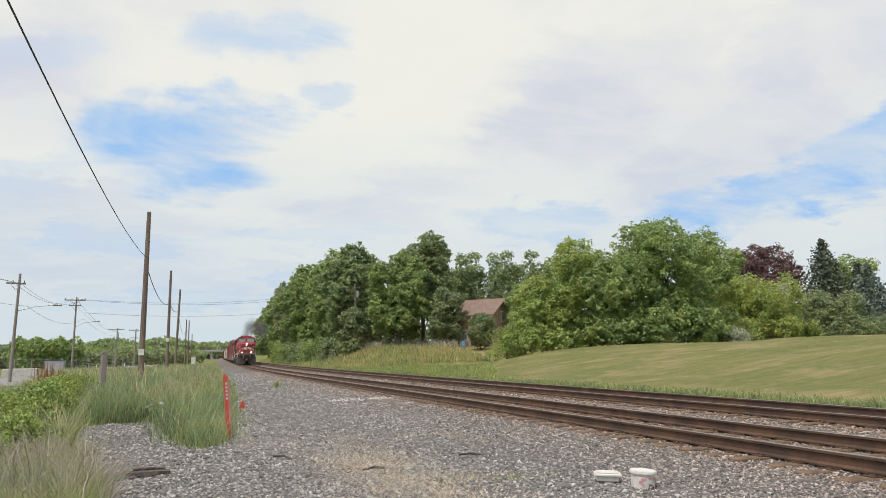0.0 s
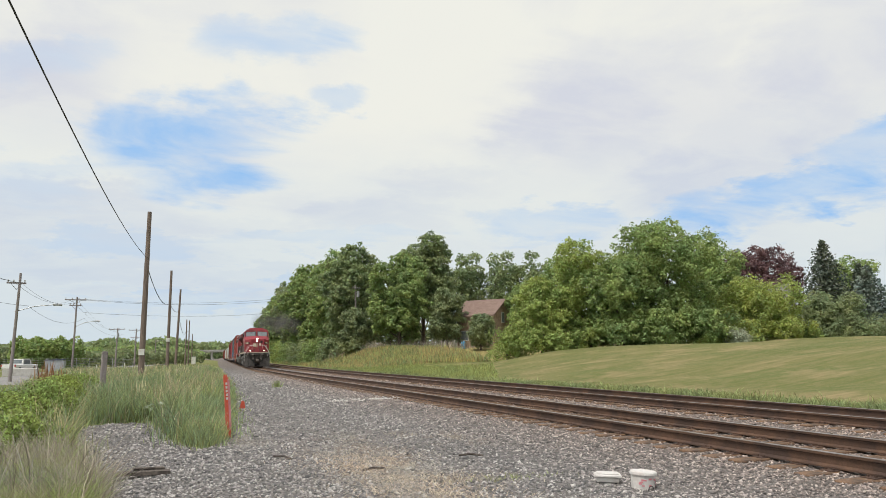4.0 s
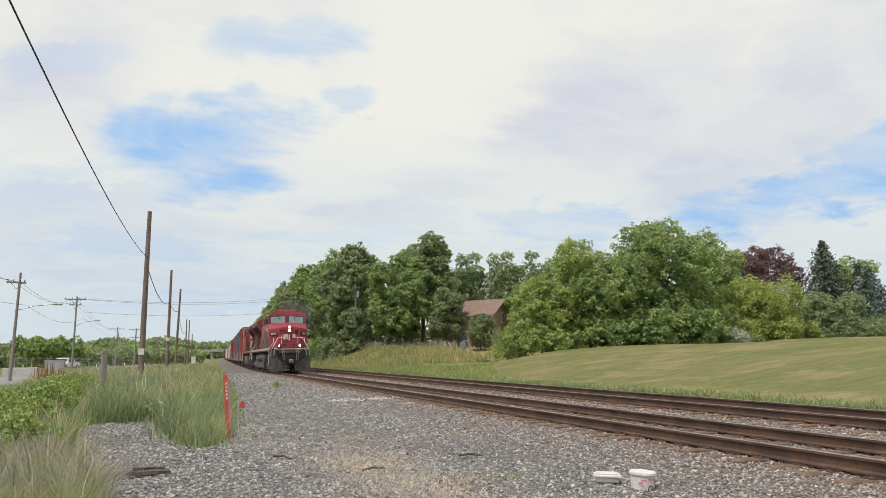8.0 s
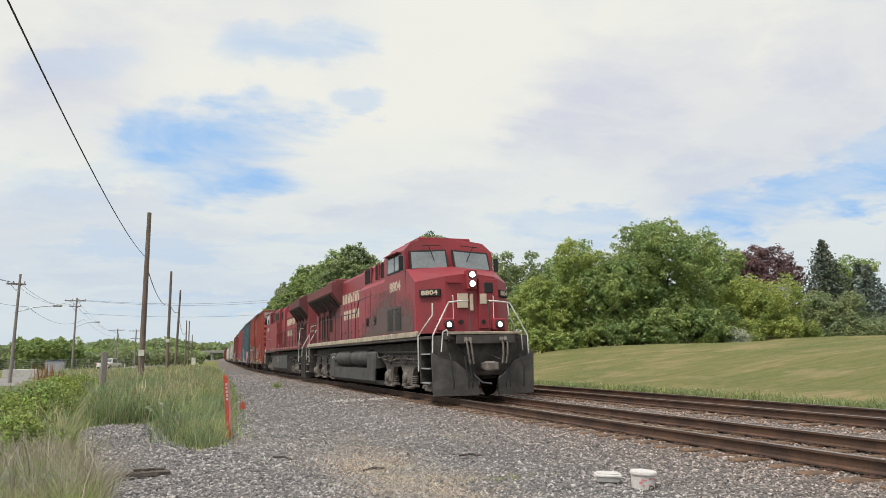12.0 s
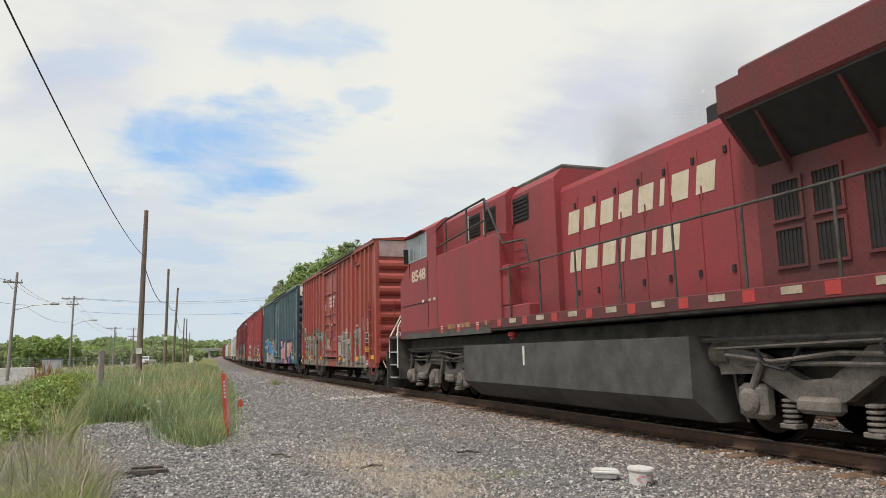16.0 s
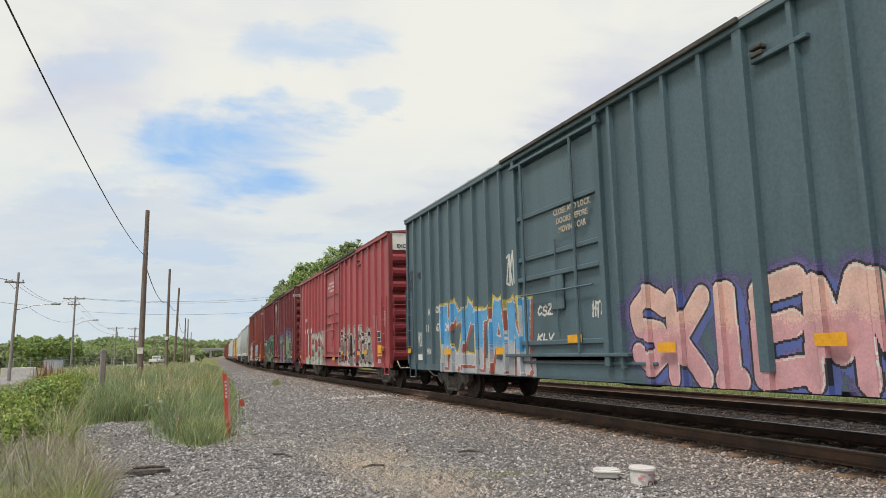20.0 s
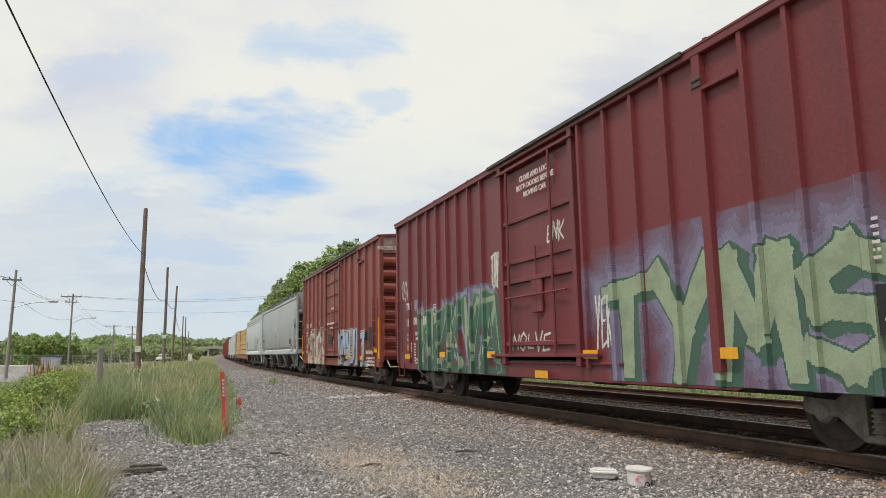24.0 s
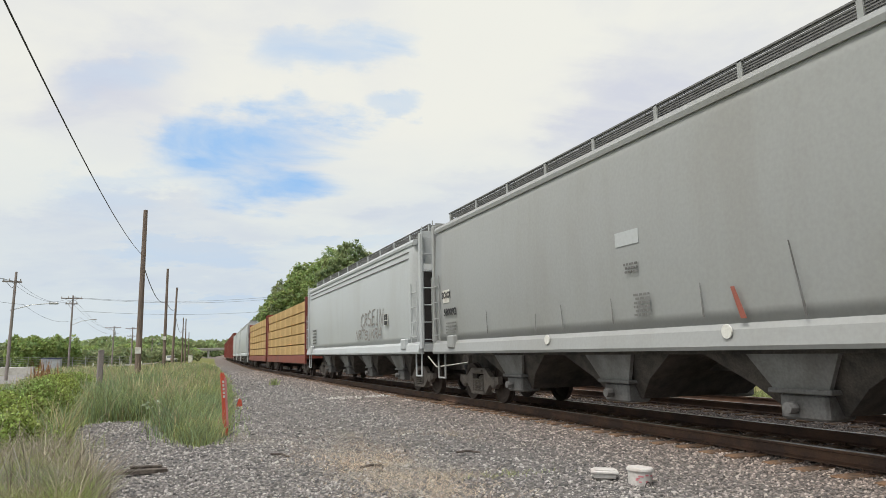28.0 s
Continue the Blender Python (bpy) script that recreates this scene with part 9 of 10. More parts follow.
b = thing("junction_box", "pale plastic junction box on a short pipe", "junction box", pose(4.56, 7.15, ground_z(4.42, 7.15) - 0.12, 0, 2, -28) @ Matrix.Scale(0.83, 4))
part("pipe", Mesh().lathe((0.02, 0, 0), (0, 0, 1), [(0.11, 0), (0.11, 0.10), (0.085, 0.11), (0.085, 0.16)], 18), M_plastic, b)
part("body", Mesh().box(-0.14, 0.16, -0.09, 0.09, 0.17, 0.24, 0.012), M_plastic, b)
part("lid", Mesh().box(-0.17, 0.19, -0.12, 0.12, 0.235, 0.275, 0.012).box(-0.14, 0.16, -0.09, 0.09, 0.27, 0.295, 0.012), M_plastic, b)
b = thing("plank", "dark rotten plank lying on gravel", "plank", pose(-0.4, 9.9, ground_z(-0.4, 9.9) + 0.03, 4, 3, 14))
part("board", Mesh().loft([[(-0.34, -0.06, 0), (-0.34, 0.05, 0), (-0.33, 0.05, 0.04), (-0.33, -0.05, 0.035)], [(0.1, -0.07, 0), (0.1, 0.07, 0), (0.1, 0.07, 0.05), (0.1, -0.06, 0.045)], [(0.33, -0.05, 0), (0.35, 0.07, 0), (0.35, 0.07, 0.045), (0.33, -0.05, 0.04)]]), M_oldwood, b)
part("splinter", Mesh().box(-0.1, 0.28, 0.03, 0.09, 0.045, 0.075, 0.008), M_oldwood, b)
for x, y, a, L in ((1.45, 10.8, -62, 0.45), (2.4, 9.2, 10, 0.3), (4.0, 9.8, -30, 0.35), (0.6, 18.0, 20, 0.5)):
    b = thing("stick", "short dead stick lying on gravel", "stick", pose(x, y, ground_z(x, y) + 0.02, 0, 0, a))
    part("wood", Mesh().tube([(-L / 2, 0, 0), (0, 0.02, 0.015), (L / 2, -0.01, 0.0)], 0.016, 6), M_oldwood, b)
b = thing("spike_pile", "rusty tie plates lying beside the siding rail", "scrap metal", pose(12.32, 14.2, -0.2, 0, 0, 20))
part("plate", Mesh().box(-0.2, 0.1, -0.1, 0.1, 0, 0.03, 0.005), M_orange, b)
part("plate", Mesh().box(0.0, 0.3, -0.05, 0.12, 0.03, 0.055, 0.005), M_oldwood, b)


# ---- loose stones, grass and weeds: too many to count ----
def stone_material():
    m = bpy.data.materials.new("ballast_stone")
    m.use_nodes = True
    nt = m.node_tree
    b = nt.nodes["Principled BSDF"]
    geo = nt.nodes.new("ShaderNodeNewGeometry")
    r = nt.nodes.new("ShaderNodeValToRGB")
    r.color_ramp.elements[0].color, r.color_ramp.elements[1].color = (0.14, 0.138, 0.14, 1), (0.78, 0.75, 0.72, 1)
    for pos, c in ((0.3, (0.265, 0.258, 0.258)), (0.55, (0.375, 0.35, 0.335)), (0.8, (0.52, 0.49, 0.475))):
        e = r.color_ramp.elements.new(pos)
        e.color = (*c, 1)
    nt.links.new(geo.outputs["Random Per Island"], r.inputs[0])
    n = nt.nodes.new("ShaderNodeTexNoise")
    n.inputs["Scale"].default_value = 70
    mx = nt.nodes.new("ShaderNodeMix")
    mx.data_type, mx.blend_type = "RGBA", "MULTIPLY"
    mx.inputs[0].default_value = 0.5
    nt.links.new(r.outputs[0], mx.inputs[6])
    nt.links.new(n.outputs[0], mx.inputs[7])
    sx, far, br = nt.nodes.new("ShaderNodeSeparateXYZ"), nt.nodes.new("ShaderNodeMapRange"), nt.nodes.new("ShaderNodeMix")
    nt.links.new(geo.outputs["Position"], sx.inputs[0])
    nt.links.new(sx.outputs[0], far.inputs[0])
    far.inputs[1].default_value, far.inputs[2].default_value, far.inputs[4].default_value = 4.2, 7.5, 0.85
    br.data_type, br.blend_type = "RGBA", "MULTIPLY"
    br.inputs[7].default_value = (1.02, 0.84, 0.74, 1)
    nt.links.new(far.outputs[0], br.inputs[0])
    nt.links.new(mx.outputs[2], br.inputs[6])
    nt.links.new(br.outputs[2], b.inputs["Base Color"])
    b.inputs["Roughness"].default_value = 0.9
    b.inputs["Specular IOR Level"].default_value = 0.2
    return m


def scatter_stones(name, label, x, y, size, seed, mat):
    rs = np.random.RandomState(seed)
    n = len(x)
    oct_ = np.array([(1, 0, 0), (-1, 0, 0), (0, 1, 0), (0, -1, 0), (0, 0, 1), (0, 0, -1)], dtype=float)
    tri = np.array([(0, 2, 4), (2, 1, 4), (1, 3, 4), (3, 0, 4), (2, 0, 5), (1, 2, 5), (3, 1, 5), (0, 3, 5)])
    v = oct_[None] * rs.uniform(0.55, 1.25, (n, 6, 1)) + rs.normal(size=(n, 6, 3)) * 0.22
    v *= np.stack([rs.uniform(0.8, 1.4, n), rs.uniform(0.7, 1.1, n), rs.uniform(0.45, 0.75, n)], -1)[:, None, :]
    a = rs.uniform(0, 6.28, n)
    t = rs.normal(size=n) * 0.35
    c, s = np.cos(a)[:, None], np.sin(a)[:, None]
    vx, vy, vz = v[..., 0], v[..., 1], v[..., 2]
    vy, vz = vy * np.cos(t)[:, None] - vz * np.sin(t)[:, None], vy * np.sin(t)[:, None] + vz * np.cos(t)[:, None]
    vx, vy = vx * c - vy * s, vx * s + vy * c
    P = np.stack([vx, vy, vz], -1) * size[:, None, None]
    P += np.stack([x, y, height(x, y) + size * rs.uniform(-0.1, 0.35, n)], -1)[:, None, :]
    f = (tri[None] + (np.arange(n) * 6)[:, None, None]).reshape(-1, 3)
    return tagged(part(name, raw_mesh(name, P.reshape(-1, 3), f), mat), label, "gravel", kind="stuff")


M_stone = stone_material()
rs = np.random.RandomState(12)
n = 250000
r = 5.5 + 62 * rs.uniform(0, 1, n) ** 1.55
az = np.radians(rs.uniform(-13, 56, n))
x, y = r * np.sin(az), r * np.cos(az)
keep = (gravel_zone(x, y) > rs.uniform(0.3, 0.7, n)) & (x - line_x(y) < 15.2)
# fewer on the trodden, dusty strip
keep &= rs.uniform(0, 1, n) < 1 - 0.45 * np.exp(-(((x - 3.0) / 1.1) ** 2))
keep &= rs.uniform(0, 1, n) < 1 - 0.6 * np.exp(-(((x - 4.55) / 0.75) ** 2 + ((y - 9.41) / 1.5) ** 2))
x, y, r = x[keep], y[keep], r[keep]
size = rs.uniform(0.010, 0.028, len(x)) * (0.80 + r * 0.024) * np.where(rs.uniform(0, 1, len(x)) < 0.05, 1.5, 1)
gravel = scatter_stones("gravel", "grey crushed stone ballast lying loose", x, y, size, 13, M_stone)
M_pale = material("pale_stone", (0.62, 0.60, 0.57), 0.9, 0, 0.2, 8, 40, 0.3, 0.01)
x = rs.uniform(4.6, 7.0, 130)
pale = scatter_stones("pale_gravel", "row of pale limestone pieces in the gravel", x, 23.5 + rs.normal(size=130) * 0.35 - 0.1 * (x - 5), rs.uniform(0.025, 0.06, 130), 14, M_pale)


def blades(name, label, x, y, h, w, lean, mat, seed, category="grass"):
    """Upright tapering blades in two joints, each bent its own way."""
    rs = np.random.RandomState(seed)
    n = len(x)
    a = rs.uniform(0, 6.283, n)
    b = rs.uniform(0, 6.283, n)
    z = height(x, y) - 0.03
    ox, oy = np.cos(a) * w, np.sin(a) * w
    lx, ly = np.cos(b) * h * lean * rs.uniform(0.2, 1.4, n), np.sin(b) * h * lean * rs.uniform(0.2, 1.4, n)
    P = np.stack([np.stack([x - ox, y - oy, z], -1), np.stack([x + ox, y + oy, z], -1),
                  np.stack([x + ox * 0.8 + lx * 0.35, y + oy * 0.8 + ly * 0.35, z + h * 0.6], -1), np.stack([x - ox * 0.8 + lx * 0.35, y - oy * 0.8 + ly * 0.35, z + h * 0.6], -1),
                  np.stack([x + lx + ox * 0.12, y + ly + oy * 0.12, z + h], -1), np.stack([x + lx - ox * 0.12, y + ly - oy * 0.12, z + h], -1)], 1).reshape(-1, 3)
    k = (np.arange(n) * 6)[:, None]
    f = np.concatenate([k + np.array([[0, 1, 2, 3]]), k + np.array([[3, 2, 4, 5]])], 1).reshape(-1, 4)
    return tagged(part(name, raw_mesh(name, P, f), mat), label, category, kind="stuff")


G_green = leafy("grass_green", (0.31, 0.355, 0.155), 0.5, 0.4)
G_blue = leafy("grass_blue_green", (0.265, 0.335, 0.185), 0.5, 0.4)
G_straw = leafy("grass_straw", (0.52, 0.45, 0.30), 0.35, 0.2)
G_dry = leafy("dead_weeds", (0.36, 0.32, 0.26), 0.4, 0.15)
G_weed = leafy("weed_leaves", (0.27, 0.34, 0.10), 0.6, 0.35)


def field(n, seed, r0, r1, a0, a1, power=1.0):
    rs = np.random.RandomState(seed)
    r = r0 + (r1 - r0) * rs.uniform(0, 1, n) ** power
    az = np.radians(rs.uniform(a0, a1, n))
    return r * np.sin(az), r * np.cos(az), r, rs


x, y, r, rs = field(190000, 31, 12, 95, -13, 5.5, 1.7)
k = (gravel_zone(x, y) < rs.uniform(0.1, 0.5, len(x))) & (y > 12.3) & ~((x < -5.3 - (y - 25) * 0.11) & (y > 24) & (y < 120))
x, y, r = x[k], y[k], r[k]
k = ~((x < -1.75) & (y < 21)) | (rs.uniform(0, 1, len(x)) < 0.12)
x, y, r = x[k], y[k], r[k]
clump = 0.6 + 0.4 * np.sin(x * 3.1 + 1.7 * np.sin(y * 1.3)) * np.sin(y * 2.3 + 0.7)
h = (0.36 + 0.44 * clump) * rs.uniform(0.45, 1.3, len(x)) * np.interp(gravel_edge(y) - x, [0, 1.6], [0.42, 1])
w = 0.0028 + 0.00038 * r
stray = rs.uniform(0, 1, len(x)) < 0.4
x, y = x + stray * rs.normal(size=len(x)) * 0.22, y + stray * rs.normal(size=len(x)) * 0.3
h = h * np.where((gravel_zone(x, y) > 0.3) & stray, 0.55, 1)
pick = rs.uniform(0, 1, len(x)) + 0.12 * np.sin(x * 1.9 + 0.6 * y) * np.sin(y * 0.8 + 1)
front = np.interp(r, [14, 20, 40], [0.55, 0.36, 0.15])
tall = pick < front
blades("tall_grass", "tall blue-green grass beside the gravel", x[tall], y[tall], h[tall], w[tall], 0.5, G_blue, 32)
mid_ = (pick >= front) & (pick < 0.95)
blades("meadow_grass", "mixed green grass beside the gravel", x[mid_], y[mid_], h[mid_] * 0.85, w[mid_], 0.55, G_green, 33)
st = pick >= 0.95
blades("seed_heads", "pale seeding grass stems", x[st], y[st], h[st] * 1.2, w[st] * 0.8, 0.4, G_straw, 34)
x, y, r, rs = field(17000, 35, 7.0, 12.0, -14, -3.5, 1.0)
k = (gravel_zone(x, y) < 0.5) & (x < -0.6)
x, y, r = x[k], y[k], r[k]
k = rs.uniform(0, 1, len(x)) < np.clip(0.32 + 0.4 * np.sin(x * 2.7) * np.sin(y * 1.9 + 1), 0.1, 0.9)
blades("dead_weeds", "dry grey-brown weeds and stalks", x[k], y[k], rs.uniform(0.12, 0.6, k.sum()), 0.002 + 0.0002 * r[k], 0.95, G_dry, 36)
k = rs.uniform(0, 1, len(x)) < 0.75
blades("tall_grass", "green grass between dry weeds", x[k] - 0.1, y[k] - 0.2, rs.uniform(0.12, 0.5, k.sum()), 0.0025 + 0.00025 * r[k], 0.8, G_green, 37)
k = rs.uniform(0, 1, len(x)) < 0.02
blades("dead_stalks", "pale bent dead stalks among the weeds", x[k], y[k], rs.uniform(0.5, 0.85, k.sum()), np.full(k.sum(), 0.005), 0.55, G_dry, 52)
# straw on the trodden strip and small tufts
rs = np.random.RandomState(38)
n = 5200
x, y = 2.5 + rs.normal(size=n) * 0.42, 8.6 + rs.normal(size=n) * 1.7
blades("straw", "flattened dry straw on the gravel", x, y, rs.uniform(0.05, 0.10, n), np.full(n, 0.0030), 2.8, leafy("dead_straw", (0.56, 0.48, 0.38), 0.3, 0.1), 39)
tx = np.concatenate([rs.normal(2.9, 0.12, 260), rs.normal(4.6, 0.1, 200), rs.normal(1.15, 0.25, 400), rs.normal(3.9, 0.2, 150), rs.normal(3.1, 0.15, 160)])
ty = np.concatenate([rs.normal(13.0, 0.4, 260), rs.normal(12.1, 0.3, 200), rs.normal(13.3, 0.6, 400), rs.normal(12.9, 0.3, 150), rs.normal(8.1, 0.15, 160)])
blades("dry_tufts", "small dry grass tufts in the gravel", tx, ty, rs.uniform(0.04, 0.13, len(tx)), np.full(len(tx), 0.003), 1.3, G_dry, 40)
tx, ty = rs.normal(3.75, 0.25, 200), rs.normal(7.9, 0.12, 200)
blades("green_tufts", "small green grass tuft in the gravel", tx, ty, rs.uniform(0.03, 0.10, 200), np.full(200, 0.004), 0.8, G_green, 41)
# leafy weeds in front of the tall grass
rs = np.random.RandomState(42)
hills = ((-2.45, 11.3, 0.45, 0.55), (-2.2, 12.2, 0.45, 0.7), (-2.75, 12.4, 0.4, 0.75), (-1.75, 12.6, 0.3, 0.4), (-2.75, 13.4, 0.45, 0.6), (-2.35, 14.4, 0.5, 0.8), (-3.1, 15.2, 0.6, 0.85), (-2.55, 16.6, 0.6, 1.0), (-3.4, 17.6, 0.7, 0.8), (-2.9, 19.4, 0.7, 1.0), (-3.9, 21.0, 0.9, 0.75),
         (-3.2, 23.0, 0.8, 1.05), (-4.1, 26.0, 0.9, 0.85), (-3.4, 28.5, 1.0, 1.0), (-2.0, 13.2, 0.35, 0.45), (-4.6, 31.0, 1.0, 0.8))
c = []
for hx, hy, hr, hh in hills:
    n = int(2600 * hr * hh * 5)
    a, d, q = rs.uniform(0, 6.283, n), rs.uniform(0, 1, n) ** 0.5, rs.uniform(0.35, 1.05, n)
    c.append(np.stack([hx + hr * d * np.cos(a), hy + hr * 1.3 * d * np.sin(a), hh * np.sqrt(np.clip(1.02 - d ** 2, 0, 1)) * q + 0.05 * rs.normal(size=n)], -1))
c = np.concatenate(c)
c[:, 2] += height(c[:, 0], c[:, 1])
v, f = leaf_quads(rs, c, 0.034, 0.7)
tagged(part("weeds", raw_mesh("weeds", v, f), G_weed), "leafy bright green weeds", "weeds", kind="stuff")
x, y = -5.6 + rs.normal(size=110) * 0.3, 37.5 + rs.normal(size=110) * 0.9
blades("dock_weeds", "rust-brown seed spikes of dock", x, y, rs.uniform(0.8, 1.6, 110), np.full(110, 0.025), 0.14, leafy("dock_brown", (0.27, 0.15, 0.075), 0.35, 0.1), 43)
x, y = 4.52 + rs.normal(size=60) * 0.1, 36 + rs.normal(size=60) * 0.12
blades("gravel_weed", "small dark weed growing in the gravel", x, y, rs.uniform(0.15, 0.42, 60), np.full(60, 0.02), 0.5, LEAF["dark"], 44)
x, y = -0.62 + rs.normal(size=14) * 0.12, 18.3 + rs.normal(size=14) * 0.1
c = np.stack([x, y, height(x, y) + rs.uniform(0.1, 0.45, 14)], -1)
v, f = leaf_quads(rs, c, 0.10, 1.5)
tagged(part("milkweed", raw_mesh("milkweed", v, f), LEAF["pale"]), "pale broad-leaved milkweed", "weed", kind="stuff")
# verge beyond the siding, bank of tall yellow grass
rs = np.random.RandomState(45)
n = 26000
y = 4 + 80 * rs.uniform(0, 1, n) ** 1.3
x = line_x(y) + 14.9 + np.abs(rs.normal(size=n)) * 0.6
blades("verge_grass", "rough green fringe beside the siding", x, y, rs.uniform(0.05, 0.24, n), 0.006 + 0.0004 * y, 0.6, G_green, 46)
n = 42000
y = 72 + 110 * rs.uniform(0, 1, n) ** 1.4
x = line_x(y) + 16.0 + 16 * rs.uniform(0, 1, n)
k = y + 0.25 * (x - 30) > 73
x, y = x[k], y[k]
yel = rs.uniform(0, 1, len(x)) < 0.62 + 0.3 * np.sin(x * 0.55 + 1.0) * np.sin(y * 0.21)
blades("bank_grass", "tall yellow uncut grass on the bank", x[yel], y[yel], rs.uniform(0.2, 0.6, yel.sum()), np.full(yel.sum(), 0.03), 0.45, leafy("grass_yellow", (0.46, 0.385, 0.18), 0.3, 0.3), 47)
blades("bank_grass", "green grass among the yellow on the bank", x[~yel], y[~yel], rs.uniform(0.3, 0.8, (~yel).sum()), np.full((~yel).sum(), 0.035), 0.35, G_green, 48)
n = 20000
y = 36 + 42 * rs.uniform(0, 1, n)
x = line_x(y) + 15.1 + 9 * rs.uniform(0, 1, n) ** 1.5
k = x < 0.43 * y + 1.0
blades("rough_grass", "rough uncut grass between the siding and the bank", x[k], y[k], rs.uniform(0.08, 0.38, k.sum()), 0.005 + 0.0003 * y[k], 0.6, leafy("rough_grass", (0.30, 0.345, 0.125), 0.45, 0.35), 53)
n = 40000
x, y = 15.6 + 24 * rs.uniform(0, 1, n), 8 + 40 * rs.uniform(0, 1, n)
blades("lawn", "mown lawn with dry patches", x, y, rs.uniform(0.01, 0.045, n), 0.003 + 0.0003 * y, 0.9, leafy("mown_grass", (0.22, 0.23, 0.08), 0.4, 0.35), 49)
# dead branches, brush under the trees
rs = np.random.RandomState(50)
n = 900
y = 84 + 26 * rs.uniform(0, 1, n)
x = 23 + 0.42 * (110 - y) + rs.normal(size=n) * 1.2
blades("brush", "tangle of dead brush under the trees", x, y, rs.uniform(0.5, 1.5, n), np.full(n, 0.03), 0.9, G_dry, 51)

# ---- smoke of the engines ----
def smoke_material(name, color, alpha):
    m = bpy.data.materials.new(name)
    m.use_nodes = True
    nt = m.node_tree
    b = nt.nodes["Principled BSDF"]
    b.inputs["Base Color"].default_value = (*color, 1)
    b.inputs["Roughness"].default_value = 1.0
    b.inputs["Specular IOR Level"].default_value = 0.0
    at, q = nt.nodes.new("ShaderNodeAttribute"), nt.nodes.new("ShaderNodeMath")
    at.attribute_name = "thick"
    q.operation = "MULTIPLY"
    q.inputs[1].default_value = alpha
    nt.links.new(at.outputs["Fac"], q.inputs[0])
    nt.links.new(q.outputs[0], b.inputs["Alpha"])
    return m


S_dark, S_thin = smoke_material("dark_smoke", (0.13, 0.125, 0.125), 0.52), smoke_material("thin_smoke", (0.25, 0.25, 0.26), 0.21)
PUFFS = []


def puff(mat, seed, size, t0, host, y):
    """Flakes of soot, thick in the middle and thin at the rim."""
    rs = np.random.RandomState(seed)
    c = rs.normal(size=(2, 3)) * size * np.array([0.12, 0.5, 0.12])
    v, f, thick = [], [], []
    for i, q in enumerate(c):
        d = Vector((1, rs.normal() * 0.12, rs.normal() * 0.12)).normalized()
        r = d.to_track_quat("Z", "X")
        k = len(v)
        rad = size * rs.uniform(0.8, 1.2)
        for ring, th in ((0.02, 1.0), (0.35, 0.72), (0.7, 0.25), (1.0, 0.0)):
            for a in range(12):
                v.append(tuple(Vector(q) + r @ Vector((ring * rad * math.cos(a * 0.5236), ring * rad * math.sin(a * 0.5236), 0))))
                thick.append(th)
        for a in range(12):
            n = (a + 1) % 12
            for j in (0, 12, 24):
                f.append((k + j + a, k + 12 + j + a, k + 12 + j + n, k + j + n))
    me = raw_mesh("smoke", v, f)
    at = me.attributes.new("thick", "FLOAT", "POINT")
    at.data.foreach_set("value", np.array(thick, dtype=np.float32))
    ob = part("smoke", me, mat)
    tagged(ob, "dark diesel exhaust drifting from the stack" if mat is S_dark else "thin grey diesel exhaust above the hood", "smoke", group="exhaust puffs")
    PUFFS.append((ob, t0, host, y, seed))


for i, t0 in enumerate((-3.0, -2.2, -1.5, -0.9, -0.4, 0.4, 1.4, 2.6, 4.0, 5.6)):
    puff(S_dark, 200 + i, 1.9 if t0 < 0 else 1.5, t0, 137.4, 2.4)
for i, t0 in enumerate((13.4, 13.9, 14.3, 14.8, 15.3, 15.8)):
    puff(S_thin, 230 + i, 1.5, t0, 159.7, -4.4)


SKY_TURN, SKY_AXIS = 0.21, (-0.12, 0.0, -1.0)


def travelled(t):
    """Metres the train has run since the start; it gathers speed, then holds it."""
    if t < 12.5: return 8.3 * t + 0.06 * t * t
    u = t - 12.5
    late = max(0.0, t - 24.0)
    return 113.125 + 9.8 * u + 0.008 * u * u + 0.12 * late + 0.07 * late * late


def on_line(s, turn=0):
    dx, th = bend(s)
    return pose(TRACK_X + dx, s, 0, 0, 0, turn - math.degrees(th))


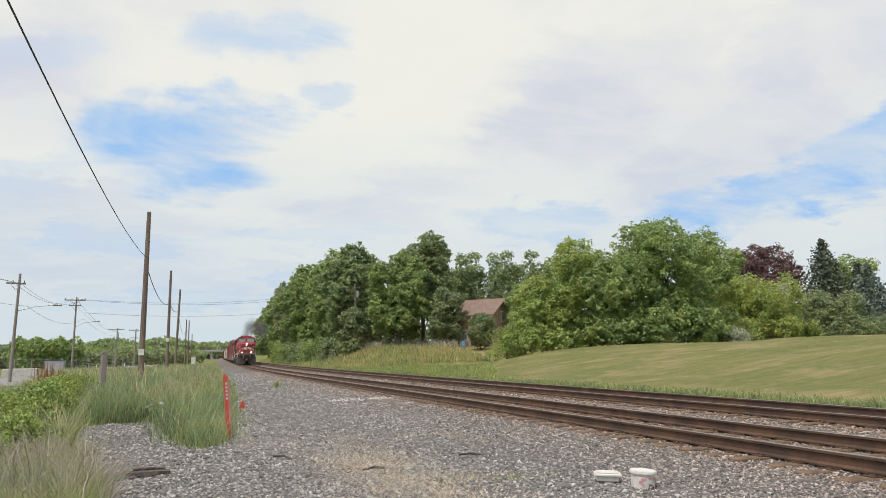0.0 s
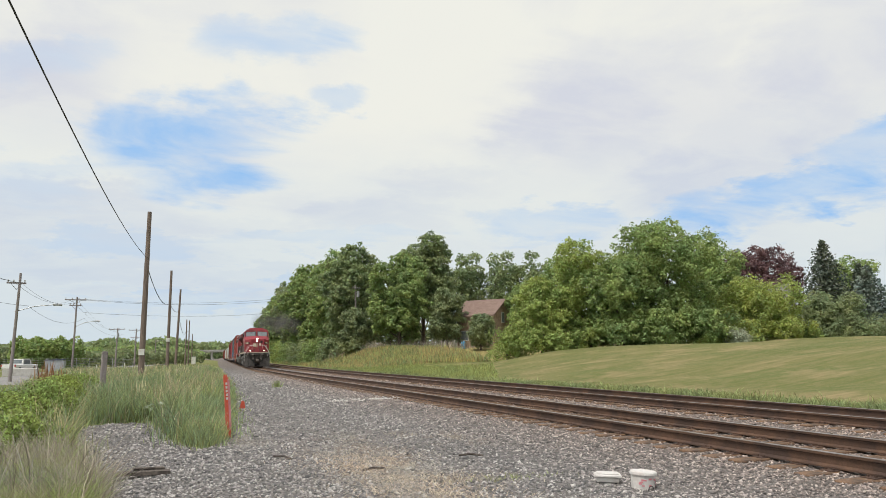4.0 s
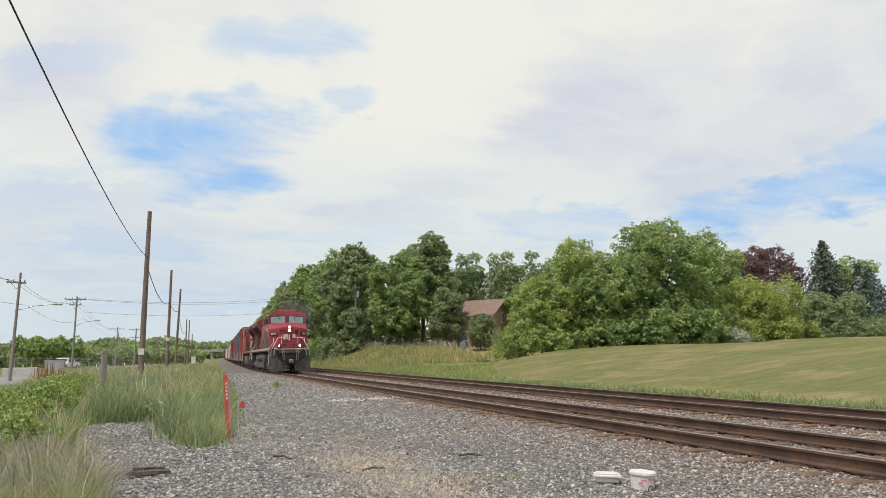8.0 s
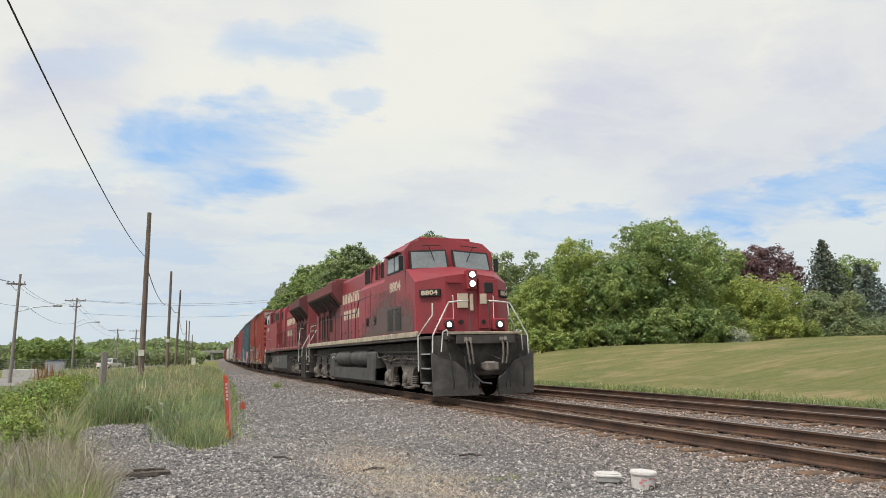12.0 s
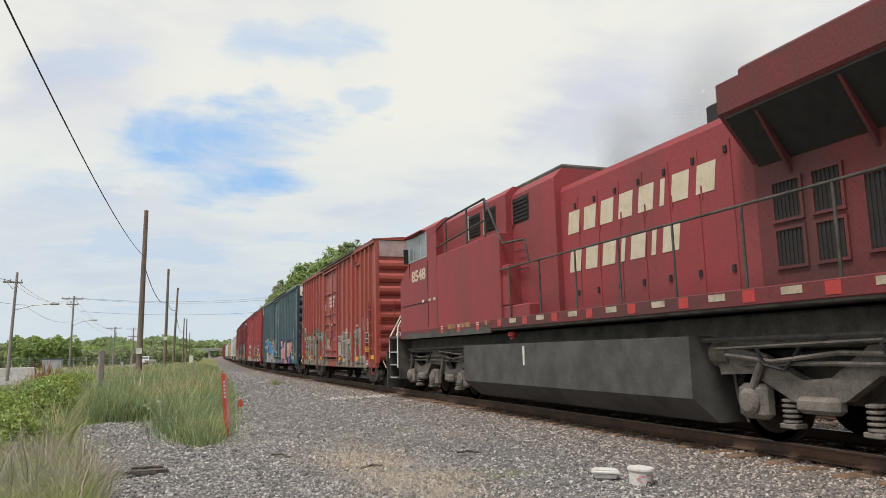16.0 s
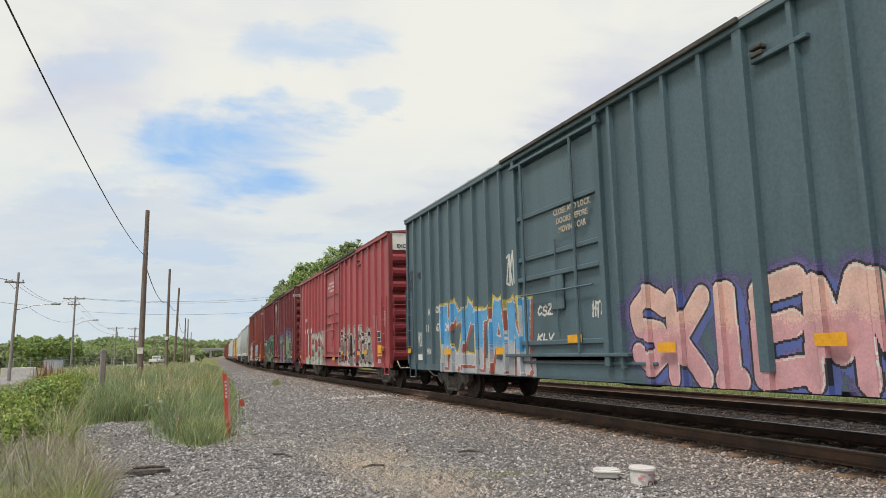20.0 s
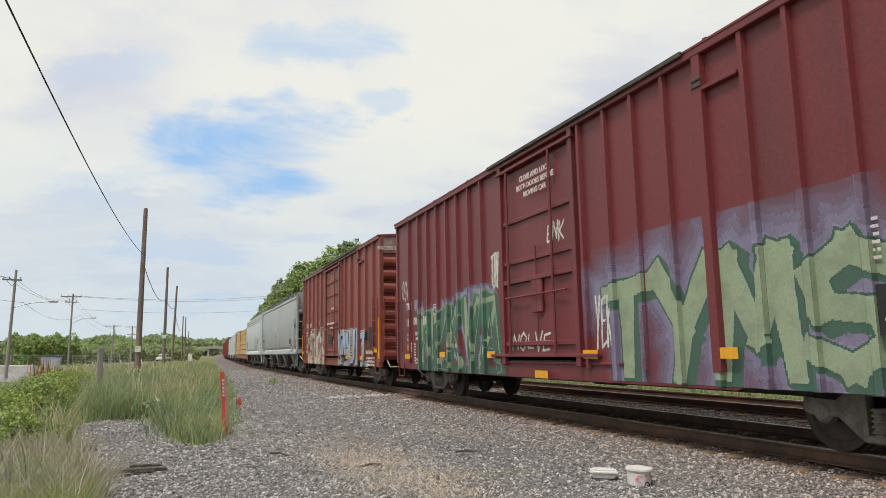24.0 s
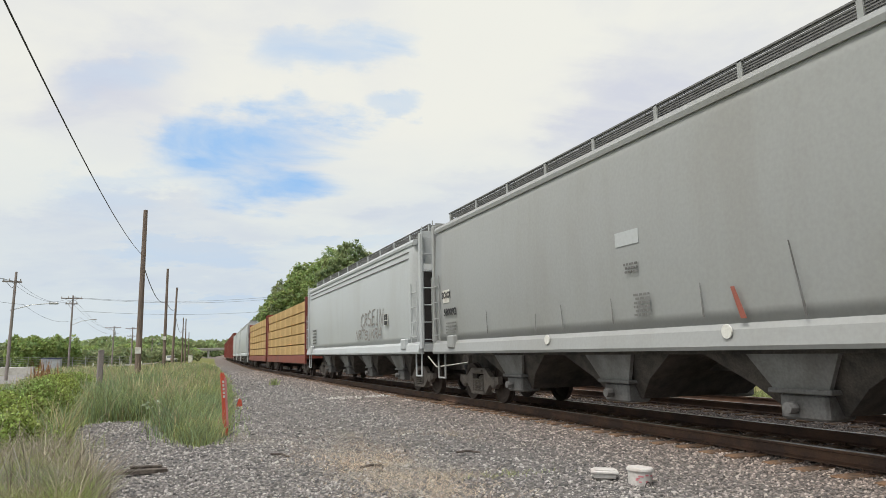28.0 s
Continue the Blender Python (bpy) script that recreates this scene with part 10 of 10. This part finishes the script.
def motions():
    times = [i * 0.5 for i in range(57)]
    for ob, s, turn in CARS:
        walk(ob, [(t, on_line(s - travelled(t), turn)) for t in times])

    # wheels turn with the way run; all sets of one size and heading share their turning
    groups = {}
    for ob in scene.objects:
        if ob.name.split(".")[0] == "wheelset":
            groups.setdefault((ob.data.name, ob.parent.parent is trail), []).append(ob)
    for (mesh, backwards), sets in groups.items():
        r = 0.53 if sets[0].parent.parent in (lead, trail) else 0.457
        k = (-1 if backwards else 1) / r
        first = sets[0]
        walk(first, [(i / 15, Matrix.Rotation(travelled(i / 15) * k, 4, "X")) for i in range(421)])
        for ob in sets[1:]:
            ob.rotation_mode = "QUATERNION"
            ob.animation_data_create()
            ob.animation_data.action = first.animation_data.action
            ob.animation_data.action_slot = first.animation_data.action_slot
    # smoke leaves the stacks, rises and drifts
    for ob, t0, host, y, seed in PUFFS:
        rows = []
        for t in [i * 0.5 for i in range(57)]:
            s = host - travelled(min(t, max(t0, 0)) if t > t0 else t) + y
            if t <= t0:
                rows.append((t, on_line(s) @ Matrix.Translation((0, 0, 2.7))))
            else:
                a = t - t0
                base = host - travelled(max(t0, 0)) + y - min(0, t0) * 8.3
                q = on_line(base) @ Matrix.Translation(((1.6 if t0 < 10 else 4.2) * a + 0.5 * math.sin(seed), -1.0 * a, 4.9 + (2.6 if t0 < 10 else 4.2) * (1 - math.exp(-a / 1.1)) + 0.4 * math.sin(2.3 * seed)))
                rows.append((t, q @ pose(0, 0, 0, 0, 0, min(70, 60 * a) + 4 * a)))
        walk(ob, rows)
    # a pickup drives off along the far road
    walk(pickup, [(t, pose(*[float(np.interp(t, [0, 8, 12.5, 16, 21, 28], c)) for c in ([-24, -15.5, -10.1, -5.7, -3.9, -1.5], [100, 116, 129.6, 150, 172, 205])], ground_z(-10, 130) + 0.02, 0, 0, -18)) for t in (0, 4, 8, 10, 12.5, 14, 16, 18.5, 21, 24, 28)])
    # the cloud layer drifts
    walk(sky, [(t, Matrix.Translation((0, 0, EYE_Z)) @ Matrix.Rotation(radians(SKY_TURN * t), 4, Vector(SKY_AXIS))) for t in (0, 7, 14, 21, 28)])


motions()
